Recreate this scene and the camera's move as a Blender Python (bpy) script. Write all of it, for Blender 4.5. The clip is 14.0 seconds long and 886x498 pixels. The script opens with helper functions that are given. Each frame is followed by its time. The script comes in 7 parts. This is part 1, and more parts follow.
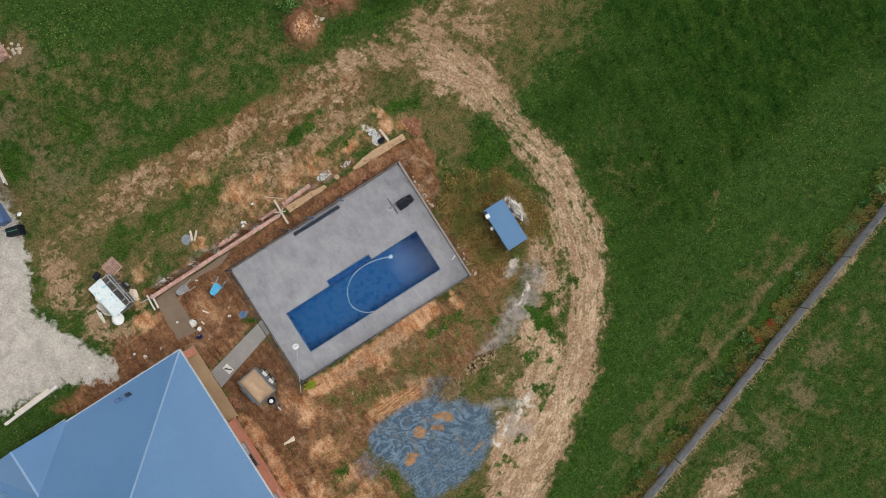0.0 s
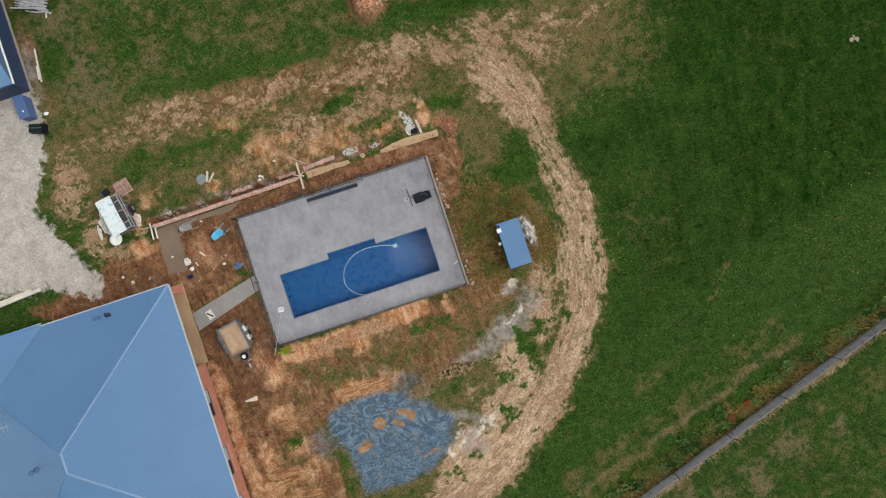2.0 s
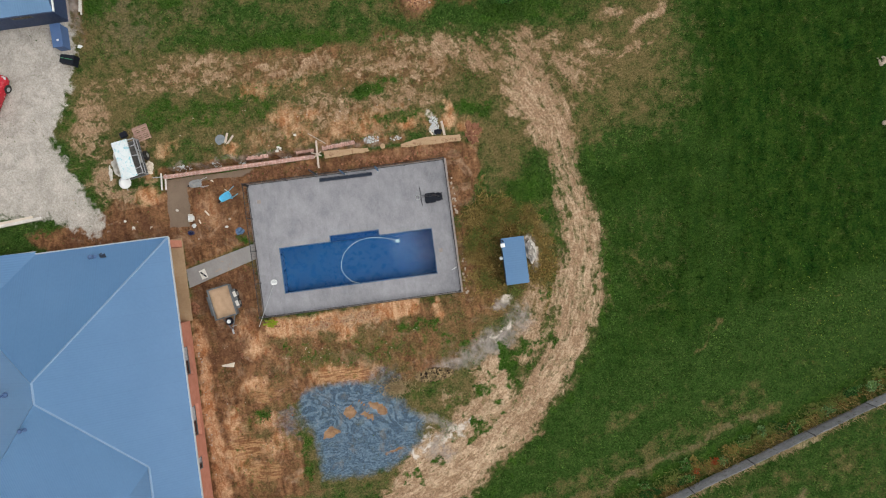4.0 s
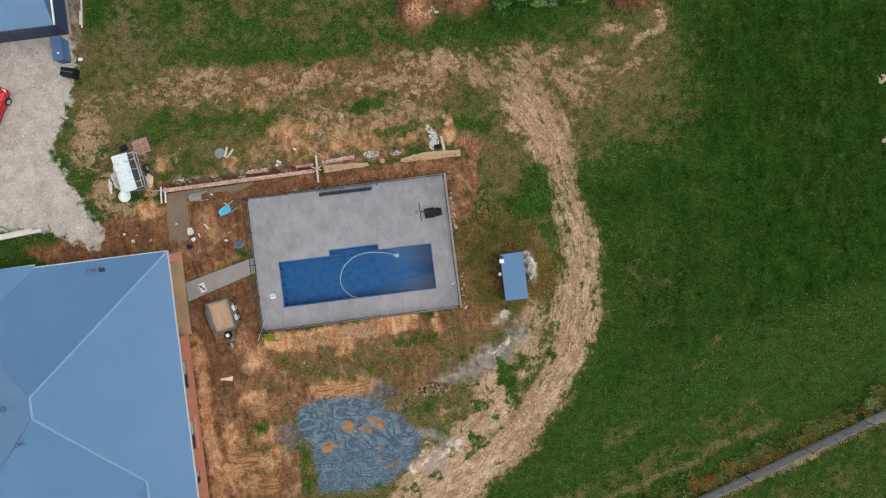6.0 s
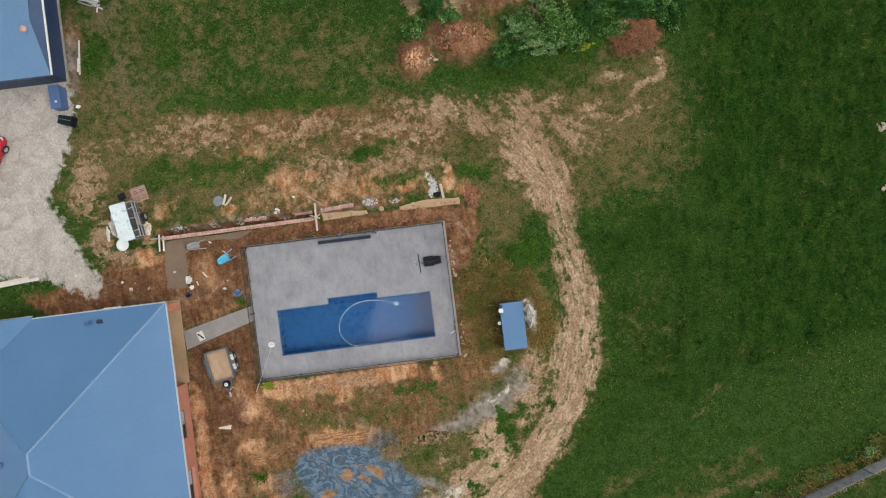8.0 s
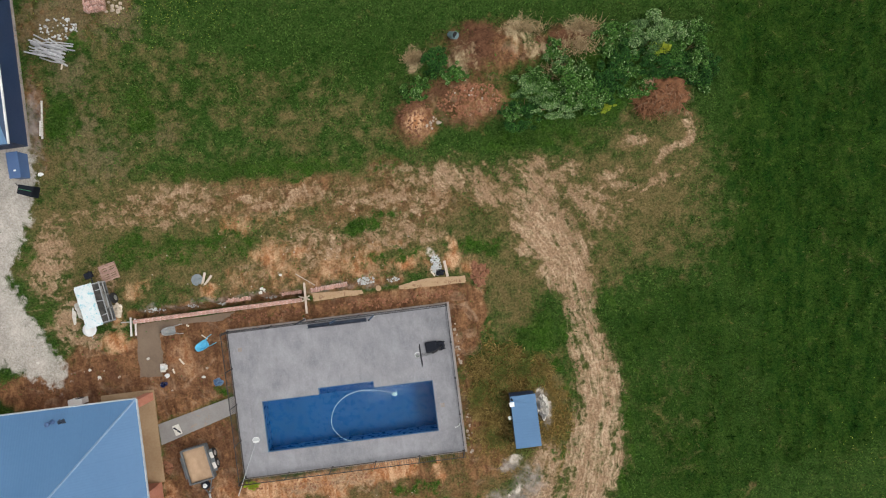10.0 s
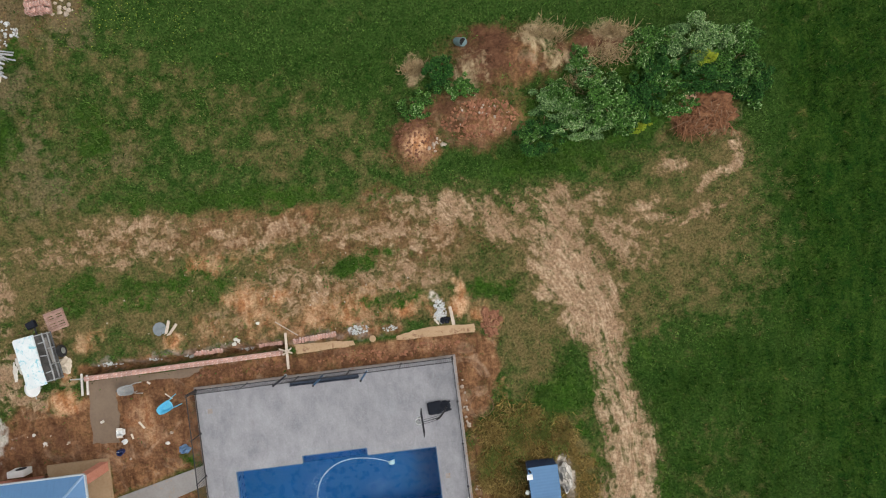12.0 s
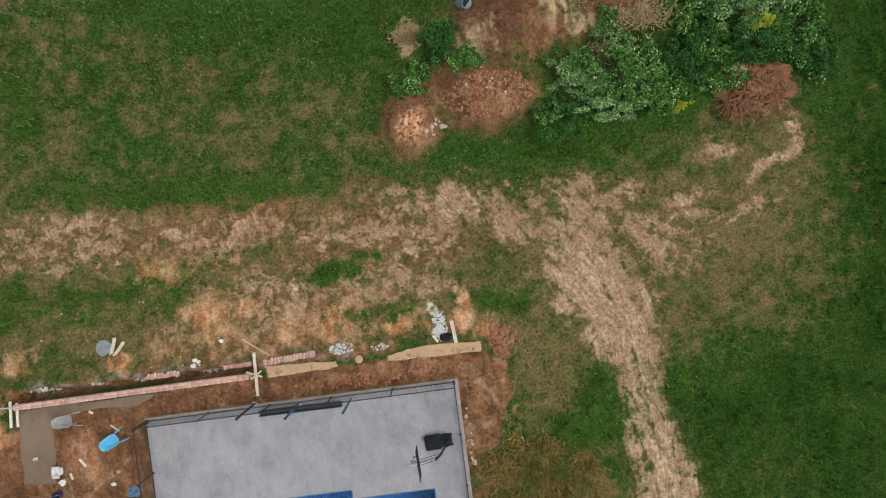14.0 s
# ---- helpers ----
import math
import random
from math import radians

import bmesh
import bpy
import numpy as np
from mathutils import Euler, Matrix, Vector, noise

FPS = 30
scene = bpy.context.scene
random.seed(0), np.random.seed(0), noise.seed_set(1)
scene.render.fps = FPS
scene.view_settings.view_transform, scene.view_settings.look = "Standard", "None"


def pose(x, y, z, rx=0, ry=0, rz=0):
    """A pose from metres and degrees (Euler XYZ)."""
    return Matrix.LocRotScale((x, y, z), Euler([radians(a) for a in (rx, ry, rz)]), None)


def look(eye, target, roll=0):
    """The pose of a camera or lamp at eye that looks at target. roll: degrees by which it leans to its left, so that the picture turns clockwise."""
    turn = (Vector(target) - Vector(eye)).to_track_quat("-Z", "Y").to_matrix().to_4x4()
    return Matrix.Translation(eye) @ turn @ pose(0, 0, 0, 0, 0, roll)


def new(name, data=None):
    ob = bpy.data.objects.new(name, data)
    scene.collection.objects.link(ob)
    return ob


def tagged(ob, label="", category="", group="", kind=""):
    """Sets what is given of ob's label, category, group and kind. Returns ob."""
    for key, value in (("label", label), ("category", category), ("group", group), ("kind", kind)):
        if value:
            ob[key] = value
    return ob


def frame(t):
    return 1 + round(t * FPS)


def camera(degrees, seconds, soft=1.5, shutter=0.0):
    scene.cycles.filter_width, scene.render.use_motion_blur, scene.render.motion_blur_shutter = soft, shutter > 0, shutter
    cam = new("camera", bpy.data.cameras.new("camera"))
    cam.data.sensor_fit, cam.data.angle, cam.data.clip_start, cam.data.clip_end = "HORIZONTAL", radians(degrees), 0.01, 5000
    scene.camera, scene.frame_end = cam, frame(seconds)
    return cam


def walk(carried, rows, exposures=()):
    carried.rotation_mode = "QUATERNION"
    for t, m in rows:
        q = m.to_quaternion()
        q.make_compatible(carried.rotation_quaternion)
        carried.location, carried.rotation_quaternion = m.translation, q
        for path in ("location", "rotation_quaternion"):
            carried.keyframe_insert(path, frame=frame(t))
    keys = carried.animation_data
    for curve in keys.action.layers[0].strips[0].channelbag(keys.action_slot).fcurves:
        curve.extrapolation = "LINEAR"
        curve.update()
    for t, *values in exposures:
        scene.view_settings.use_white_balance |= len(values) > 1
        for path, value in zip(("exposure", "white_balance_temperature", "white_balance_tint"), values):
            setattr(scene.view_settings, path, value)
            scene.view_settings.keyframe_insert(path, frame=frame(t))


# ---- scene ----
cam = camera(74.0, 14.0, soft=1.15)
# seconds, x, y, height, tilt x, tilt y, turn; the origin is a corner of the pool, x along its length
ROWS = [
    (0.0, 10.93, -1.95, 38.95, 0.04, -0.17, -32.46),
    (0.5, 10.875, -1.905, 38.95, 0.03, -0.13, -28.87),
    (1.0, 10.83, -1.85, 38.95, 0.015, -0.09, -25.32),
    (1.5, 10.805, -1.79, 38.95, 0.0, -0.06, -21.79),
    (2.0, 10.785, -1.73, 38.955, -0.015, -0.03, -18.22),
    (2.5, 10.77, -1.67, 38.955, -0.03, 0.007, -14.77),
    (3.0, 10.762, -1.63, 38.96, -0.025, 0.04, -11.51),
    (3.5, 10.77, -1.57, 38.97, -0.022, 0.04, -8.9),
    (4.2, 10.79, -1.43, 38.99, -0.02, 0.035, -7.35),
    (5.5, 10.877, -0.933, 39.01, -0.015, 0.025, -7.17),
    (6.0, 10.945, -0.509, 39.01, 0.006, 0.003, -7.17),
    (6.5, 11.015, 0.072, 39.005, 0.014, -0.02, -7.17),
    (7.0, 11.115, 0.785, 39.005, 0.017, -0.035, -7.17),
    (7.5, 11.215, 1.658, 38.985, 0.01, -0.065, -7.165),
    (8.0, 11.31, 2.667, 38.9, -0.018, -0.12, -7.165),
    (10.5, 11.71, 8.71, 33.605, -0.05, -0.20, -7.13),
    (11.0, 11.715, 9.47, 32.33, -0.07, -0.245, -7.14),
    (11.5, 11.69, 9.84, 31.065, -0.096, -0.257, -7.17),
    (12.0, 11.655, 9.93, 29.805, -0.12, -0.265, -7.19),
    (12.5, 11.65, 9.945, 28.535, -0.138, -0.272, -7.195),
    (13.0, 11.655, 9.955, 27.305, -0.157, -0.27, -7.21),
    (13.5, 11.675, 10.005, 26.105, -0.174, -0.255, -7.225),
    (14.0, 11.705, 10.065, 24.9, -0.184, -0.235, -7.225),
]
EXPOSURE = -0.77
walk(cam, [(t, pose(x, y, z, rx, ry, rz)) for t, x, y, z, rx, ry, rz in ROWS], [(0.0, EXPOSURE - 0.06), (8.0, EXPOSURE - 0.06), (11.0, EXPOSURE), (14.0, EXPOSURE + 0.02)])

# ---- light: a bright overcast day, thin cloud with the sun soft behind it ----
SUN_EL, SUN_AZ = radians(52), radians(105)
world = bpy.data.worlds.new("sky")
scene.world = world
world.use_nodes = True
wn, wl = world.node_tree.nodes, world.node_tree.links
wn.clear()
sky = wn.new("ShaderNodeTexSky")
sky.sky_type, sky.sun_disc = "NISHITA", False
sky.sun_elevation, sky.sun_rotation = SUN_EL, SUN_AZ
sky.air_density, sky.dust_density, sky.ozone_density = 1.0, 3.0, 1.0
hue = wn.new("ShaderNodeHueSaturation")
hue.inputs["Saturation"].default_value = 0.2
tc = wn.new("ShaderNodeTexCoord")
cl = wn.new("ShaderNodeTexNoise")
cl.inputs["Scale"].default_value, cl.inputs["Detail"].default_value = 5.5, 5.0
ramp = wn.new("ShaderNodeMapRange")
ramp.inputs["From Min"].default_value, ramp.inputs["From Max"].default_value = 0.52, 0.61
mixs = wn.new("ShaderNodeMix")
mixs.data_type = "RGBA"
mixs.inputs["B"].default_value = (60.0, 59.6, 59.0, 1)
bg, out = wn.new("ShaderNodeBackground"), wn.new("ShaderNodeOutputWorld")
bg.inputs["Strength"].default_value = 0.105
wl.new(sky.outputs[0], hue.inputs["Color"])
wl.new(tc.outputs["Generated"], cl.inputs["Vector"])
wl.new(cl.outputs["Fac"], ramp.inputs["Value"])
wl.new(ramp.outputs[0], mixs.inputs["Factor"])
wl.new(hue.outputs[0], mixs.inputs["A"])
wl.new(mixs.outputs["Result"], bg.inputs["Color"])
wl.new(bg.outputs[0], out.inputs[0])
sun = new("sun", bpy.data.lights.new("sun", "SUN"))
sun.data.energy, sun.data.angle, sun.data.color = 1.9, radians(16), (1.0, 0.95, 0.88)
sun.matrix_world = look((0, 0, 30), (-30 * math.sin(SUN_AZ) / math.tan(SUN_EL), -30 * math.cos(SUN_AZ) / math.tan(SUN_EL), 0))

# ---- materials ----
def nodes_of(name):
    m = bpy.data.materials.new(name)
    m.use_nodes = True
    n, l = m.node_tree.nodes, m.node_tree.links
    b = n["Principled BSDF"]
    return m, n, l, b


def noise_node(n, l, vec, scale, detail=4.0, rough=0.55, distort=0.0):
    t = n.new("ShaderNodeTexNoise")
    t.inputs["Scale"].default_value, t.inputs["Detail"].default_value = scale, detail
    t.inputs["Roughness"].default_value, t.inputs["Distortion"].default_value = rough, distort
    l.new(vec, t.inputs["Vector"])
    return t.outputs["Fac"]


def mix_node(n, l, fac, a, b, kind="MIX"):
    x = n.new("ShaderNodeMix")
    x.data_type, x.blend_type = "RGBA", kind
    for key, v in (("Factor", fac), ("A", a), ("B", b)):
        if isinstance(v, (int, float)):
            x.inputs[key].default_value = v
        elif isinstance(v, tuple):
            x.inputs[key].default_value = (*v, 1)
        else:
            l.new(v, x.inputs[key])
    return x.outputs["Result"]


def span(n, l, v, a, b, lo=0.0, hi=1.0):
    r = n.new("ShaderNodeMapRange")
    r.inputs["From Min"].default_value, r.inputs["From Max"].default_value = a, b
    r.inputs["To Min"].default_value, r.inputs["To Max"].default_value = lo, hi
    l.new(v, r.inputs["Value"])
    return r.outputs[0]


def calc(n, l, op, a, b):
    m = n.new("ShaderNodeMath")
    m.operation = op
    for k, v in enumerate((a, b)):
        if isinstance(v, (int, float)):
            m.inputs[k].default_value = v
        else:
            l.new(v, m.inputs[k])
    return m.outputs[0]


def bump(n, l, b, height, strength, distance):
    u = n.new("ShaderNodeBump")
    u.inputs["Strength"].default_value, u.inputs["Distance"].default_value = strength, distance
    l.new(height, u.inputs["Height"])
    l.new(u.outputs[0], b.inputs["Normal"])


def surf(name, c1, c2, coarse=1.5, fine=25.0, rough=0.7, metal=0.0, relief=0.3, depth=0.01, worn=None, wear=0.62, vary=0.0, spec=0.4):
    """A surface with a coarse and a fine variation between two colours, relief, and where worn is given stains of that colour."""
    m, n, l, b = nodes_of(name)
    v = n.new("ShaderNodeTexCoord").outputs["Object"]
    big, small = noise_node(n, l, v, coarse, 5), noise_node(n, l, v, fine, 4)
    f = calc(n, l, "ADD", calc(n, l, "MULTIPLY", big, 0.6), calc(n, l, "MULTIPLY", small, 0.4))
    col = mix_node(n, l, span(n, l, f, 0.36, 0.64), c1, c2)
    if worn:
        st = noise_node(n, l, v, coarse * 2.3, 6, 0.65, 0.6)
        col = mix_node(n, l, span(n, l, st, wear, wear + 0.1), col, worn)
    if vary:
        info = n.new("ShaderNodeObjectInfo")
        h = n.new("ShaderNodeHueSaturation")
        l.new(span(n, l, info.outputs["Random"], 0, 1, 1 - vary, 1 + vary), h.inputs["Value"])
        l.new(col, h.inputs["Color"])
        col = h.outputs[0]
    l.new(col, b.inputs["Base Color"])
    b.inputs["Metallic"].default_value = metal
    b.inputs["Specular IOR Level"].default_value = spec
    l.new(span(n, l, small, 0.3, 0.7, max(0.03, rough - 0.1), min(1, rough + 0.1)), b.inputs["Roughness"])
    if relief:
        bump(n, l, b, f, relief, depth)
    return m


def ribbed(name, c1, c2, axis, pitch, rough=0.42, worn=None, vary=0.0):
    """Painted steel sheet with ribs that run across the given axis."""
    m, n, l, b = nodes_of(name)
    v = n.new("ShaderNodeTexCoord").outputs["Object"]
    big, small = noise_node(n, l, v, 0.35, 5), noise_node(n, l, v, 6, 5)
    f = calc(n, l, "ADD", calc(n, l, "MULTIPLY", big, 0.6), calc(n, l, "MULTIPLY", small, 0.4))
    col = mix_node(n, l, span(n, l, f, 0.35, 0.65), c1, c2)
    sep = n.new("ShaderNodeSeparateXYZ")
    l.new(v, sep.inputs[0])
    saw = calc(n, l, "FRACT", calc(n, l, "DIVIDE", sep.outputs[axis], pitch), 0)
    rib = calc(n, l, "SINE", calc(n, l, "MULTIPLY", saw, 6.2832), 0)
    seam = calc(n, l, "FRACT", calc(n, l, "DIVIDE", sep.outputs[axis], pitch * 10), 0)
    col = mix_node(n, l, calc(n, l, "MULTIPLY", calc(n, l, "LESS_THAN", seam, 0.03), 0.07), col, (c1[0] * 0.4, c1[1] * 0.4, c1[2] * 0.4))
    if worn:
        st = noise_node(n, l, v, 1.7, 6, 0.7, 0.8)
        col = mix_node(n, l, span(n, l, st, 0.6, 0.72, 0, 0.7), col, worn)
    l.new(col, b.inputs["Base Color"])
    b.inputs["Roughness"].default_value = rough
    b.inputs["Specular IOR Level"].default_value = 0.5
    bump(n, l, b, rib, 0.22, 0.01)
    return m


ROOF_N = ribbed("roof_steel_north", (0.065, 0.162, 0.308), (0.076, 0.181, 0.338), 0, 0.15)
ROOF_E = ribbed("roof_steel_east", (0.065, 0.162, 0.308), (0.076, 0.181, 0.338), 1, 0.15)
ROOF_G = ribbed("garage_roof_steel", (0.095, 0.19, 0.325), (0.11, 0.215, 0.36), 0, 0.15)
# the garage roof's blue darkened, to paint the shade on its hip
ROOFSHADE = surf("shaded_hip_steel", (0.030, 0.060, 0.12), (0.042, 0.078, 0.15), 0.8, 8, 0.5, relief=0.1)
RIDGE = surf("ridge_cap_steel", (0.16, 0.26, 0.40), (0.19, 0.29, 0.44), rough=0.4, relief=0.05)
GUTTER = surf("gutter_paint", (0.38, 0.42, 0.46), (0.46, 0.49, 0.52), rough=0.45, relief=0.05)
BRICK = surf("salmon_brick", (0.42, 0.17, 0.11), (0.52, 0.23, 0.16), 3, 14, 0.85, relief=0.4, vary=0.16)
OLDBRICK = surf("mortared_brick", (0.40, 0.20, 0.155), (0.53, 0.32, 0.265), 5, 30, 0.9, relief=0.5, worn=(0.58, 0.45, 0.41), wear=0.47, vary=0.22)
MORTAR = surf("mortar", (0.28, 0.155, 0.12), (0.40, 0.25, 0.205), 4, 30, 0.95)


def trowelled():
    """Grey slab concrete with trowel strokes across it, cloudy drying and scuffs."""
    m, n, l, b = nodes_of("grey_deck_concrete")
    v = n.new("ShaderNodeTexCoord").outputs["Object"]
    mp = n.new("ShaderNodeMapping")
    mp.inputs["Scale"].default_value, mp.inputs["Rotation"].default_value = (2.0, 0.9, 1.0), (0, 0, radians(4))
    l.new(v, mp.inputs["Vector"])
    strokes = noise_node(n, l, mp.outputs[0], 1.5, 6, 0.68, 0.5)
    big, small = noise_node(n, l, v, 0.7, 5), noise_node(n, l, v, 14, 5, 0.7)
    f = calc(n, l, "ADD", calc(n, l, "MULTIPLY", big, 0.4), calc(n, l, "ADD", calc(n, l, "MULTIPLY", strokes, 0.3), calc(n, l, "MULTIPLY", small, 0.3)))
    col = mix_node(n, l, span(n, l, f, 0.38, 0.62), (0.186, 0.187, 0.206), (0.325, 0.324, 0.346))
    col = mix_node(n, l, span(n, l, noise_node(n, l, v, 3.1, 7, 0.72, 0.6), 0.58, 0.72, 0, 0.6), col, (0.37, 0.36, 0.37))
    col = mix_node(n, l, span(n, l, noise_node(n, l, mp.outputs[0], 0.8, 7, 0.7, 1.0), 0.60, 0.72, 0, 0.5), col, (0.155, 0.145, 0.150))
    l.new(col, b.inputs["Base Color"])
    l.new(span(n, l, small, 0.3, 0.7, 0.7, 0.9), b.inputs["Roughness"])
    bump(n, l, b, f, 0.3, 0.008)
    return m


CONCRETE = trowelled()
EDGECON = surf("slab_edge_concrete", (0.25, 0.21, 0.19), (0.36, 0.32, 0.30), 1.5, 14, 0.85, worn=(0.30, 0.17, 0.10), wear=0.58)
PATHCON = surf("path_concrete", (0.225, 0.21, 0.205), (0.29, 0.275, 0.265), 1.2, 12, 0.85, worn=(0.34, 0.24, 0.17), wear=0.62)
SLAB = surf("ochre_slab", (0.32, 0.21, 0.12), (0.40, 0.28, 0.17), 1.0, 8, 0.85, worn=(0.45, 0.25, 0.08), wear=0.66)
POOLSHELL = surf("blue_gelcoat", (0.001, 0.092, 0.275), (0.002, 0.105, 0.30), 0.4, 3, 0.3, relief=0.0)
POOLSTEP = surf("blue_gelcoat_step", (0.001, 0.064, 0.22), (0.002, 0.074, 0.245), 0.5, 6, 0.3, relief=0.0)
COPING = surf("coping_dark", (0.05, 0.11, 0.20), (0.08, 0.16, 0.27), 2, 20, 0.5)
BLACK = surf("black_powdercoat", (0.012, 0.013, 0.016), (0.02, 0.021, 0.025), 2, 30, 0.45, relief=0.05)
BLACKPL = surf("black_plastic", (0.006, 0.008, 0.014), (0.014, 0.017, 0.026), 3, 30, 0.6, relief=0.1, spec=0.15)
NAVY = surf("navy_steel_wall", (0.018, 0.036, 0.085), (0.026, 0.048, 0.105), 0.8, 8, 0.5, relief=0.1)
NAVYBOX = surf("blue_steel_cabinet", (0.055, 0.11, 0.24), (0.07, 0.13, 0.27), 0.8, 8, 0.45, relief=0.1)
BEAM = surf("dark_blue_steel", (0.02, 0.03, 0.05), (0.045, 0.06, 0.09), 2, 20, 0.45, metal=0.3)
POSTBLUE = surf("post_blue_paint", (0.03, 0.10, 0.22), (0.06, 0.16, 0.30), 3, 30, 0.45)
WHITE = surf("white_plastic", (0.70, 0.72, 0.72), (0.80, 0.81, 0.80), 3, 30, 0.45, relief=0.05)
OFFWHITE = surf("dusty_white", (0.55, 0.52, 0.47), (0.72, 0.70, 0.66), 4, 25, 0.8, worn=(0.40, 0.31, 0.24), wear=0.62)
CREAM = surf("cream_board", (0.60, 0.52, 0.42), (0.70, 0.62, 0.52), 3, 25, 0.85)
TIMBER = surf("weathered_timber", (0.42, 0.34, 0.27), (0.58, 0.50, 0.42), 6, 40, 0.9, worn=(0.25, 0.18, 0.13), wear=0.62, vary=0.15)
PALLETW = surf("pallet_timber", (0.30, 0.18, 0.14), (0.44, 0.29, 0.24), 6, 40, 0.9, vary=0.15)
GALV = surf("galvanised_steel", (0.38, 0.40, 0.42), (0.52, 0.54, 0.55), 4, 30, 0.45, metal=0.6, relief=0.1, worn=(0.28, 0.20, 0.15), wear=0.66)
STEELGREY = surf("trailer_grey_steel", (0.10, 0.11, 0.12), (0.17, 0.18, 0.19), 3, 25, 0.55, metal=0.2, worn=(0.20, 0.12, 0.08), wear=0.62)
RUBBER = surf("tyre_rubber", (0.015, 0.015, 0.016), (0.03, 0.03, 0.03), 6, 40, 0.85)
CYAN = surf("sky_blue_paint", (0.10, 0.42, 0.62), (0.14, 0.52, 0.72), 5, 30, 0.5, worn=(0.45, 0.55, 0.58), wear=0.64)
LOADSAND = surf("load_of_sand", (0.36, 0.24, 0.15), (0.46, 0.32, 0.21), 3, 40, 0.95, relief=0.8, depth=0.02)
PAPER = surf("pale_sheet", (0.58, 0.64, 0.66), (0.70, 0.75, 0.76), 2, 14, 0.6, worn=(0.20, 0.50, 0.58), wear=0.54)
RED = surf("red_car_paint", (0.40, 0.008, 0.02), (0.44, 0.01, 0.025), 0.5, 5, 0.22, relief=0.0, spec=0.6)
DARKGLASS = surf("dark_glass", (0.012, 0.014, 0.016), (0.02, 0.022, 0.025), 1, 10, 0.08, relief=0.0, spec=0.6)
# pale glass colour that stands in for reflected sky
PANEGLARE = surf("pane_painted_reflection", (0.30, 0.34, 0.38), (0.36, 0.40, 0.44), 2, 10, 0.3, relief=0.0)
FRAMEALU = surf("window_aluminium", (0.06, 0.06, 0.065), (0.09, 0.09, 0.095), 2, 20, 0.4, relief=0.0)
FENCE = surf("fence_sheet_grey", (0.22, 0.225, 0.245), (0.37, 0.375, 0.395), 2.2, 14, 0.8, relief=0.3, worn=(0.12, 0.115, 0.105), wear=0.56, vary=0.12)
FENCEPOST = surf("fence_post_dark", (0.03, 0.03, 0.035), (0.05, 0.05, 0.055), 2, 20, 0.6)
PLASTER = surf("plaster_waste", (0.40, 0.42, 0.42), (0.62, 0.64, 0.65), 3, 20, 0.9, relief=0.6, depth=0.02, worn=(0.24, 0.20, 0.17), wear=0.52)
STONE = surf("pale_stone", (0.30, 0.235, 0.18), (0.48, 0.41, 0.34), 4, 20, 0.9, relief=0.5, vary=0.2)
CLOD = surf("red_clod", (0.16, 0.065, 0.035), (0.30, 0.14, 0.08), 4, 25, 0.95, relief=0.6, vary=0.25)
GREYDISC = surf("slate_grey_board", (0.15, 0.18, 0.20), (0.22, 0.25, 0.27), 4, 25, 0.8)
PVC = surf("weathered_pipe", (0.34, 0.35, 0.37), (0.52, 0.52, 0.53), 4, 25, 0.6, vary=0.2)
BORESHADE = surf("pipe_bore_shade", (0.008, 0.008, 0.008), (0.012, 0.012, 0.012), 2, 20, 0.9)
TEALPIPE = surf("grey_green_pipe", (0.09, 0.15, 0.16), (0.14, 0.21, 0.22), 4, 25, 0.6)
BARK = surf("dead_root_wood", (0.14, 0.07, 0.04), (0.30, 0.19, 0.12), 6, 30, 0.95, relief=0.6)
SOILBALL = surf("root_ball_soil", (0.10, 0.042, 0.018), (0.27, 0.125, 0.058), 3, 18, 0.95, relief=0.8, depth=0.03)
LOADSOIL = surf("dry_pale_soil", (0.34, 0.20, 0.13), (0.46, 0.29, 0.20), 3, 18, 0.95, relief=0.7, depth=0.03)
ROOTRED = surf("soil_covered_root", (0.13, 0.055, 0.026), (0.32, 0.155, 0.078), 6, 30, 0.95, relief=0.5)
POWDER = surf("white_powder", (0.50, 0.47, 0.43), (0.66, 0.63, 0.58), 3, 20, 0.95)
WAGON = surf("blue_grey_iron", (0.12, 0.15, 0.18), (0.18, 0.21, 0.24), 4, 30, 0.6)


def leafy(name, c1, c2, c3):
    """Leaves: each island its own tone, between three colours."""
    m, n, l, b = nodes_of(name)
    r = n.new("ShaderNodeNewGeometry").outputs["Random Per Island"]
    v = n.new("ShaderNodeTexCoord").outputs["Object"]
    big = noise_node(n, l, v, 1.1, 3)
    col = mix_node(n, l, r, c1, c2)
    col = mix_node(n, l, calc(n, l, "MULTIPLY", span(n, l, big, 0.5, 0.7), span(n, l, r, 0.4, 0.7)), col, c3)
    l.new(col, b.inputs["Base Color"])
    b.inputs["Roughness"].default_value = 0.7
    b.inputs["Specular IOR Level"].default_value = 0.08
    return m


# the near-black first tones paint the shaded gaps inside the shrubs
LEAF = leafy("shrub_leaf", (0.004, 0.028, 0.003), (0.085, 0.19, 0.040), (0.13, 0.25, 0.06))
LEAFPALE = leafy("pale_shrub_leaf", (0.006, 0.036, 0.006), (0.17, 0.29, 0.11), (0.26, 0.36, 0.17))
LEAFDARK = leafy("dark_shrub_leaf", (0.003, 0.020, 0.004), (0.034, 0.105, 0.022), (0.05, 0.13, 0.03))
LEAFYEL = leafy("yellow_green_leaf", (0.20, 0.28, 0.02), (0.36, 0.42, 0.04), (0.30, 0.40, 0.05))
STRAW = leafy("dry_straw", (0.22, 0.155, 0.085), (0.46, 0.35, 0.20), (0.34, 0.25, 0.14))
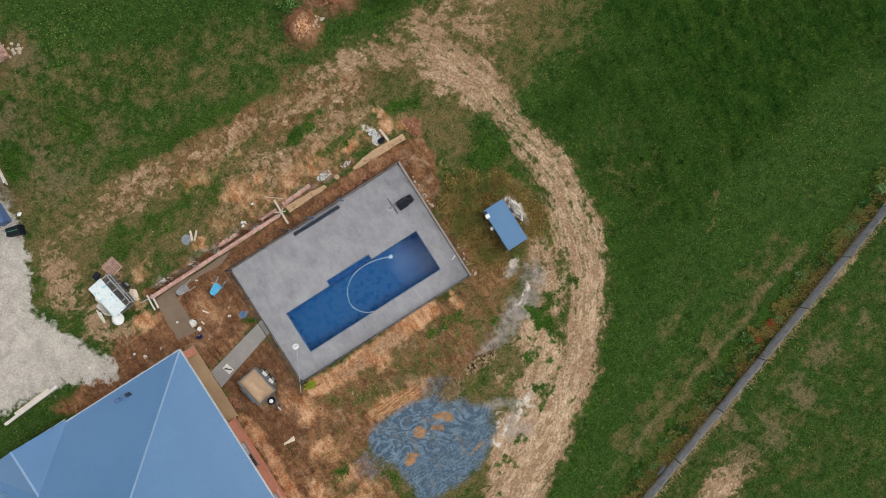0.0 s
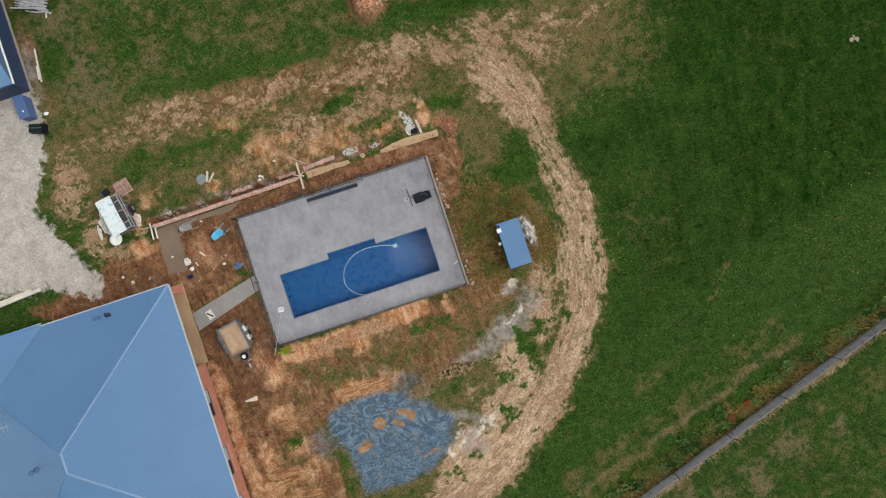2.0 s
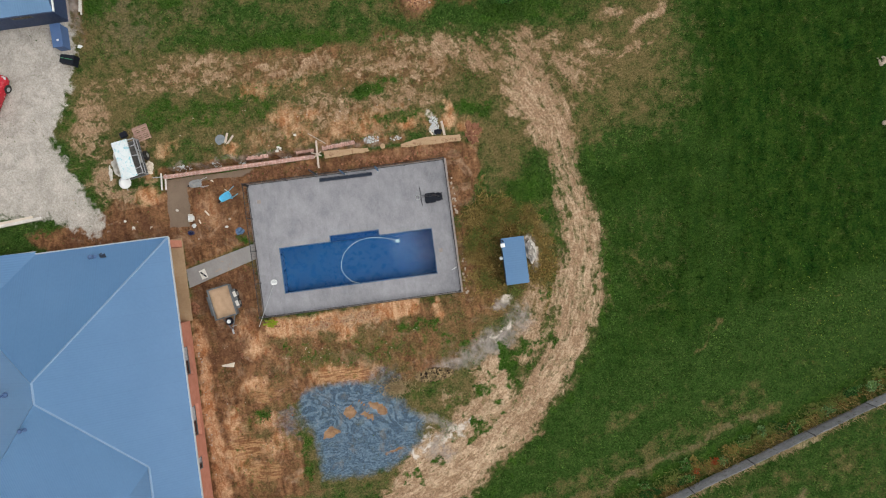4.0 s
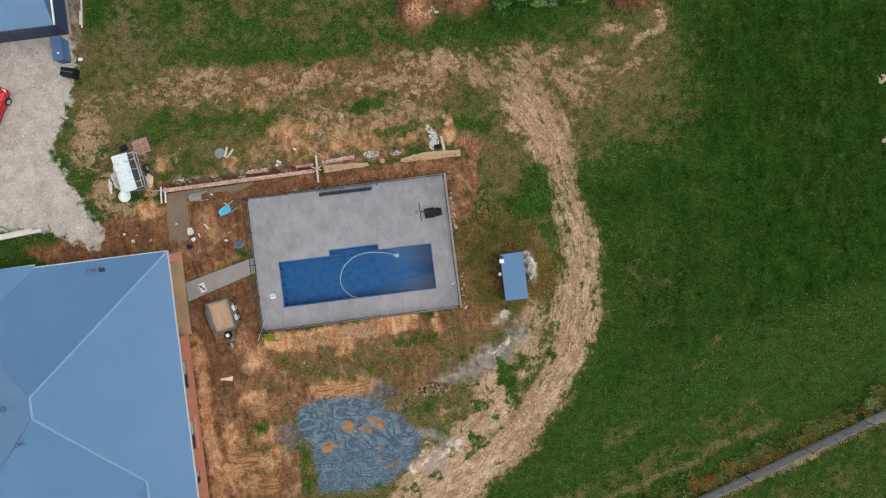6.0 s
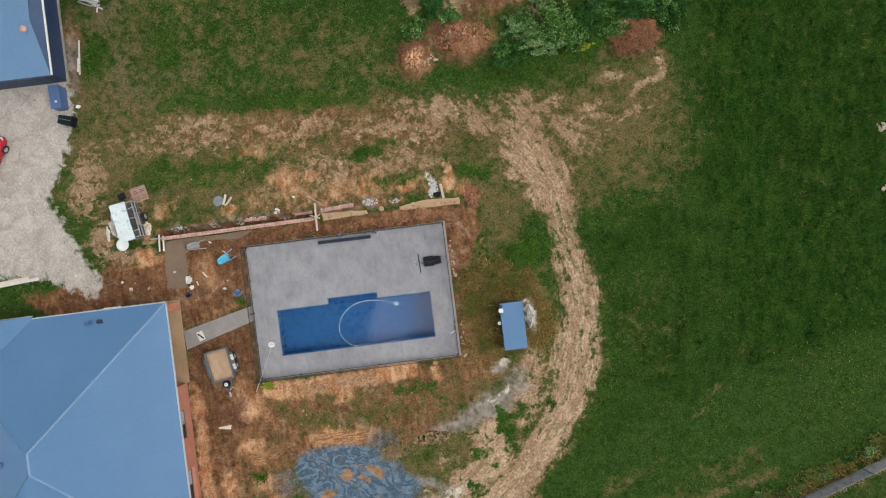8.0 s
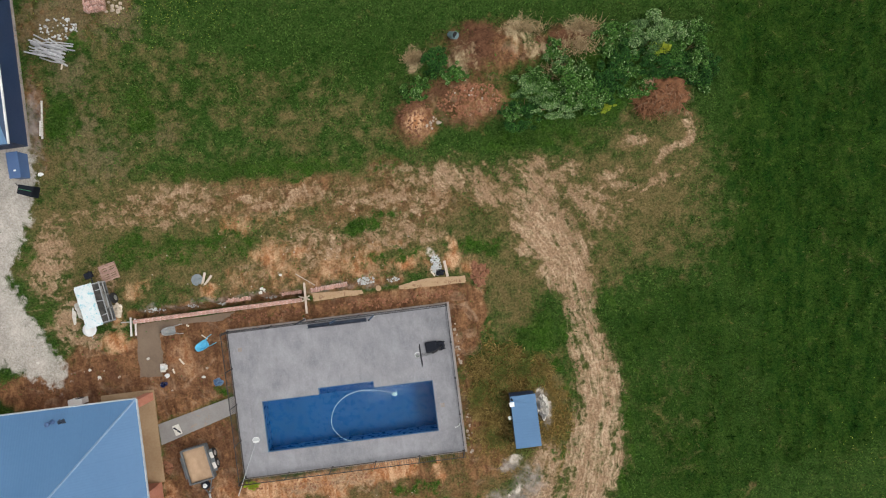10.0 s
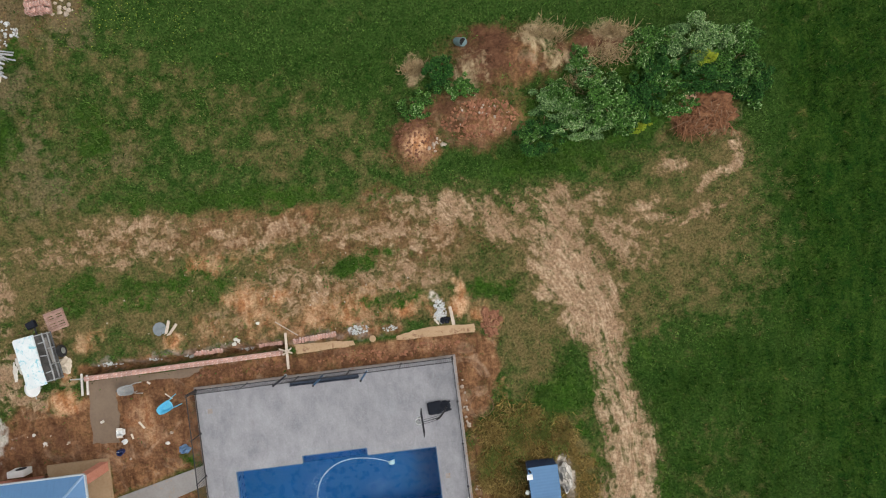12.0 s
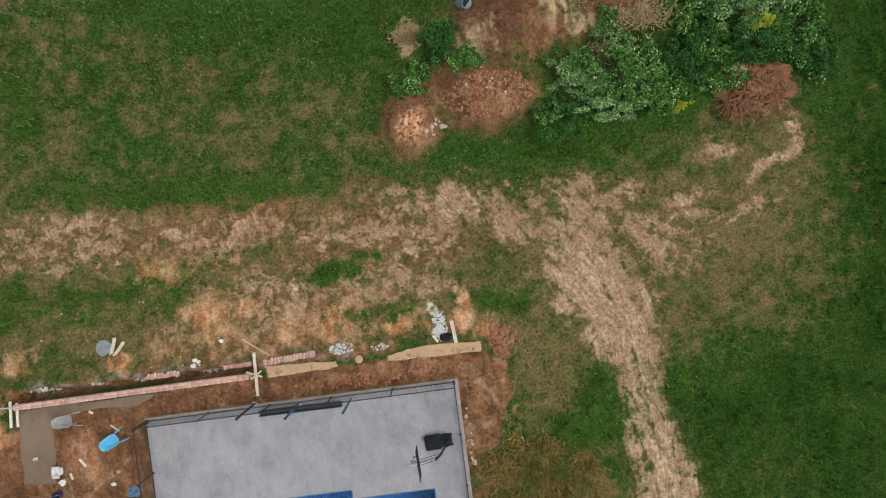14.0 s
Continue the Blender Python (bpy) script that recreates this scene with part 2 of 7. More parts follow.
OCHREMIX = leafy("ochre_long_grass", (0.085, 0.058, 0.016), (0.46, 0.34, 0.13), (0.14, 0.15, 0.035))
OCHREGREEN = leafy("olive_grass", (0.065, 0.095, 0.02), (0.22, 0.25, 0.065), (0.14, 0.17, 0.04))
OCHRE = leafy("ochre_grass", (0.13, 0.10, 0.024), (0.32, 0.25, 0.075), (0.14, 0.14, 0.03))
REDLEAF = leafy("red_leaf", (0.30, 0.05, 0.02), (0.40, 0.09, 0.03), (0.30, 0.10, 0.03))
# brighter leaf colours that stand in for light on the outer leaves
LITLEAF = leafy("lit_leaf", (0.045, 0.14, 0.018), (0.11, 0.24, 0.045), (0.15, 0.28, 0.06))
PALETIP = leafy("pale_highlight_tip", (0.15, 0.29, 0.09), (0.38, 0.50, 0.25), (0.44, 0.54, 0.32))
DARKLITLEAF = leafy("dark_lit_leaf", (0.018, 0.078, 0.015), (0.050, 0.14, 0.030), (0.075, 0.175, 0.04))
# outer leaves of each kind of shrub, their lighter colours painted highlights: (name, material, share of the leaves,
# label)
TIPS = {"shrub_leaf": (("outer_foliage", LITLEAF, 0.32, "outer leaves in a bright, sunlit colour"), ("pale_tips", PALETIP, 0.12, "pale tips coloured as highlights")),
        "pale_shrub_leaf": (("outer_foliage", LITLEAF, 0.25, "outer leaves in a bright, sunlit colour"), ("pale_tips", PALETIP, 0.36, "pale green-white flower heads and painted highlights")),
        "dark_shrub_leaf": (("outer_foliage", DARKLITLEAF, 0.4, "outer leaves of a dark shrub, coloured lighter as if lit"), ("leaf_spray", LITLEAF, 0.1, "a few bright leaves"))}
FLOWER = leafy("yellow_flower", (0.24, 0.30, 0.04), (0.42, 0.44, 0.08), (0.34, 0.38, 0.08))

# ---- the lie of the land ----
LATTICES = {}


def lattice(seed):
    if seed not in LATTICES:
        LATTICES[seed] = np.random.RandomState(seed).rand(128, 128)
    return LATTICES[seed]


def vnoise(x, y, scale, seed):
    g = lattice(seed)
    u, v = x * scale + 31.7, y * scale + 17.3
    i, j = np.floor(u).astype(int), np.floor(v).astype(int)
    a, b = u - i, v - j
    a, b = a * a * (3 - 2 * a), b * b * (3 - 2 * b)
    p = lambda s, t: g[(i + s) % 128, (j + t) % 128]
    return (p(0, 0) * (1 - a) + p(1, 0) * a) * (1 - b) + (p(0, 1) * (1 - a) + p(1, 1) * a) * b


def fbm(x, y, scale, seed, octaves=4):
    s, w, tot = 0, 0.5, 0
    for k in range(octaves):
        s = s + w * vnoise(x, y, scale * 2 ** k, seed + k)
        tot += w
        w *= 0.6
    return s / tot


def ramp01(v, a, b):
    t = np.clip((v - a) / (b - a), 0, 1)
    return t * t * (3 - 2 * t)


def blob(x, y, cx, cy, rx, ry, turn=0.0, soft=0.85):
    """1 inside an ellipse, falling to 0 over the soft part of its radius."""
    c, s = math.cos(radians(turn)), math.sin(radians(turn))
    u, v = ((x - cx) * c + (y - cy) * s) / rx, (-(x - cx) * s + (y - cy) * c) / ry
    return 1 - ramp01(np.sqrt(u * u + v * v), 1 - soft, 1 + soft)


def stroke(x, y, pts, width, soft=0.5):
    """1 along a line of points, within half the width; also the distance to it."""
    d = np.full(x.shape, 1e9)
    for (ax, ay), (bx, by) in zip(pts, pts[1:]):
        ux, uy = bx - ax, by - ay
        t = np.clip(((x - ax) * ux + (y - ay) * uy) / (ux * ux + uy * uy), 0, 1)
        d = np.minimum(d, np.hypot(x - ax - t * ux, y - ay - t * uy))
    h = width / 2
    return 1 - ramp01(d, h * (1 - soft), h * (1 + soft))


def area(x, y, pts, soft=0.5):
    """1 inside a closed outline, soft at its edge."""
    inside = np.zeros(x.shape, bool)
    d = np.full(x.shape, 1e9)
    for (ax, ay), (bx, by) in zip(pts, pts[1:] + pts[:1]):
        cross = ((ay > y) != (by > y)) & (x < (bx - ax) * (y - ay) / (by - ay + 1e-12) + ax)
        inside ^= cross
        ux, uy = bx - ax, by - ay
        t = np.clip(((x - ax) * ux + (y - ay) * uy) / (ux * ux + uy * uy), 0, 1)
        d = np.minimum(d, np.hypot(x - ax - t * ux, y - ay - t * uy))
    return ramp01(np.where(inside, d, -d), -soft, soft)


def rounded_line(p):
    """Twice as many points, along a smooth curve through them."""
    out = []
    for k in range(len(p) - 1):
        a, b, c, d = p[max(k - 1, 0)], p[k], p[k + 1], p[min(k + 2, len(p) - 1)]
        out += [b, tuple((9 * (b[q] + c[q]) - a[q] - d[q]) / 16 for q in (0, 1))]
    return out + [p[-1]]


RING = rounded_line([(13.6, 14.9), (16.1, 10.9), (17.2, 9.0), (18.3, 7.2), (18.95, 5.2), (19.3, 2.8), (19.9, 0.4), (20.0, -2.0), (19.4, -5.0), (18.6, -7.6), (17.1, -10.0), (15.4, -12.2), (13.4, -14.1), (11.0, -15.8), (8.6, -17.2), (5.5, -18.8), (2.0, -20.5)])


def along(x, y, pts):
    """For places near a line of points: how far along it, and how far to its side."""
    best, far, side = np.full(x.shape, 1e9), np.zeros(x.shape), np.zeros(x.shape)
    run = 0.0
    for (ax, ay), (bx, by) in zip(pts, pts[1:]):
        ux, uy = bx - ax, by - ay
        L = math.hypot(ux, uy)
        t = np.clip(((x - ax) * ux + (y - ay) * uy) / (L * L), 0, 1)
        d = np.hypot(x - ax - t * ux, y - ay - t * uy)
        near = d < best
        best = np.where(near, d, best)
        far = np.where(near, run + t * L, far)
        side = np.where(near, d * np.sign((x - ax) * uy - (y - ay) * ux), side)
        run += L
    return far, side


FENCE_X, FENCE_Y = 4.2, -25.96
LAYERS = ("dry", "dark", "ochre", "brown", "red", "sand", "gravel", "ash", "clay", "weed", "puddle", "rut", "loam", "straw", "worn", "pale")


def cover(x, y):
    """How far each kind of ground covers the places x, y: a dict of arrays from 0 to 1, to be broken up by the material's own noise."""
    wx = x + 1.1 * (fbm(x, y, 0.7, 11) - 0.5) + 0.5 * (fbm(x, y, 2.6, 15) - 0.5)
    wy = y + 1.1 * (fbm(x, y, 0.7, 21) - 0.5) + 0.5 * (fbm(x, y, 2.6, 25) - 0.5)
    sx = x + 0.3 * (fbm(x, y, 1.6, 31) - 0.5)
    sy = y + 0.3 * (fbm(x, y, 1.6, 35) - 0.5)
    n1, n2, n3 = fbm(x, y, 0.45, 41), fbm(x, y, 1.3, 51), fbm(x, y, 3.0, 61)
    B = lambda *a, **k: blob(wx, wy, *a, **k)
    S = lambda *a, **k: stroke(wx, wy, *a, **k)
    # a strip along the boundary fence, so far to its north
    beside = lambda d, width, x0=5.0, x1=48.0: S([(q - 0.309 * d, FENCE_Y + (q - FENCE_X) * 0.3249 + 0.951 * d) for q in (x0, x1)], width)
    m = {}
    mx = np.maximum.reduce

    # worn, brownish turf of the yard, towards the sheds and over the mound's foot
    yard = area(wx, wy, [(-16, 9), (-12, 17.5), (-4, 14.2), (3, 14.0), (10, 13.2), (16, 12.3), (22.5, 12.2), (26, 14.2), (28.3, 13.4), (27.0, 8.5), (24.5, 5.0), (21.5, 4.2), (14, 5), (11, 6), (-7, 6)], 1.2)
    nw = area(wx, wy, [(-12, 16.5), (-11, 26), (2, 19.5), (14, 17), (11, 13), (-2, 13)], 1.8) * 0.38
    past = area(wx, wy, [(0, -28), (14, -23), (45, -12.4), (80, -1), (80, -60), (0, -60)], 1.0)
    m["dry"] = np.clip(mx([yard * 0.66, nw + 0.2 * (n1 - 0.5), B(23.6, 9.4, 4.6, 3.9) * 0.95, B(25.5, 6.6, 2.4, 1.6, 25) * 0.7, B(15.4, 4.2, 1.6, 1.8) * 0.85, B(17.2, -1.6, 1.0, 2.4) * 0.85, B(16.4, 5.2, 1.5, 1.2) * 0.85, B(14.9, 5.6, 1.3, 2.0) * 0.75, B(17, -21, 6, 2.0, 20) * 0.55,
                           S([(14, -19.0), (22, -16.6), (30, -13.6)], 1.4) * 0.34, S([(15, -16.5), (24, -13.2)], 0.7) * 0.26, B(26.0, 5.8, 3.0, 1.2, 10) * 0.35, S([(26.4, -10.6), (28.3, -8.8)], 0.25) * 0.6, B(24.0, -4.0, 2.0, 4.0) * 0.22, beside(2.4, 0.8, 18.0, 32.0) * 0.5, past * 0.2,
                           area(wx, wy, [(-3, -4.5), (12, -4.5), (16.5, -2), (17.5, -7), (12, -14), (6, -17), (-4, -17), (-5, -8)], 1.0) * 0.7]) + 0.5 * (n2 - 0.5), 0, 1)
    # the darker, dense field beyond the track, and the rough grass past the fence
    field = area(wx, wy, [(20.9, 3.4), (23.5, 4.5), (26.2, 5.3), (27.7, 8.0), (28.6, 12.0), (29.6, 15.0), (30.0, 60), (80, 60), (80, -9), (33, -15.4), (21, -19.0), (15, -18.6), (19.5, -11.5), (21.6, -6)], 1.8)
    m["dark"] = np.clip(field * (0.22 + 0.75 * n1 + 0.75 * ramp01(x, 28.5, 33) * ramp01(y, -12, -2) - 0.85 * S([(12, -19), (24, -14), (40, -9)], 6.5)) + 0.35 * B(14, 19, 13, 2.2) + 0.25 * B(-1, 19, 5, 3), 0, 1)
    # tall ochre grass round the small shed, and along the fence
    m["ochre"] = np.clip(mx([B(14.8, -1.0, 2.4, 2.3) * 1.0, B(13.2, -3.6, 1.5, 2.6) * 1.0, B(16.9, -3.0, 1.2, 2.6) * 0.85, B(13.4, 0.5, 1.3, 1.0) * 0.8, B(13.4, -5.6, 1.6, 0.8) * 0.7,
                             beside(0.7, 1.1) * 0.56]) + 0.2 * (n2 - 0.5), 0, 1)
    # brown trodden earth: between house, drive and pool, and along the works
    m["brown"] = mx([area(sx, sy, [(-16.5, 3.1), (-12, 3.4), (-10.4, 4.6), (-8.2, 4.0), (-7.2, 4.6), (-6.9, 5.4), (-1.3, 5.3), (-1.3, 1.0), (-2.2, 0.4), (-6.3, -0.6), (-6.3, 0.9), (-14, 1.0), (-16, 2.2)], 0.35),
                     area(sx, sy, [(-1.8, 4.3), (-1.8, 5.5), (3.6, 5.6), (6, 5.5), (9, 5.7), (12.8, 5.6), (13.9, 5.0), (13.8, 3.0), (13.0, 1.4), (11.7, 0.4), (11.5, 4.3)], 0.25),
                     area(sx, sy, [(-6.6, -3.8), (-6.2, -1.7), (-1.6, -0.4), (-1.6, -4.6), (-1.0, -5.6), (-2.6, -8.5), (-4.0, -11.0), (-4.0, -17.5), (-6.8, -17.5)], 0.5) * 0.9,
                     area(wx, wy, [(-4.2, -6.0), (0.5, -6.3), (2.0, -9.0), (-0.4, -10.4), (0.0, -14.0), (1.0, -16.5), (-4.2, -16.5)], 0.5) * 0.74,
                     area(wx, wy, [(-2.2, -4.5), (12.2, -4.4), (13.6, -6.0), (11.8, -8.3), (7.0, -9.3), (3.0, -9.4), (-2.0, -7.0)], 0.8) * 0.58, B(3.2, -9.0, 2.6, 0.9) * 0.9, B(-0.5, -9.3, 1.6, 1.2) * 0.85, B(12.2, -2.5, 0.7, 3.2) * 0.75, B(12.8, -5.4, 1.5, 1.6) * 0.7, B(8.5, -7.6, 5.5, 1.1, -3) * 0.6, B(8.2, -9.0, 2.4, 0.8, 5) * 0.85])
    m["brown"] = mx([m["brown"],  B(-11.2, 18.6, 0.6, 2.6) * 0.75, B(-9.4, 23.9, 2.4, 1.6) * 0.7, B(-6.3, 24.6, 1.6, 1.4) * 0.6,
                     B(15.9, 19.0, 2.6, 1.6) * 0.95, B(20.6, 18.6, 2.4, 0.9) * 0.9, B(11.0, 15.4, 1.2, 1.2) * 0.95, B(14.3, 16.2, 2.4, 1.2) * 0.95, B(25.6, 14.9, 1.6, 1.0) * 0.9, B(12.9, 17.0, 0.7, 0.7) * 0.9,
                     B(5.2, 12.0, 2.4, 0.5) * 0.62, B(4.0, 6.9, 7.5, 0.7) * 0.55, stroke(sx, sy, [(-7.0, 6.05), (9.0, 6.15)], 0.6) * 0.75, B(1.5, 12.2, 7.5, 1.0, -2) * 0.62, B(0.4, 11.6, 4.5, 0.6, -2) * 0.66, B(9.0, 10.6, 5.0, 1.6) * 0.56, B(4.5, 8.0, 4.5, 1.6) * 0.5, B(37.7, 20.6, 0.9, 1.1) * 0.95, B(9.0, 12.9, 1.2, 0.8) * 0.5])
    # fresh orange subsoil
    m["red"] = mx([stroke(sx, sy, [(-1.0, -5.2), (2.0, -5.4), (5.5, -5.15), (8.2, -4.95)], 1.15) * 0.96, B(3.6, -5.7, 0.9, 0.7), B(9.8, -5.2, 0.35, 0.9), B(2.6, -8.8, 1.5, 0.55, -4) * 0.7, B(4.4, -8.9, 0.9, 0.5) * 0.7, B(0.4, -6.0, 1.0, 0.4) * 0.7,
                   S([(-5.9, -4.5), (-5.9, -9), (-5.8, -16)], 1.0) * 0.72, B(-2.1, -6.3, 0.8, 0.9) * 0.85, B(-2.9, -4.9, 0.6, 0.9) * 0.85, B(-4.4, -11.3, 0.8, 0.9) * 0.8, B(-2.6, -9.3, 1.0, 0.7) * 0.7, B(-4.4, -13.6, 1.0, 1.2) * 0.7, B(-2.2, -12.6, 1.2, 1.6) * 0.55])
    m["red"] = mx([m["red"], B(-2.4, 6.75, 0.55, 0.5), B(-8.3, 4.4, 0.8, 0.55) * 0.95, B(-4.4, 3.3, 0.8, 0.9) * 0.65, B(-3.5, 2.0, 1.1, 0.4, -20) * 0.6, B(-8.0, 6.0, 0.5, 0.6) * 0.7,
                   B(12.4, 7.3, 0.45, 0.6) * 0.9, B(9.6, 6.9, 0.75, 0.3, 20) * 0.95, B(13.5, 6.1, 0.6, 0.9, 40) * 0.8, B(11.2, 15.2, 0.9, 0.8), B(13.6, 3.2, 0.4, 1.4, 10) * 0.3,
                   B(24.8, 15.9, 0.6, 0.4), B(3.3, 8.3, 0.6, 0.5) * 0.65, B(1.5, 8.6, 0.9, 0.7) * 0.7, B(4.5, 7.4, 5.5, 0.9) * 0.48, B(9.0, 7.0, 2.5, 0.6) * 0.5, B(1.0, 10.6, 3.5, 0.6) * 0.42, B(-6.6, 7.2, 1.5, 0.6) * 0.45, B(14.6, 15.4, 1.3, 0.4) * 0.6, B(9.0, 5.2, 3.0, 0.3) * 0.5, B(26.5, -18.0, 0.6, 0.3, 20) * 0.5])
    # bleached sand: the turning track and the worn patches along it
    rfar, rside = along(wx, wy, RING)
    half = np.interp(rfar, [4, 7.7, 10.7, 13.2, 15.7, 18.2, 23.7, 27.7, 32.7, 41], [1.2, 1.6, 1.4, 1.0, 1.25, 1.4, 1.75, 1.4, 1.2, 1.7])
    trk = (1 - ramp01(np.abs(rside), half * 0.45, half * 1.5)) * np.interp(rfar, [4.4, 7.2, 10.5, 12.6, 14.5, 17, 22, 28, 35], [0.0, 0.68, 0.70, 0.47, 0.52, 0.64, 0.70, 0.78, 0.90])
    patches = mx([B(16.9, 7.2, 1.0, 0.8, 35) * 0.75, B(19.6, 6.6, 1.0, 1.2, 35) * 0.75, B(16.6, 10.2, 0.8, 0.7) * 0.8, B(18.7, 9.8, 0.6, 1.2, -15) * 0.66, B(14.6, 10.6, 1.4, 0.7, -10) * 0.62, B(12.6, 11.8, 2.2, 1.1, 10) * 0.68, B(10.8, 10.2, 2.2, 0.8, 10) * 0.66, B(10.4, 12.3, 1.2, 0.7) * 0.66, B(8.7, 12.7, 0.5, 0.4) * 0.7])
    lawn = mx([B(4.6, 9.3, 0.75, 0.55, -35) * 0.9, B(5.35, 9.0, 0.3, 0.7, -8) * 0.95, B(5.3, 8.0, 0.8, 0.5) * 0.9, B(4.0, 7.9, 0.6, 0.6) * 0.72, B(7.4, 10.8, 0.9, 0.28) * 0.95, B(8.1, 8.3, 1.3, 0.45, 10) * 0.66,
                  B(2.6, 11.1, 0.8, 0.55) * 0.82, B(3.5, 12.3, 1.4, 0.4) * 0.72, B(0.7, 12.2, 0.8, 0.3) * 0.85, B(-3.4, 12.7, 2.6, 0.6, -3) * 0.72, B(-3.6, 11.5, 2.4, 0.5) * 0.66, B(-1.9, 11.3, 0.5, 0.4) * 0.8, B(0.4, 7.6, 1.0, 0.8) * 0.62, B(8.6, 8.9, 3.6, 1.8) * 0.54, B(4.2, 9.0, 2.6, 1.6) * 0.50, B(-4.0, 12.1, 6.5, 1.0) * 0.48, B(4.5, 11.6, 5.0, 0.8) * 0.46, B(9.8, 11.2, 3.0, 1.2) * 0.56, B(-8.6, 7.6, 0.8, 2.0) * 0.5, B(-6.0, 13.1, 0.9, 0.5) * 0.6])
    east = mx([B(22.2, 10.9, 0.9, 0.4) * 0.6, B(23.9, 12.7, 0.9, 0.35) * 0.66, B(26.2, 11.8, 1.2, 0.4, 20) * 0.72, B(27.3, 12.8, 0.35, 0.9) * 0.75, B(24.6, 10.1, 2.2, 0.3, 15) * 0.56, B(22.7, 10.0, 0.6, 0.4) * 0.6, B(19.8, 11.4, 0.6, 0.5) * 0.6,
                  B(20.5, 9.2, 2.5, 1.6) * 0.42, B(17.5, 11.3, 2.0, 1.2, -30) * 0.55])
    south = mx([B(1.6, -5.4, 1.5, 0.45) * 0.44, B(4.6, -5.4, 1.2, 0.7) * 0.5, area(wx, wy, [(11.6, -9.6), (13.9, -8.6), (14.6, -10.6), (13.2, -13.0), (11.2, -14.0), (9.2, -13.6), (9.8, -12.2), (11.4, -11.4)], 0.5) * 0.84, area(wx, wy, [(6.0, -15.4), (8.4, -13.2), (10.2, -13.8), (12.6, -13.6), (13.6, -15.0), (9.0, -17.6), (5.0, -17.6)], 0.5) * 0.9, B(12.9, -10.8, 1.0, 1.2) * 0.8, B(11.6, -13.1, 1.9, 0.8, 30) * 0.95, B(15.0, -8.9, 0.8, 1.0, 20) * 0.6, B(8.2, -13.9, 0.9, 0.5, 40) * 0.7, B(9.9, -11.2, 0.9, 0.5) * 0.6, B(15.9, -7.6, 1.0, 1.5, -20) * 0.75, B(10.0, -14.6, 1.6, 1.0, 20) * 0.8, B(16.4, -5.6, 0.9, 0.9) * 0.65,
                  B(-11.6, 9.4, 1.2, 2.4, -15) * 0.62, B(-11.0, 6.0, 1.2, 1.5) * 0.55, B(-9.9, 4.8, 1.0, 0.8) * 0.6, B(18.2, -25.3, 2.6, 1.0, 15) * 0.72, B(11.5, 19.1, 0.4, 0.8, -20) * 0.62])
    m["sand"] = mx([trk, patches * 0.76, lawn * 0.68, east * 0.9, south])
    # pale crushed rock of the drive
    m["gravel"] = area(sx, sy, [(-11.7, 17.2), (-11.9, 14.0), (-12.9, 11.2), (-14.1, 9.2), (-13.0, 6.7), (-12.0, 4.6), (-11.2, 3.2), (-11.7, 2.2), (-13.2, 3.0), (-14.7, 3.8), (-18.0, 4.4), (-40, 5.0), (-40, 17.2)], 0.75)
    m["ash"] = mx([B(13.3, -8.0, 1.9, 0.7, 28) * 0.9, B(15.2, -6.7, 0.9, 0.8, 40) * 0.75, B(10.9, -8.9, 1.8, 0.5, 12) * 0.6, S([(8.2, -12.3), (9.4, -13.2), (8.4, -14.3)], 0.7) * 0.72, B(14.3, -5.5, 0.6, 0.3, 20), B(16.5, -2.4, 0.4, 1.0) * 0.95,
                   B(-11.4, 18.0, 0.35, 2.0) * 0.6, B(8.9, -14.8, 0.8, 0.8) * 0.55, B(7.0, 6.3, 0.6, 0.35) * 0.6, B(-5.9, 6.1, 0.6, 0.25) * 0.6, S([(-6.5, 6.1), (8.5, 6.2)], 0.4) * 0.3])
    clay = area(sx, sy, [(0.5, -9.6), (2.8, -9.4), (4.7, -9.7), (6.0, -9.7), (7.1, -11.7), (8.0, -12.6), (7.4, -14.0), (5.9, -15.3), (4.0, -15.6), (1.0, -15.7), (0.8, -13.6), (0.55, -12.1), (-0.1, -10.7)], 0.45)
    m["clay"] = mx([clay * (1 - 0.85 * B(6.5, -10.3, 0.7, 0.45)), B(-0.4, -11.6, 1.3, 1.1) * 0.42, B(5.6, -9.3, 1.2, 0.6) * 0.45])
    m["puddle"] = mx([B(3.15, -11.6, 0.36, 0.5, 10, soft=0.4), B(5.1, -11.3, 0.75, 0.28, -30, soft=0.4), B(1.75, -12.9, 0.6, 0.36, 30, soft=0.5), B(5.8, -14.25, 0.8, 0.16, 20, soft=0.6) * 0.7, B(4.35, -11.95, 0.5, 0.13, -50, soft=0.4), B(4.0, -11.0, 0.5, 0.1, -60, soft=0.4)])
    m["weed"] = np.clip(mx([B(16.9, 2.0, 1.35, 1.25, -15), B(13.9, -9.5, 0.5, 1.3, 5), B(15.2, -8.5, 0.6, 0.4, 30) * 0.85, B(8.4, -10.9, 1.2, 0.5) * 0.5, S([(10.4, -14.4), (12.0, -14.0), (13.4, -13.0)], 0.35) * 0.55, B(12.3, -12.0, 0.9, 0.3) * 0.4, B(11.5, -14.0, 1.5, 0.2, 30) * 0.45, B(9.0, -10.5, 1.4, 0.7) * 0.45, B(14.2, 7.6, 1.2, 0.6) * 0.85]), 0, 1)
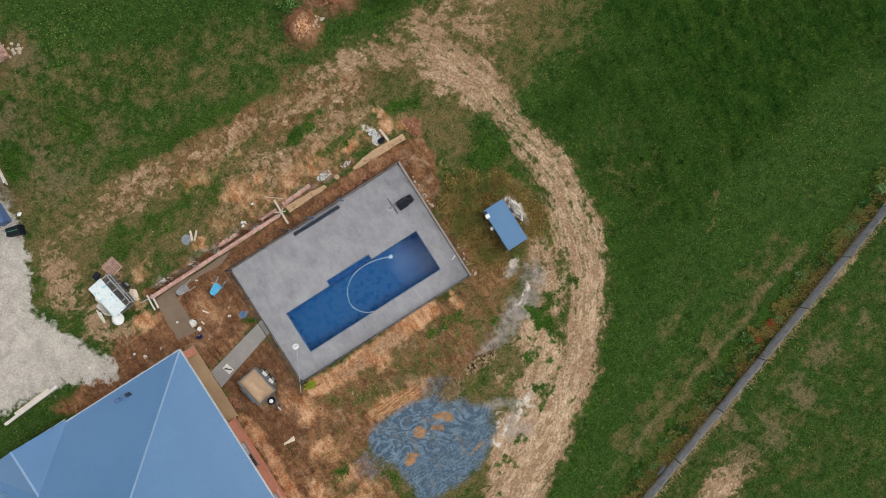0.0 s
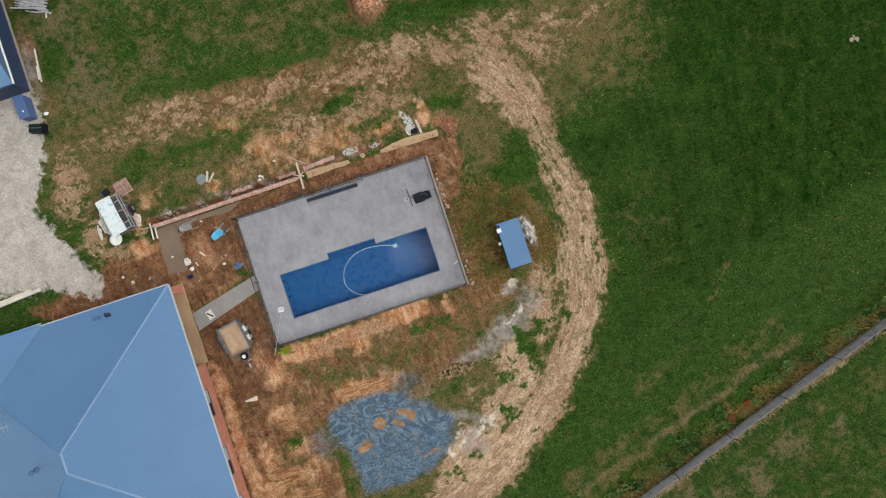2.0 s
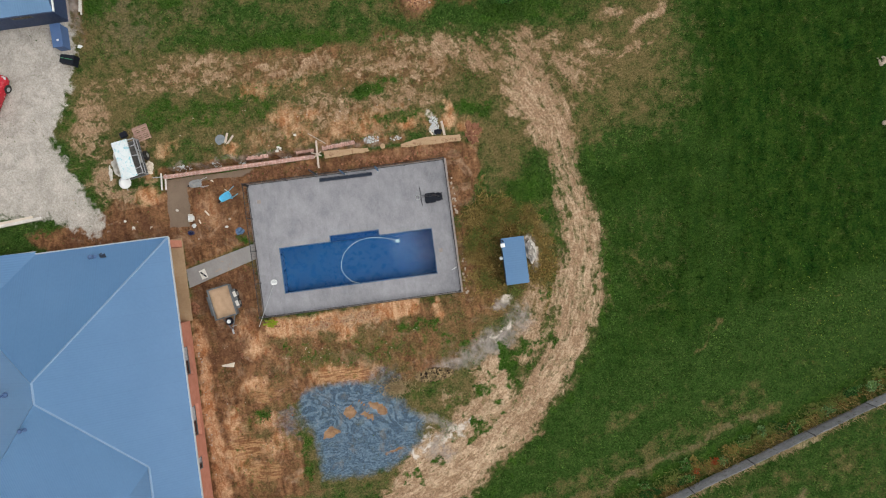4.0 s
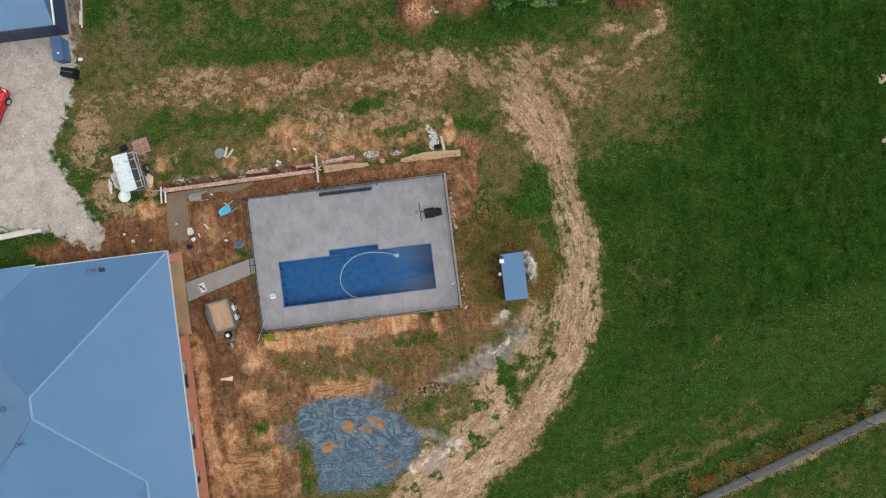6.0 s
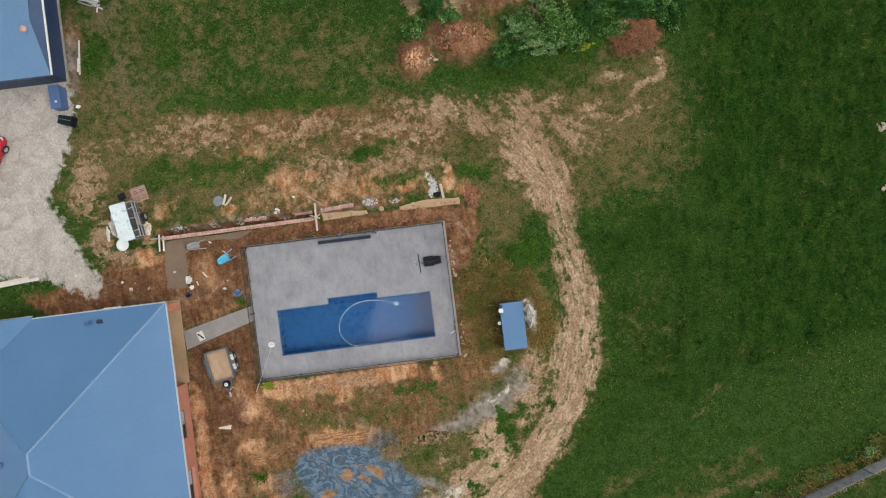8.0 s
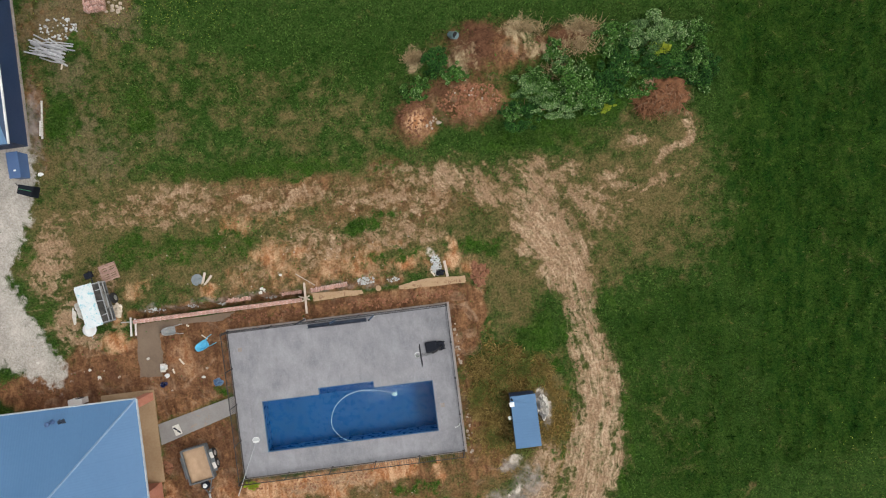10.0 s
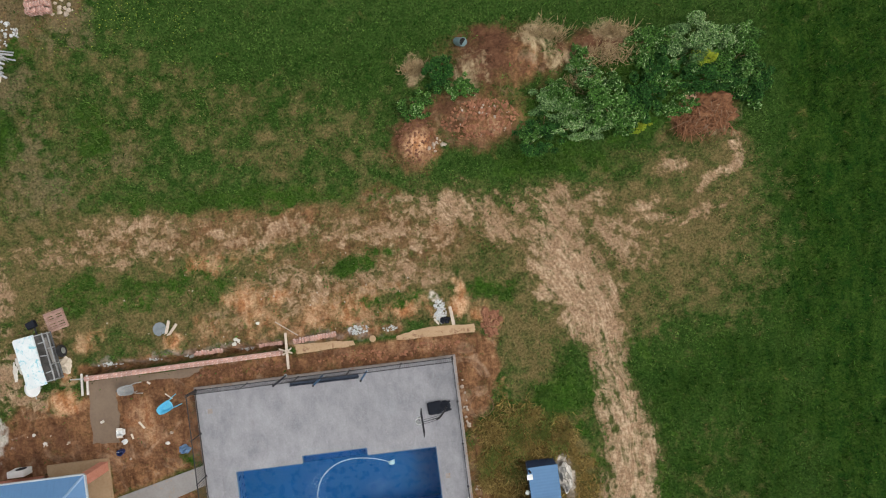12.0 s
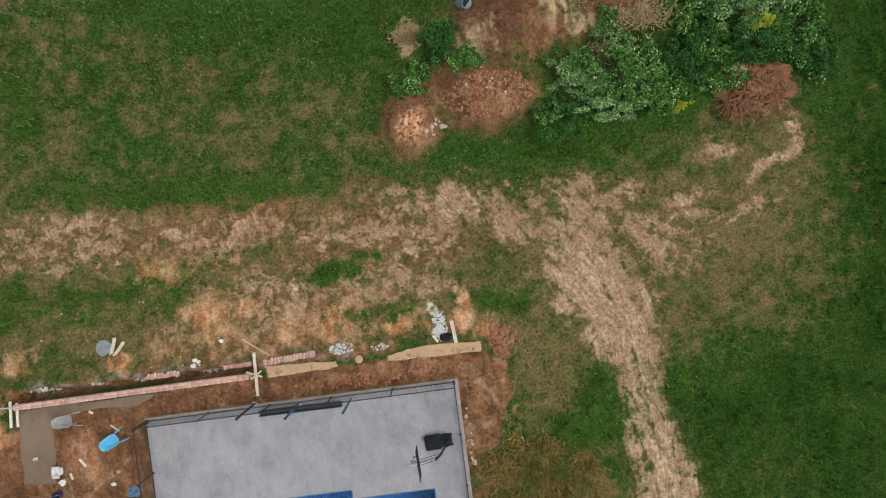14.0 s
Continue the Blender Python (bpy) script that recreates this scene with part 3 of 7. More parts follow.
    m["weed"] = mx([m["weed"], B(18.6, 13.5, 4.2, 0.9) * 0.62, B(-4.6, 9.6, 2.2, 1.0) * 0.62, B(-0.9, 9.6, 2.4, 0.8) * 0.6, B(8.6, 10.1, 1.1, 0.4) * 0.75, B(7.1, 9.6, 1.3, 0.5) * 0.7, B(2.0, 13.6, 7, 0.6, -4) * 0.7, B(-9.9, 18.0, 0.9, 1.1) * 0.9, B(-6.6, 9.8, 1.3, 1.0) * 0.7, B(9.3, 7.4, 2.0, 0.5) * 0.6])
    m["weed"] = mx([m["weed"],
                            B(8.2, -6.3, 1.5, 0.45) * 0.7, B(0.4, -7.4, 1.6, 0.6) * 0.42, B(-2.6, -10.9, 0.6, 0.4) * 0.5, B(-2.4, -1.0, 0.6, 0.7) * 0.35, B(-13.2, 9.9, 0.7, 1.6, -20) * 0.5, B(-12.3, 7.0, 0.6, 1.3, 20) * 0.55, B(1.2, 7.0, 1.3, 0.5) * 0.45, B(-2.1, 0.95, 0.4, 0.5) * 0.6, B(-16, 2.9, 2.2, 0.5) * 0.35,
                            beside(1.35, 0.8) * 0.66, B(-8.3, 22.5, 0.8, 0.6) * 0.7, B(-5, 17.9, 1.2, 1.4) * 0.75, B(11.6, -8.0, 0.8, 0.5) * 0.5, B(9.5, -13.8, 0.7, 0.6) * 0.45, B(0.1, -14.2, 0.4, 1.6) * 0.6,
                    area(wx, wy, [(-1.5, -6.0), (8, -6.2), (12.5, -6.6), (10.5, -8.6), (3, -9.0), (-1.5, -8)], 0.9) * 0.27, area(wx, wy, [(-5, -9), (-0.5, -10), (0.2, -16), (-5, -16)], 0.8) * 0.2,
                    area(wx, wy, [(16.5, 14.4), (22.5, 14.2), (29, 15.6), (29.2, 18.2), (23, 19.3), (19, 17.6), (16.8, 16.6)], 0.8) * 0.8, area(wx, wy, [(8.5, -9.5), (13.5, -9.0), (13.0, -13.5), (8.8, -14)], 0.8) * 0.22])
    # dark loam and bleached straw of the spoil heap, dead grass past the fence, spilt lime and white sand
    damp = mx([area(sx, sy, [(-1.6, 4.5), (-1.6, 5.4), (12.7, 5.5), (12.7, 4.5)], 0.2) * 0.44, area(sx, sy, [(-5.6, 1.0), (-5.4, 5.2), (-1.6, 5.2), (-1.6, 0.6)], 0.4) * 0.40, area(sx, sy, [(-14, 1.4), (-14, 3.0), (-8, 3.6), (-6.5, 2.2), (-6.4, 0.4)], 0.4) * 0.46, area(wx, wy, [(-6.2, -1.9), (-1.8, -0.6), (-1.8, -4.4), (-3.2, -7.5), (-5.4, -7.5)], 0.5) * 0.46])
    m["loam"] = mx([damp, B(15.2, 19.2, 1.5, 1.5) * 0.95, B(20.6, 18.7, 1.9, 0.8) * 0.8, B(22.9, 17.0, 0.6, 0.9) * 0.7, B(11.0, 15.5, 1.35, 1.25) * 0.72, B(12.9, 16.6, 0.9, 0.9) * 0.7, B(14.6, 15.2, 2.2, 0.5) * 0.6, B(25.4, 15.1, 1.5, 0.9) * 0.75, B(37.7, 20.6, 0.8, 0.8) * 0.6]) * (1 - 0.9 * B(11.2, 15.2, 0.6, 0.6))
    m["straw"] = mx([beside(-0.42, 0.5) * 0.62, B(17.9, 19.9, 0.9, 0.7) * 0.85, B(14.2, 18.3, 0.9, 1.0) * 0.5, B(21.3, 19.5, 0.9, 0.6) * 0.75, B(11.5, 19.0, 0.4, 0.8, -20) * 0.8, B(19.0, 18.4, 1.6, 0.5) * 0.5, B(6.75, -10.3, 0.5, 0.35) * 0.8, B(26.6, 14.6, 0.9, 0.8) * 0.5])
    m["worn"] = mx([B(-8.9, 20.5, 1.3, 1.0) * 0.75, B(-9.2, 23.8, 2.4, 1.9) * 0.85, B(-5.6, 24.0, 1.3, 1.6) * 0.75, B(-8.6, 17.4, 0.7, 1.6, -20) * 0.6, B(-8.0, 15.5, 2.0, 1.5) * 0.6, B(-4, 16.5, 1.5, 0.8) * 0.5, B(28.75, -21.4, 1.0, 0.8) * 0.8, B(26.0, -22.9, 0.9, 1.2, 20) * 0.8, B(21.2, -22.1, 0.6, 1.0) * 0.7, B(22.8, -24.0, 0.9, 1.4) * 0.8, B(20.3, -24.4, 1.0, 0.8) * 0.8, B(32.2, -21.0, 0.7, 0.7) * 0.7, B(30.6, -17.0, 1.4, 0.3, 19) * 0.6,
                    beside(2.35, 0.34, 19.5, 31.0) * 0.6, beside(2.6, 0.34, 12.0, 18.5) * 0.5])
    m["pale"] = mx([B(14.3, -5.35, 0.6, 0.25, 25) * 0.85, B(16.55, -2.5, 0.3, 0.8) * 0.8, B(7.9, -13.5, 0.5, 0.3, 60) * 0.62, B(8.7, -14.1, 0.8, 0.3, 20) * 0.6, B(7.4, -14.7, 0.6, 0.3, 40) * 0.62, B(11.25, 6.8, 0.3, 0.6) * 0.8, B(13.9, -7.4, 1.0, 0.35, 30) * 0.42, B(10.2, -13.3, 0.9, 0.5, 30) * 0.6])
    # streaks of the wheels along the track, and along the worn strip of lawn
    far, side = along(x + 0.5 * (n2 - 0.5), y + 0.5 * (n3 - 0.5), RING)
    streak = fbm(far * 0.30, side * 1.9, 1.0, 171, 4)
    lanes = fbm(x * 0.32 + 0.1 * y, y * 1.3, 1.0, 181, 4)
    onring = stroke(x, y, RING, 6.4, 0.35)
    flow = onring * streak + (1 - onring) * (0.55 * lanes + 0.45 * fbm(x, y, 1.1, 191))
    m["rut"] = flow
    m["far"], m["side"], m["wheel"] = far, side, onring
    m["tread"] = mx([area(sx, sy, [(1.5, -8.35), (5.0, -8.55), (4.9, -9.5), (1.5, -9.25)], 0.25), blob(sx, sy, -4.0, -12.8, 1.2, 0.9, 0, 0.4) * 0.9, blob(sx, sy, -2.1, -9.5, 0.8, 0.7, 0, 0.4) * 0.7, blob(sx, sy, -2.9, -14.6, 1.2, 0.8, 0, 0.4) * 0.8])
    f1, f2, f3 = fbm(x, y, 1.25, 400, 5), fbm(x, y, 1.35, 420, 5), fbm(x, y, 1.1, 440, 4)
    tufts = ramp01(fbm(x, y, 1.7, 460, 3), 0.52, 0.66)
    rim = ramp01(np.abs(rside), 0.25, 1.9) * (1 - ramp01(np.abs(rside), 2.2, 3.0)) * ramp01(rfar, 9, 13)
    m["weed"] = mx([m["weed"], tufts * (0.10 + 0.55 * rim) * onring * ramp01(rfar, 9, 13), tufts * 0.75 * mx([B(12.0, -11.6, 2.6, 2.4), B(14.2, -9.0, 1.2, 2.0)])])
    fine = {"dry": f1, "brown": f2, "red": f3, "ash": f1, "weed": f3, "ochre": f2, "sand": 0.55 * flow + 0.45 * f1}
    for k, amp in (("dry", 1.1), ("brown", 0.9), ("red", 1.2), ("ash", 1.0), ("weed", 1.0), ("ochre", 0.9), ("sand", 0.95)):
        gate = ramp01(m[k], 0.02, 0.35)
        m[k] = np.clip(m[k] + amp * gate * (fine[k] - 0.5), 0, 1)
    for k in LAYERS:
        m[k] = np.clip(m[k], 0, 1)
    clear = 1 - area(x, y, [(-1.5, -4.4), (11.6, -4.4), (11.6, 4.4), (-1.5, 4.4)], 0.02)
    clear = clear * (1 - area(x, y, [(-6.4, -0.55), (-1.6, 0.6), (-1.6, -0.6), (-6.4, -1.95)], 0.1))
    for k in ("weed", "ochre"):
        m[k] = m[k] * clear
    return m


def lie(x, y):
    """Height of the ground."""
    h = 0.05 * (fbm(x, y, 0.9, 71) - 0.5) + 0.03 * (fbm(x, y, 4.0, 75) - 0.5)
    top = blob(x, y, 19.4, 17.2, 8.4, 2.7, 0, 0.25) * (0.35 + 0.5 * fbm(x, y, 0.6, 81))
    heap = 0.55 * blob(x, y, 11.0, 15.4, 0.95, 0.95, 0, 0.8) + 0.5 * blob(x, y, 14.4, 16.1, 2.1, 1.1, 0, 0.5) + 0.55 * blob(x, y, 16.2, 19.2, 1.9, 1.3, 0, 0.7) + 0.4 * blob(x, y, 20.6, 18.7, 2.0, 0.9, 0, 0.7)
    rough = ramp01(top + heap, 0.05, 0.3) * 0.16 * (fbm(x, y, 2.6, 85) - 0.5)
    small = 0.22 * blob(x, y, -2.4, 6.75, 0.7, 0.6, 0, 0.8) + 0.15 * blob(x, y, -8.2, 4.4, 0.9, 0.6, 0, 0.8) + 0.15 * blob(x, y, 9.6, 6.9, 0.9, 0.4, 20, 0.7) + 0.2 * blob(x, y, 13.7, 6.1, 0.6, 1.0, 30, 0.7)
    dig = -0.10 * area(x, y, [(-1.8, 4.2), (-1.8, 5.45), (12.9, 5.5), (13.6, 4.6), (13.2, 2.0), (11.4, 1.0), (11.4, 4.2)], 0.35)
    clods = area(x, y, [(-1.6, 4.6), (-1.6, 5.3), (12.6, 5.4), (12.6, 4.7)], 0.2) * 0.13 * (fbm(x, y, 3.4, 91) - 0.45)
    m_clay = area(x, y, [(-0.2, -10.8), (2.2, -9.9), (5.3, -9.2), (8.1, -11.6), (7.6, -13.8), (3.8, -15.0), (0.3, -15.5)], 0.5)
    swirl = np.sin(34 * fbm(x, y, 0.30, 101, 3)) * 0.03
    far, side = along(x, y, RING)
    ringd = stroke(x, y, RING, 4.0, 0.4) * fbm(far * 0.25, side * 1.9, 1.0, 171, 3)
    dig = dig - 0.60 * stroke(x, y, [(-6.9, 5.92), (3.1, 6.0)], 0.34, 0.5)
    return h + top + heap + rough + small + dig + clods + m_clay * (swirl - 0.02) - 0.16 * np.clip(ringd, 0, 1)


def ground_z(x, y):
    return float(lie(np.array([float(x)]), np.array([float(y)]))[0])


def steps(lo, hi, fine):
    far = [2.0, 6.0, 18.0, 54.0, 160.0, 480.0, 1400.0]
    return np.array([lo - d for d in reversed(far)] + list(np.arange(lo, hi + fine / 2, fine)) + [hi + d for d in far])


def make_ground():
    gx, gy = steps(-24.0, 46.0, 0.15), steps(-34.0, 29.0, 0.15)
    X, Y = np.meshgrid(gx, gy)
    x, y = X.ravel(), Y.ravel()
    z = lie(x, y)
    away = np.maximum(np.maximum(-24 - x, x - 46), np.maximum(-34 - y, y - 29))
    z = np.where(away > 1, 0, z)
    under = (x > -1.35) & (x < 11.45) & (y > -4.2) & (y < 4.15)
    z = np.where(under, -2.6, z)
    me = bpy.data.meshes.new("ground")
    nx, ny = len(gx), len(gy)
    i = (np.arange(ny - 1)[:, None] * nx + np.arange(nx - 1)[None, :]).ravel()
    quads = np.stack([i, i + 1, i + nx + 1, i + nx], 1)
    me.vertices.add(len(x)), me.loops.add(quads.size), me.polygons.add(len(quads))
    me.vertices.foreach_set("co", np.stack([x, y, z], 1).ravel())
    me.loops.foreach_set("vertex_index", quads.ravel())
    me.polygons.foreach_set("loop_start", np.arange(len(quads)) * 4)
    me.polygons.foreach_set("use_smooth", np.ones(len(quads), bool))
    me.update(calc_edges=True)
    m = cover(x, y)
    at = me.attributes.new("wheels", "FLOAT_COLOR", "POINT")
    at.data.foreach_set("color", np.stack([m[q] for q in ("far", "side", "wheel", "tread")], 1).astype(np.float32).ravel())
    for k in range(0, len(LAYERS), 4):
        at = me.attributes.new("cover_%d" % (k // 4), "FLOAT_COLOR", "POINT")
        at.data.foreach_set("color", np.stack([m[q] for q in LAYERS[k:k + 4]], 1).astype(np.float32).ravel())
    me.materials.append(ground_material())
    return tagged(new("ground", me), "worn rural yard of grass, sand and red earth", "ground", kind="structure")


def mixed_up(n, l, v):
    """The same coordinates, moved and turned, for a noise of its own."""
    q = n.new("ShaderNodeMapping")
    q.inputs["Location"].default_value, q.inputs["Rotation"].default_value = (17.3, -8.1, 4.4), (0, 0, 0.9)
    l.new(v, q.inputs["Vector"])
    return q.outputs[0]


def ground_material():
    m, n, l, b = nodes_of("yard_ground")
    v = n.new("ShaderNodeTexCoord").outputs["Object"]
    ch = {}
    for k in range(0, len(LAYERS), 4):
        a = n.new("ShaderNodeAttribute")
        a.attribute_name = "cover_%d" % (k // 4)
        s = n.new("ShaderNodeSeparateColor")
        l.new(a.outputs["Color"], s.inputs[0])
        for q, o in zip(LAYERS[k:k + 4], (s.outputs[0], s.outputs[1], s.outputs[2], a.outputs["Alpha"])):
            ch[q] = o
    nA, nB, nC = noise_node(n, l, v, 0.5, 5), noise_node(n, l, v, 1.9, 7, 0.66), noise_node(n, l, v, 8.0, 5, 0.72)
    nD, nE = noise_node(n, l, v, 34, 3, 0.6), noise_node(n, l, v, 1.9, 8, 0.62, 0.5)
    nF = noise_node(n, l, mixed_up(n, l, v), 2.8, 7, 0.64, 0.4)
    # streaks that follow the wheels
    a = n.new("ShaderNodeAttribute")
    a.attribute_name = "wheels"
    s = n.new("ShaderNodeSeparateColor")
    l.new(a.outputs["Color"], s.inputs[0])
    cx = n.new("ShaderNodeCombineXYZ")
    l.new(calc(n, l, "MULTIPLY", s.outputs[0], 0.42), cx.inputs[0])
    l.new(calc(n, l, "MULTIPLY", s.outputs[1], 2.3), cx.inputs[1])
    nS = noise_node(n, l, cx.outputs[0], 1.0, 7, 0.62, 0.5)
    cz = n.new("ShaderNodeCombineXYZ")
    l.new(calc(n, l, "MULTIPLY", s.outputs[0], 0.9), cz.inputs[0])
    l.new(calc(n, l, "MULTIPLY", s.outputs[1], 5.5), cz.inputs[1])
    nW = noise_node(n, l, cz.outputs[0], 1.3, 5, 0.6, 0.3)
    nR = noise_node(n, l, v, 1.25, 5, 0.6, 0.9)
    wheel, tread = s.outputs[2], a.outputs["Alpha"]

    def stretched(sx, sy, turn, scale, detail, rough, distort):
        mp = n.new("ShaderNodeMapping")
        mp.inputs["Scale"].default_value = (sx, sy, 1.0)
        mp.inputs["Rotation"].default_value = (0, 0, radians(turn))
        l.new(v, mp.inputs["Vector"])
        return noise_node(n, l, mp.outputs[0], scale, detail, rough, distort)

    nT = stretched(2.4, 1.0, 8, 0.9, 5, 0.55, 0.8)
    nL = stretched(1.0, 4.0, -6, 0.55, 6, 0.62, 0.5)
    nP = noise_node(n, l, v, 0.75, 6, 0.6, 1.3)
    blend = lambda p, q, f: calc(n, l, "ADD", calc(n, l, "MULTIPLY", p, f), calc(n, l, "MULTIPLY", q, 1 - f))
    # on the track the wear runs along it, elsewhere it is patchy
    nG = noise_node(n, l, v, 2.3, 4, 0.55, 0.9)
    nX = blend(nG, blend(stretched(0.8, 2.4, -4, 1.0, 6, 0.6, 0.6), nE, 0.6), 0.45)
    sandn = calc(n, l, "ADD", calc(n, l, "MULTIPLY", wheel, calc(n, l, "SUBTRACT", blend(blend(nS, nG, 0.6), nE, 0.65), nX)), nX)

    def layer(key, nz, amp, w):
        e = calc(n, l, "ADD", ch[key], calc(n, l, "MULTIPLY", calc(n, l, "SUBTRACT", nz, 0.5), amp))
        return calc(n, l, "MULTIPLY", span(n, l, e, 0.5 - w, 0.5 + w), span(n, l, ch[key], 0.02, 0.22))

    def two(c1, c2, nz, a=0.40, z=0.60):
        low, high = tuple(q * 0.84 for q in c1), tuple(q * 1.14 for q in c2)
        return mix_node(n, l, span(n, l, nz, a, z), low, high)

    grain = calc(n, l, "ADD", calc(n, l, "MULTIPLY", nC, 0.7), calc(n, l, "MULTIPLY", nD, 0.3))
    # turf ground, darkened to paint the shade in gaps between blades
    col = mix_node(n, l, span(n, l, nB, 0.35, 0.65), two((0.008, 0.028, 0.004), (0.030, 0.074, 0.012), grain), two((0.020, 0.052, 0.008), (0.060, 0.100, 0.023), grain))
    col = mix_node(n, l, layer("dark", blend(nA, nR, 0.5), 1.0, 0.4), col, mix_node(n, l, span(n, l, blend(nR, nT, 0.6), 0.40, 0.60), two((0.004, 0.022, 0.003), (0.014, 0.050, 0.006), grain), two((0.014, 0.046, 0.006), (0.046, 0.082, 0.013), grain)))
    col = mix_node(n, l, layer("dry", blend(nE, nG, 0.5), 2.6, 0.36), col, mix_node(n, l, span(n, l, nB, 0.35, 0.65), two((0.060, 0.060, 0.019), (0.135, 0.115, 0.045), grain), two((0.092, 0.074, 0.030), (0.20, 0.148, 0.068), grain)))
    col = mix_node(n, l, layer("ochre", nF, 2.2, 0.3), col, two((0.078, 0.052, 0.014), (0.18, 0.125, 0.040), grain))
    crumb = blend(grain, nG, 0.5)
    earth = mix_node(n, l, span(n, l, blend(nT, nC, 0.75), 0.40, 0.60), two((0.078, 0.037, 0.019), (0.138, 0.068, 0.033), crumb), two((0.18, 0.088, 0.042), (0.29, 0.155, 0.078), crumb))
    earth = mix_node(n, l, span(n, l, nP, 0.54, 0.66, 0, 0.6), earth, two((0.26, 0.165, 0.105), (0.40, 0.275, 0.19), blend(nT, crumb, 0.5)))
    earth = mix_node(n, l, span(n, l, nR, 0.58, 0.72, 0, 0.4), earth, two((0.075, 0.062, 0.024), (0.15, 0.105, 0.05), crumb))
    col = mix_node(n, l, layer("brown", blend(nF, nR, 0.35), 1.8, 0.34), col, earth)
    orange = mix_node(n, l, span(n, l, blend(nT, nB, 0.6), 0.42, 0.58), two((0.28, 0.11, 0.045), (0.42, 0.19, 0.085), grain), two((0.48, 0.27, 0.14), (0.64, 0.42, 0.26), grain))
    col = mix_node(n, l, layer("red", blend(nR, nE, 0.6), 2.2, 0.36), col, orange)
    # bars pressed by the digger's tracks
    bars = calc(n, l, "SINE", calc(n, l, "ADD", calc(n, l, "MULTIPLY", stretched(0.6, 1.2, 4, 0.6, 3, 0.5, 0.4), 26.0), calc(n, l, "MULTIPLY", stretched(0.3, 5.0, -5, 0.8, 2, 0.5, 0.0), 22.0)), 0)
    col = mix_node(n, l, calc(n, l, "MULTIPLY", span(n, l, calc(n, l, "ADD", tread, calc(n, l, "MULTIPLY", calc(n, l, "SUBTRACT", nR, 0.5), 2.0)), 0.3, 0.9), 0.7), col, mix_node(n, l, span(n, l, bars, -0.6, 0.9), two((0.17, 0.072, 0.030), (0.24, 0.11, 0.05), grain), two((0.40, 0.21, 0.095), (0.50, 0.30, 0.155), grain)))
    rutv = ch["rut"]
    tone = calc(n, l, "ADD", calc(n, l, "MULTIPLY", blend(rutv, sandn, 0.3), 0.5), calc(n, l, "MULTIPLY", blend(nW, nB, 0.6), 0.5))
    sandc = mix_node(n, l, span(n, l, tone, 0.42, 0.535), two((0.52, 0.375, 0.25), (0.70, 0.52, 0.365), grain), two((0.21, 0.132, 0.078), (0.36, 0.238, 0.15), grain))
    soft = layer("sand", sandn, 2.6, 0.5)
    col = mix_node(n, l, calc(n, l, "MULTIPLY", soft, 0.8), col, two((0.125, 0.076, 0.036), (0.23, 0.146, 0.074), grain))
    col = mix_node(n, l, calc(n, l, "MULTIPLY", layer("sand", sandn, 4.2, 0.22), 0.92), col, sandc)
    col = mix_node(n, l, calc(n, l, "MULTIPLY", layer("ash", nF, 2.2, 0.45), 0.8), col, two((0.20, 0.178, 0.165), (0.36, 0.325, 0.30), blend(nR, nB, 0.6)))
    col = mix_node(n, l, layer("loam", blend(nR, nE, 0.5), 2.6, 0.3), col, two((0.058, 0.026, 0.015), (0.15, 0.074, 0.042), blend(nB, grain, 0.5)))
    col = mix_node(n, l, layer("straw", blend(nF, nT, 0.5), 3.0, 0.3), col, two((0.20, 0.145, 0.080), (0.44, 0.34, 0.21), blend(nT, grain, 0.5)))
    col = mix_node(n, l, calc(n, l, "MULTIPLY", layer("worn", nE, 3.0, 0.3), 0.8), col, two((0.080, 0.066, 0.034), (0.19, 0.15, 0.082), grain))
    col = mix_node(n, l, layer("pale", nE, 3.4, 0.2), col, two((0.38, 0.325, 0.265), (0.56, 0.50, 0.435), nB))
    vo = n.new("ShaderNodeTexVoronoi")
    vo.inputs["Scale"].default_value = 9.0
    l.new(v, vo.inputs["Vector"])
    grav = mix_node(n, l, 0.35, two((0.375, 0.345, 0.305), (0.465, 0.435, 0.39), calc(n, l, "ADD", calc(n, l, "MULTIPLY", nR, 0.4), calc(n, l, "MULTIPLY", nD, 0.6))), vo.outputs["Distance"], "SOFT_LIGHT")
    col = mix_node(n, l, layer("gravel", nE, 2.4, 0.2), col, grav)
    # wet blue clay: broad folds to the north, drawn out in fine lines to the south
    n0 = noise_node(n, l, v, 0.34, 2.5, 0.5, 2.2)
    folds = calc(n, l, "SINE", calc(n, l, "MULTIPLY", n0, 42.0), 0)
    n1 = stretched(1.0, 3.6, 8, 0.55, 4, 0.55, 0.9)
    lines = calc(n, l, "SINE", calc(n, l, "MULTIPLY", n1, 60.0), 0)
    sep = n.new("ShaderNodeSeparateXYZ")
    l.new(v, sep.inputs[0])
    north = span(n, l, calc(n, l, "ADD", sep.outputs[1], calc(n, l, "MULTIPLY", nA, 3.0)), -12.4, -10.6)
    folds = calc(n, l, "ADD", calc(n, l, "MULTIPLY", folds, north), calc(n, l, "MULTIPLY", lines, calc(n, l, "MULTIPLY", calc(n, l, "SUBTRACT", 1.0, north), 0.8)))
    folds = calc(n, l, "ADD", folds, calc(n, l, "MULTIPLY", calc(n, l, "SUBTRACT", nE, 0.5), 2.2))
    clayf = layer("clay", blend(nE, nR, 0.6), 2.6, 0.42)
    clayc = mix_node(n, l, span(n, l, folds, -0.5, 0.7), two((0.022, 0.056, 0.096), (0.046, 0.094, 0.148), nC), two((0.066, 0.126, 0.188), (0.115, 0.182, 0.246), nC))
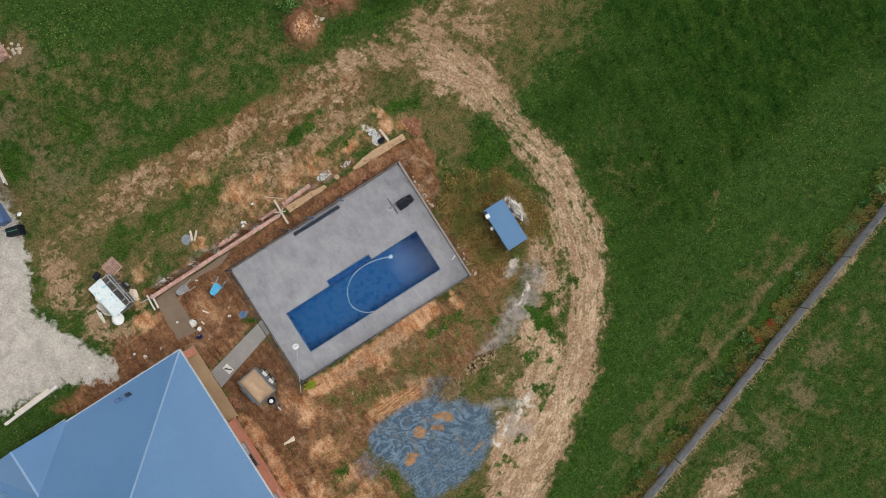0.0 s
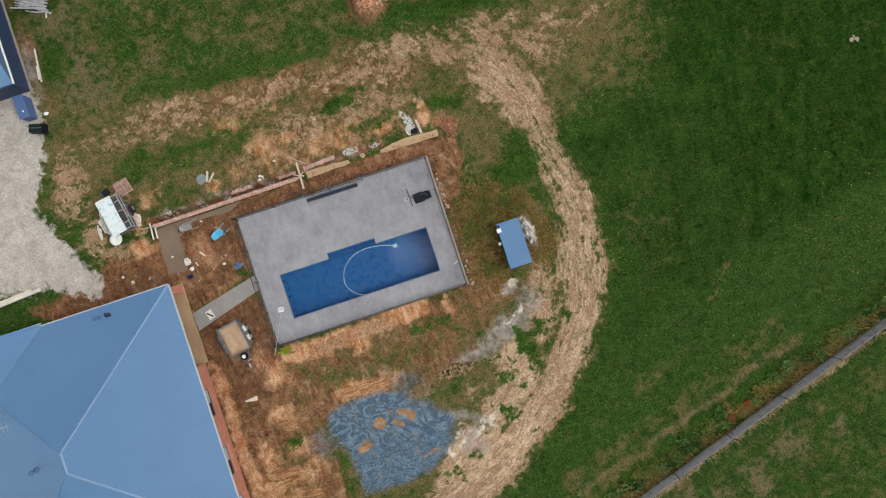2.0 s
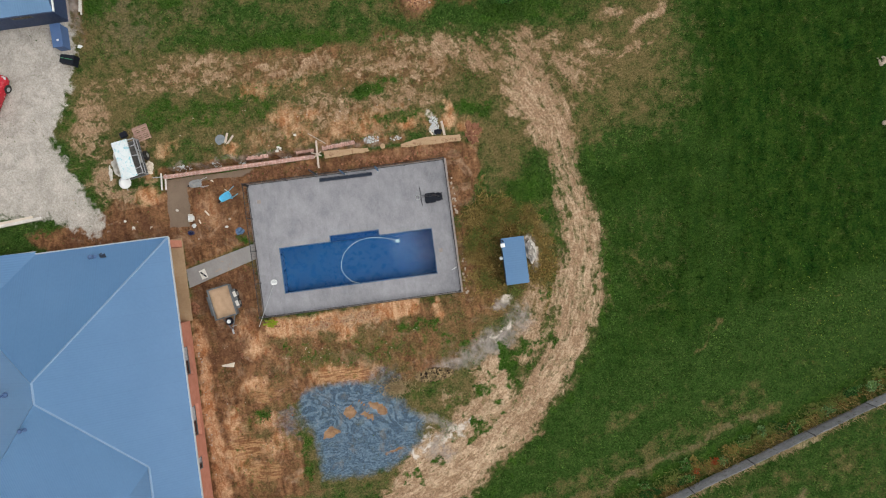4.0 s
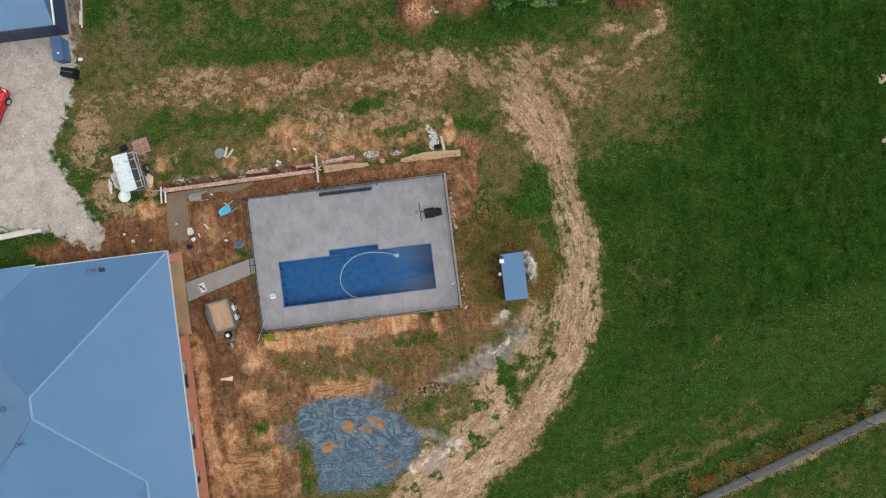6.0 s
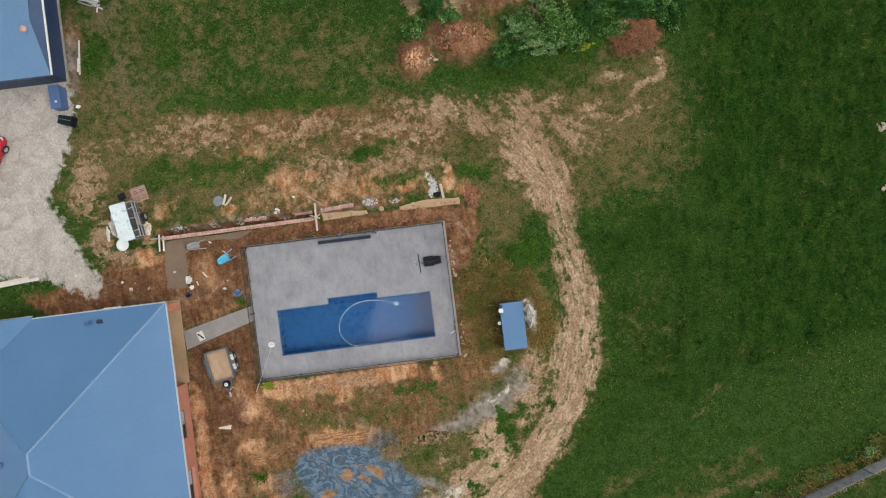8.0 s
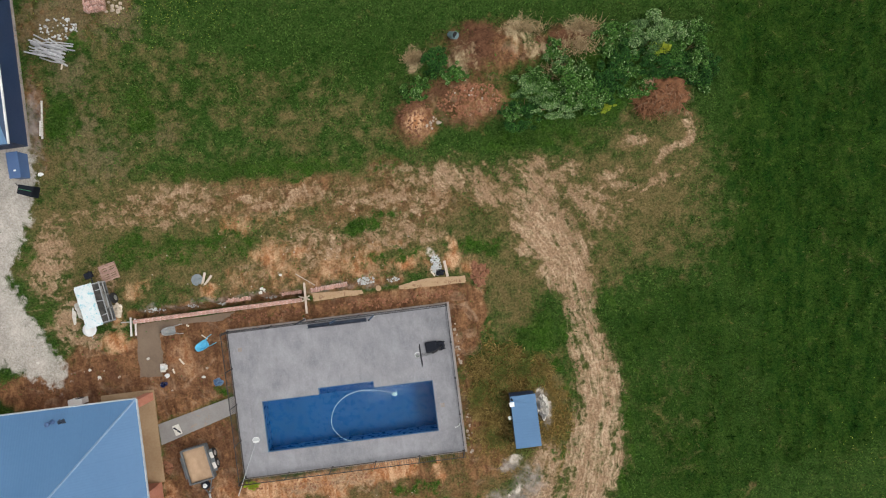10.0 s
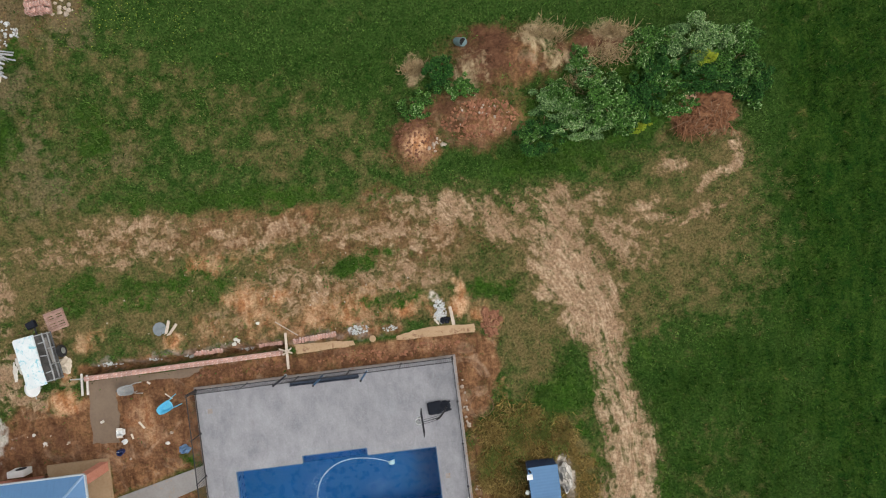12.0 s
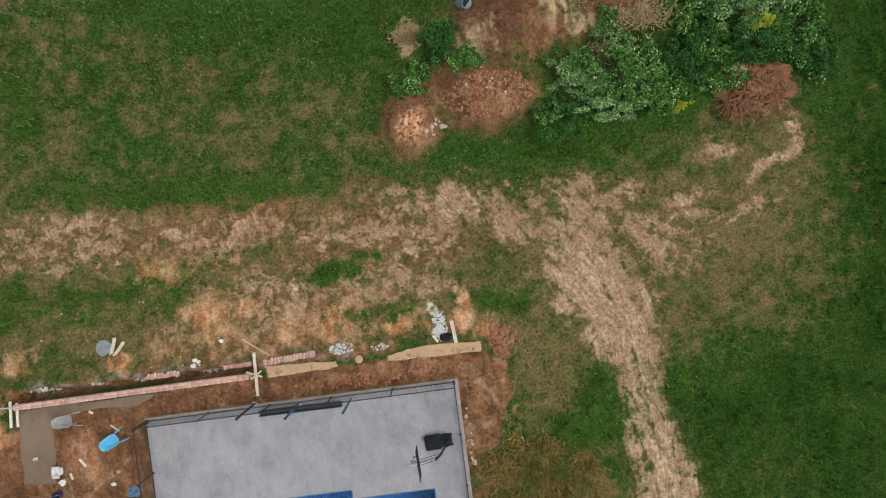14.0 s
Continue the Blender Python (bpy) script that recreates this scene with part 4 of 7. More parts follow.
    # pale highlights painted along the crests of the folds
    clayc = mix_node(n, l, span(n, l, folds, 0.9, 1.3, 0.0, 0.5), clayc, (0.22, 0.26, 0.28))
    clayc = mix_node(n, l, span(n, l, nP, 0.55, 0.70, 0.0, 0.5), clayc, (0.19, 0.16, 0.125))
    col = mix_node(n, l, clayf, col, clayc)
    pud = layer("puddle", nF, 1.2, 0.12)
    col = mix_node(n, l, pud, col, two((0.20, 0.105, 0.045), (0.27, 0.15, 0.07), nB))
    col = mix_node(n, l, layer("weed", blend(nF, nG, 0.5), 2.6, 0.2), col, mix_node(n, l, span(n, l, nB, 0.35, 0.65), two((0.012, 0.042, 0.004), (0.032, 0.084, 0.009), grain), two((0.028, 0.070, 0.008), (0.062, 0.115, 0.018), grain)))
    l.new(col, b.inputs["Base Color"])
    wet = calc(n, l, "MAXIMUM", calc(n, l, "MULTIPLY", clayf, 0.8), pud)
    l.new(span(n, l, wet, 0, 1, 0.95, 0.22), b.inputs["Roughness"])
    l.new(span(n, l, wet, 0, 1, 0.06, 0.5), b.inputs["Specular IOR Level"])
    hgt = calc(n, l, "ADD", calc(n, l, "MULTIPLY", nE, 0.5), calc(n, l, "ADD", calc(n, l, "MULTIPLY", nC, 0.35), calc(n, l, "MULTIPLY", nD, 0.2)))
    bump(n, l, b, hgt, 0.7, 0.16)
    return m


ground = make_ground()

# ---- building helpers ----
def part(name, bm, material, parent=None, label="", smooth=False):
    """One mesh object out of bm, under parent."""
    me = bpy.data.meshes.new(name)
    bmesh.ops.recalc_face_normals(bm, faces=bm.faces)
    bm.to_mesh(me)
    bm.free()
    me.materials.append(material)
    if smooth:
        me.polygons.foreach_set("use_smooth", np.ones(len(me.polygons), bool))
    ob = new(name, me)
    ob.parent = parent
    return tagged(ob, label)


def thing(name, label, category, x, y, z=None, rz=0.0, group="", kind=""):
    ob = new(name)
    ob.empty_display_size = 0.2
    ob.matrix_basis = pose(x, y, ground_z(x, y) if z is None else z, 0, 0, rz)
    return tagged(ob, label, category, group, kind)


def box(bm, c, s, rz=0.0, bevel=0.0, tilt=(0.0, 0.0)):
    m = pose(*c, tilt[0], tilt[1], rz) @ Matrix.Diagonal((*s, 1))
    r = bmesh.ops.create_cube(bm, size=1, matrix=m)
    if bevel:
        edges = list({e for v in r["verts"] for e in v.link_edges})
        bmesh.ops.bevel(bm, geom=edges, offset=bevel, segments=2, affect="EDGES", profile=0.5)
    return bm


def rod(bm, a, b, r, seg=8, r2=None):
    a, b = Vector(a), Vector(b)
    d = b - a
    m = Matrix.Translation((a + b) / 2) @ d.to_track_quat("Z", "Y").to_matrix().to_4x4()
    bmesh.ops.create_cone(bm, cap_ends=True, segments=seg, radius1=r, radius2=r if r2 is None else r2, depth=d.length, matrix=m)
    return bm


def tube(bm, pts, r, seg=8):
    """A round bar along points."""
    pts = [Vector(p) for p in pts]
    rings = []
    for k, p in enumerate(pts):
        d = (pts[min(k + 1, len(pts) - 1)] - pts[max(k - 1, 0)]).normalized()
        up = Vector((0, 0, 1)) if abs(d.z) < 0.9 else Vector((1, 0, 0))
        u = d.cross(up).normalized()
        w = u.cross(d)
        rings.append([bm.verts.new(p + r * (math.cos(q) * u + math.sin(q) * w)) for q in (2 * math.pi * s / seg for s in range(seg))])
    for a, b in zip(rings, rings[1:]):
        for s in range(seg):
            bm.faces.new((a[s], a[(s + 1) % seg], b[(s + 1) % seg], b[s]))
    bm.faces.new(rings[0]), bm.faces.new(rings[-1])
    return bm


def slab(bm, pts, drop):
    """A plate: an outline of 3D points, and its copy lower by drop."""
    top = [bm.verts.new(p) for p in pts]
    low = [bm.verts.new((p[0], p[1], p[2] - drop)) for p in pts]
    bm.faces.new(top), bm.faces.new(low[::-1])
    for k in range(len(pts)):
        j = (k + 1) % len(pts)
        bm.faces.new((top[k], low[k], low[j], top[j]))
    return bm


def lump(bm, c, s, rough=0.25, sub=2, seed=0):
    """An uneven stone or heap."""
    r = bmesh.ops.create_icosphere(bm, subdivisions=sub, radius=1)
    off = Vector((seed * 3.7, seed * 1.9, seed * 5.3))
    for v in r["verts"]:
        k = 1 + rough * 2 * noise.noise(v.co * 1.4 + off) + rough * noise.noise(v.co * 3.3 + off)
        v.co = Vector((v.co.x * k * s[0] + c[0], v.co.y * k * s[1] + c[1], v.co.z * k * s[2] + c[2]))
    return bm


def lathe(bm, profile, seg=16, c=(0, 0, 0)):
    """A turned body out of (radius, height) pairs."""
    rings = []
    for r, h in profile:
        rings.append([bm.verts.new((c[0] + r * math.cos(2 * math.pi * k / seg), c[1] + r * math.sin(2 * math.pi * k / seg), c[2] + h)) for k in range(seg)])
    for a, b in zip(rings, rings[1:]):
        for k in range(seg):
            bm.faces.new((a[k], a[(k + 1) % seg], b[(k + 1) % seg], b[k]))
    bm.faces.new(rings[-1]), bm.faces.new(rings[0][::-1])
    return bm


B0 = bmesh.new

# ---- pool and deck ----
DX0, DX1, DY0, DY1, DZ = -1.6, 11.72, -4.48, 4.46, 0.10
PX0, PX1, PY0, PY1 = 0.0, 10.2, -3.05, 0.0
SX0, SX1, SY1 = 3.4, 6.72, 0.38


def make_deck():
    deck = thing("pool_deck", "grey poured concrete pool deck with saw-cut joints", "deck", 5.0, 0.0, 0.0, kind="structure")
    ox = 5.0
    bm = B0()
    # the slab in strips round the pool
    for x0, x1, y0, y1 in ((DX0, DX1, DY0, PY0), (DX0, PX0, PY0, DY1), (PX1, DX1, PY0, DY1), (PX0, SX0, PY1, DY1), (SX1, PX1, PY1, DY1), (SX0, SX1, SY1, DY1)):
        box(bm, ((x0 + x1) / 2 - ox, (y0 + y1) / 2, DZ - 0.19), (x1 - x0, y1 - y0, 0.34))
    part("slab", bm, EDGECON, deck, "pale concrete slab edge")
    # poured bays with saw-cut joints between them
    gap = 0.004
    xs = [DX0 + 0.10, PX0 + 2.15, 6.05, PX1, DX1 - 0.10]
    bays = [(xs[0], xs[1], 0.13, DY1 - 0.10), (xs[1], SX0, 0.13, DY1 - 0.10), (SX0, xs[2], SY1, DY1 - 0.10), (xs[2], SX1, SY1, DY1 - 0.10), (SX1, xs[3], 0.13, DY1 - 0.10), (xs[3], xs[4], 0.13, DY1 - 0.10),
            (PX1, xs[4], PY0, 0.13), (xs[0], PX0, PY0, 0.13), (xs[0], xs[1], DY0 + 0.10, PY0), (xs[1], xs[2], DY0 + 0.10, PY0), (xs[2], xs[3], DY0 + 0.10, PY0), (xs[3], xs[4], DY0 + 0.10, PY0),
            (PX0, SX0, PY1, 0.13), (SX1, PX1, PY1, 0.13)]
    for a0, a1, b0, b1 in bays:
        joint = gap if b1 - b0 > 0.2 else 0.0
        bm = box(B0(), ((a0 + a1) / 2 - ox, (b0 + b1) / 2, DZ - 0.008), (a1 - a0 - joint, b1 - b0 - joint, 0.024))
        part("paving_bay", bm, CONCRETE, deck)
    # pool shell
    bm = B0()
    t, deep, shallow = 0.12, -1.75, -1.15
    floor = [(PX0, PY0, shallow), (PX1, PY0, deep), (PX1, PY1, deep), (PX0, PY1, shallow)]
    slab(bm, [(p[0] - ox, p[1], p[2]) for p in floor], 0.1)
    box(bm, (PX0 - t / 2 + 0.03 - ox, (PY0 + PY1) / 2, -0.9), (t, PY1 - PY0, 1.9))
    box(bm, (PX1 + t / 2 - 0.03 - ox, (PY0 + PY1) / 2, -0.9), (t, PY1 - PY0, 1.9))
    box(bm, ((PX0 + PX1) / 2 - ox, PY0 - t / 2 + 0.03, -0.9), (PX1 - PX0, t, 1.9))
    for x0, x1 in ((PX0, SX0), (SX1, PX1)):
        box(bm, ((x0 + x1) / 2 - ox, PY1 + t / 2 - 0.03, -0.9), (x1 - x0, t, 1.9))
    box(bm, ((SX0 + SX1) / 2 - ox, SY1 + t / 2 - 0.03, -0.9), (SX1 - SX0, t, 1.9))
    box(bm, (SX0 - t / 2 + 0.03 - ox, SY1 / 2, -0.9), (t, SY1, 1.9))
    box(bm, (SX1 + t / 2 - 0.03 - ox, SY1 / 2, -0.9), (t, SY1, 1.9))
    part("pool_shell", bm, POOLSHELL, deck, "deep blue fibreglass pool shell")
    bm = B0()
    box(bm, ((SX0 + SX1) / 2 - ox, SY1 - 0.19, -0.75), (SX1 - SX0, 0.5, 1.0), bevel=0.04)
    part("step", bm, POOLSTEP, deck, "blue entry step")
    # waterline rim
    bm = B0()
    w = 0.05
    for x0, x1, y0, y1 in ((PX0, PX1, PY0, PY0 + w), (PX0, PX0 + w, PY0 + w, PY1 - w), (PX1 - w, PX1, PY0 + w, PY1 - w), (PX0, SX0, PY1 - w, PY1), (SX1, PX1, PY1 - w, PY1), (SX0, SX1, SY1 - w, SY1), (SX0, SX0 + w, PY1, SY1 - w), (SX1 - w, SX1, PY1, SY1 - w)):
        box(bm, ((x0 + x1) / 2 - ox, (y0 + y1) / 2, 0.03), (x1 - x0, y1 - y0, 0.11), bevel=0.008)
    part("coping", bm, COPING, deck, "dark blue rim round the water")
    for x, y in ((10.6, -1.55), (-0.9, 3.2)):
        bm = B0()
        box(bm, (x - ox, y, DZ + 0.012), (0.24, 0.24, 0.012), bevel=0.003)
        part("drain_cover", bm, EDGECON, deck, "square drain cover")
    return deck


def water_material():
    m, n, l, b = nodes_of("pool_water")
    v = n.new("ShaderNodeTexCoord").outputs["Object"]
    b.inputs["Base Color"].default_value = (0.72, 0.88, 0.98, 1)
    b.inputs["Roughness"].default_value = 0.03
    b.inputs["Transmission Weight"].default_value = 1.0
    b.inputs["IOR"].default_value = 1.33
    bump(n, l, b, noise_node(n, l, v, 2.2, 3), 0.05, 0.02)
    return m


make_deck()
bm = B0()
for x0, x1, y0, y1 in ((PX0 + 0.04, PX1 - 0.04, PY0 + 0.04, PY1), (SX0 + 0.04, SX1 - 0.04, PY1, SY1 - 0.04)):
    bm.faces.new([bm.verts.new(p) for p in ((x0, y0, 0.0), (x1, y0, 0.0), (x1, y1, 0.0), (x0, y1, 0.0))])
water = tagged(part("water", bm, water_material()), "clear still water in the blue pool", "water", kind="structure")
water.visible_shadow = False


def make_fence_side(name_label, a, b):
    """A run of black tubular pool fence on the deck, from a to b."""
    L = math.hypot(b[0] - a[0], b[1] - a[1])
    rz = math.degrees(math.atan2(b[1] - a[1], b[0] - a[0]))
    f = thing("pool_fence", name_label, "fence", a[0], a[1], DZ, rz, "pool fence runs")
    n = max(1, round(L / 2.4))
    for k in range(n + 1):
        bm = B0()
        box(bm, (L * k / n, 0, 0.61), (0.05, 0.05, 1.22), bevel=0.006)
        box(bm, (L * k / n, 0, 0.008), (0.10, 0.10, 0.016))
        part("post", bm, BLACK, f)
    for k in range(n):
        x0, x1 = L * k / n + 0.03, L * (k + 1) / n - 0.03
        for h in (0.10, 1.13):
            bm = B0()
            box(bm, ((x0 + x1) / 2, 0, h), (x1 - x0, 0.035, 0.045), bevel=0.005)
            part("rail", bm, BLACK, f)
        bm = B0()
        m = int((x1 - x0) / 0.10)
        for q in range(1, m):
            box(bm, (x0 + (x1 - x0) * q / m, 0, 0.615), (0.014, 0.014, 0.985))
        tagged(part("picket_infill", bm, BLACK, f), kind="stuff")
    return f


FX0, FX1, FY0, FY1 = DX0 + 0.10, DX1 - 0.17, DY0 + 0.10, DY1 - 0.10
make_fence_side("black tubular steel pool fence on the deck edge", (FX0, FY1), (FX1, FY1))
make_fence_side("black tubular steel pool fence on the deck edge", (FX1, FY1 - 0.08), (FX1, FY0))
make_fence_side("black tubular steel pool fence on the deck edge", (FX1 - 0.08, FY0), (FX0, FY0))
make_fence_side("black tubular steel pool fence with the gate by the path", (FX0, FY0 + 0.08), (FX0, FY1 - 0.08))

# ---- house ----
EZ, TP = 2.40, 0.39
HX, HY = -6.15, 1.50


def make_house():
    h = thing("house", "single-storey salmon brick house with blue steel hip roof", "house", -12.0, -6.0, 0.0)
    ox, oy = -12.0, -6.0
    P = lambda x, y, z: (x - ox, y - oy, z)
    d = 7.5
    A, Bq = (HX - d, HY - d, EZ + d * TP), (HX - d, HY - d - 1.25, EZ + d * TP)
    C = (Bq[0] + 5.0, Bq[1] - 5.0, EZ + 2.5 * TP)
    S = -24.0
    gx, gw = -17.45, 3.0
    gz = EZ + gw * TP
    gy = HY - gw
    roofs = [
        ("roof", ROOF_E, [(HX, HY, EZ), A, Bq, C, (C[0], S, C[2]), (HX, S, EZ)]),
        ("roof", ROOF_N, [(HX, HY, EZ), (gx + gw, HY, EZ), (gx, gy, gz), (gx - gw, HY, EZ), (HX - 2 * d, HY, EZ), A]),
        ("roof", ROOF_E, [(HX - 2 * d, HY, EZ), (HX - 2 * d, Bq[1] - d, EZ), Bq, A]),
        ("roof", ROOF_N, [Bq, (HX - 2 * d, Bq[1] - d, EZ), (C[0] - 2.5, Bq[1] - d, EZ), C]),
        ("roof", ROOF_E, [C, (C[0] - 2.5, Bq[1] - d, EZ), (C[0] - 2.5, S, EZ), (C[0], S, C[2])]),
        ("roof", ROOF_E, [(gx + gw, HY, EZ), (gx + gw, HY + 0.16, EZ), (gx, HY + 0.16, gz), (gx, gy, gz)]),
        ("roof", ROOF_E, [(gx - gw, HY, EZ), (gx, gy, gz), (gx, HY + 0.16, gz), (gx - gw, HY + 0.16, EZ)]),
    ]
    for nm, mt, pts in roofs:
        part(nm, slab(B0(), [P(*p) for p in pts], 0.05), mt, h, "blue ribbed steel roof plane")

    def cap(a, b, mat=RIDGE, w=0.09, label="pale ridge capping"):
        a, b = Vector(P(*a)), Vector(P(*b))
        q = (b - a).normalized()
        side = q.cross(Vector((0, 0, 1))).normalized() * w
        bm = B0()
        up, dn = Vector((0, 0, 0.05)), Vector((0, 0, -0.045))
        v = [bm.verts.new(p) for p in (a + side + dn, a + up, a - side + dn, b - side + dn, b + up, b + side + dn)]
        for f in ((0, 1, 4, 5), (1, 2, 3, 4), (0, 5, 3, 2), (0, 2, 1), (3, 5, 4)):
            bm.faces.new([v[i] for i in f])
        part("ridge_cap", bm, mat, h, label)

    for a, b in (((HX, HY, EZ), A), (A, Bq), (Bq, C), (C, (C[0], S, C[2])), ((gx, HY + 0.16, gz), (gx, gy, gz))):
        cap(a, b)
    for a, b in ((A, (HX - 2 * d, HY, EZ)), (Bq, (HX - 2 * d, Bq[1] - d, EZ))):
        cap(a, b, ROOF_N, 0.13, "blue hip capping")
    # gutters
    for a, b in (((HX, HY), (HX, S)), ((HX, HY), (gx + gw, HY)), ((gx - gw, HY), (HX - 2 * d, HY)), ((HX - 2 * d, HY), (HX - 2 * d, Bq[1] - d))):
        bm = B0()
        L = math.hypot(b[0] - a[0], b[1] - a[1])
        ns = a[0] == b[0]
        sgn = 1 if a[0] == HX else -1
        cx, cy = (a[0] + b[0]) / 2 + (0.035 * sgn if ns else 0), (a[1] + b[1]) / 2 + (0 if ns else 0.035)
        box(bm, P(cx, cy, EZ - 0.06), (0.07, L, 0.12) if ns else (L, 0.07, 0.12), bevel=0.012)
        part("gutter", bm, GUTTER, h, "pale eaves gutter")
    bm = B0()
    box(bm, P(gx, HY + 0.19, EZ - 0.05), (2 * gw, 0.04, 0.16))
    part("fascia", bm, GUTTER, h)
    # walls: x0 x1 y0 y1
    holes = ((-5.55, -7.35), (-9.40, -11.30), (-12.7, -13.5))
    wx0, wx1 = -6.74, -6.50
    bm = B0()
    top = EZ - 0.08
    cuts = [-4.0] + [q for pair in holes for q in pair] + [S + 0.4]
    for k in range(0, len(cuts), 2):
        box(bm, P((wx0 + wx1) / 2, (cuts[k] + cuts[k + 1]) / 2, top / 2), (0.24, cuts[k] - cuts[k + 1], top))
    for a, b in holes:
        box(bm, P((wx0 + wx1) / 2, (a + b) / 2, 0.42), (0.24, a - b, 0.84))
        box(bm, P((wx0 + wx1) / 2, (a + b) / 2, (top + 2.1) / 2), (0.24, a - b, top - 2.1))
    part("wall", bm, BRICK, h, "salmon brick wall")
    for x0, x1, y0, y1 in ((-9.6, wx0, -4.24, -4.0), (-9.6, -9.36, -4.0, 1.0), (-20.7, -9.36, 0.76, 1.0), (-20.7, -20.46, -14.3, 0.76), (-20.46, -11.0, -14.3, -14.06), (-11.0, -10.76, S + 0.4, -14.06), (-10.76, wx0, S + 0.4, S + 0.64)):
        part("wall", box(B0(), P((x0 + x1) / 2, (y0 + y1) / 2, top / 2), (x1 - x0, y1 - y0, top)), BRICK, h, "salmon brick wall")
    part("pier", box(B0(), P(-6.55, 1.12, top / 2), (0.46, 0.46, top), bevel=0.01), BRICK, h, "square brick verandah pier")
    part("floor_slab", box(B0(), P(-13.6, -6.7, 0.03), (13.7, 14.7, 0.10)), PATHCON, h)
    part("verandah_floor", box(B0(), P(-7.85, -1.25, 0.05), (3.1, 5.5, 0.16), bevel=0.01), SLAB, h, "ochre concrete verandah floor")
    part("soffit", box(B0(), P(-13.5, -6.5, EZ - 0.09), (14.4, 15.6, 0.02)), GUTTER, h)
    for a, b in holes:
        w = part("window", B0(), FRAMEALU, h, "aluminium sliding window")
        c, L = (a + b) / 2, a - b
        bm = B0()
        for y in (a - 0.025, c, b + 0.025):
            box(bm, P(-6.56, y, 1.47), (0.08, 0.05, 1.26))
        for z in (0.865, 2.075):
            box(bm, P(-6.56, c, z), (0.081, L, 0.05))
        part("window_frame", bm, FRAMEALU, w)
        part("pane", box(B0(), P(-6.57, (a + c) / 2, 1.47), (0.012, L / 2 - 0.05, 1.17)), PANEGLARE, w, "pane painted pale as a reflection")
        part("pane", box(B0(), P(-6.58, (b + c) / 2, 1.47), (0.012, L / 2 - 0.05, 1.17)), DARKGLASS, w, "dark pane")
        part("window_sill", box(B0(), P(-6.44, c, 0.80), (0.22, L + 0.1, 0.07), tilt=(0, 8), bevel=0.008), BRICK, w, "sloping brick sill")
    # roof pieces
    zr = lambda x, y: min(EZ + (HY - y) * TP, EZ + (HX - x) * TP)
    for x, y in ((-10.7, 0.85), (-15.55, -6.55), (-14.8, -8.7)):
        z = EZ + (HY - y) * TP if y > -6 else (4.95 if y > -7 else 4.75)
        f = part("roof_vent", lathe(B0(), [(0.16, -0.1), (0.16, 0.03), (0.06, 0.04), (0.06, 0.36), (0.14, 0.40), (0.14, 0.46), (0.03, 0.50)], 12, P(x, y, z)), NAVYBOX, h, "blue steel roof vent pipe", True)
    bm = B0()
    z = zr(-10.15, 0.8)
    tube(bm, [P(-10.15, 0.8, z - 0.05), P(-10.15, 0.8, z + 0.25), P(-10.12, 0.92, z + 0.35), P(-10.0, 1.0, z + 0.33)], 0.05)
    box(bm, P(-10.1, 0.78, z + 0.02), (0.34, 0.34, 0.02), 20)
    part("roof_flue", bm, BEAM, h, "dark flue with a bent cowl")
    bm = B0()
    rod(bm, P(-16.6, -3.6, 3.6), P(-16.6, -3.6, 5.3), 0.02)
    for k, wdt in enumerate((0.9, 0.75, 0.6, 0.5)):
        box(bm, P(-16.9 + 0.25 * k, -3.6, 5.25), (0.015, wdt, 0.015))
    box(bm, P(-16.5, -3.6, 5.25), (1.1, 0.02, 0.02))
    part("aerial", bm, GALV, h, "metal television aerial")
    return h


make_house()
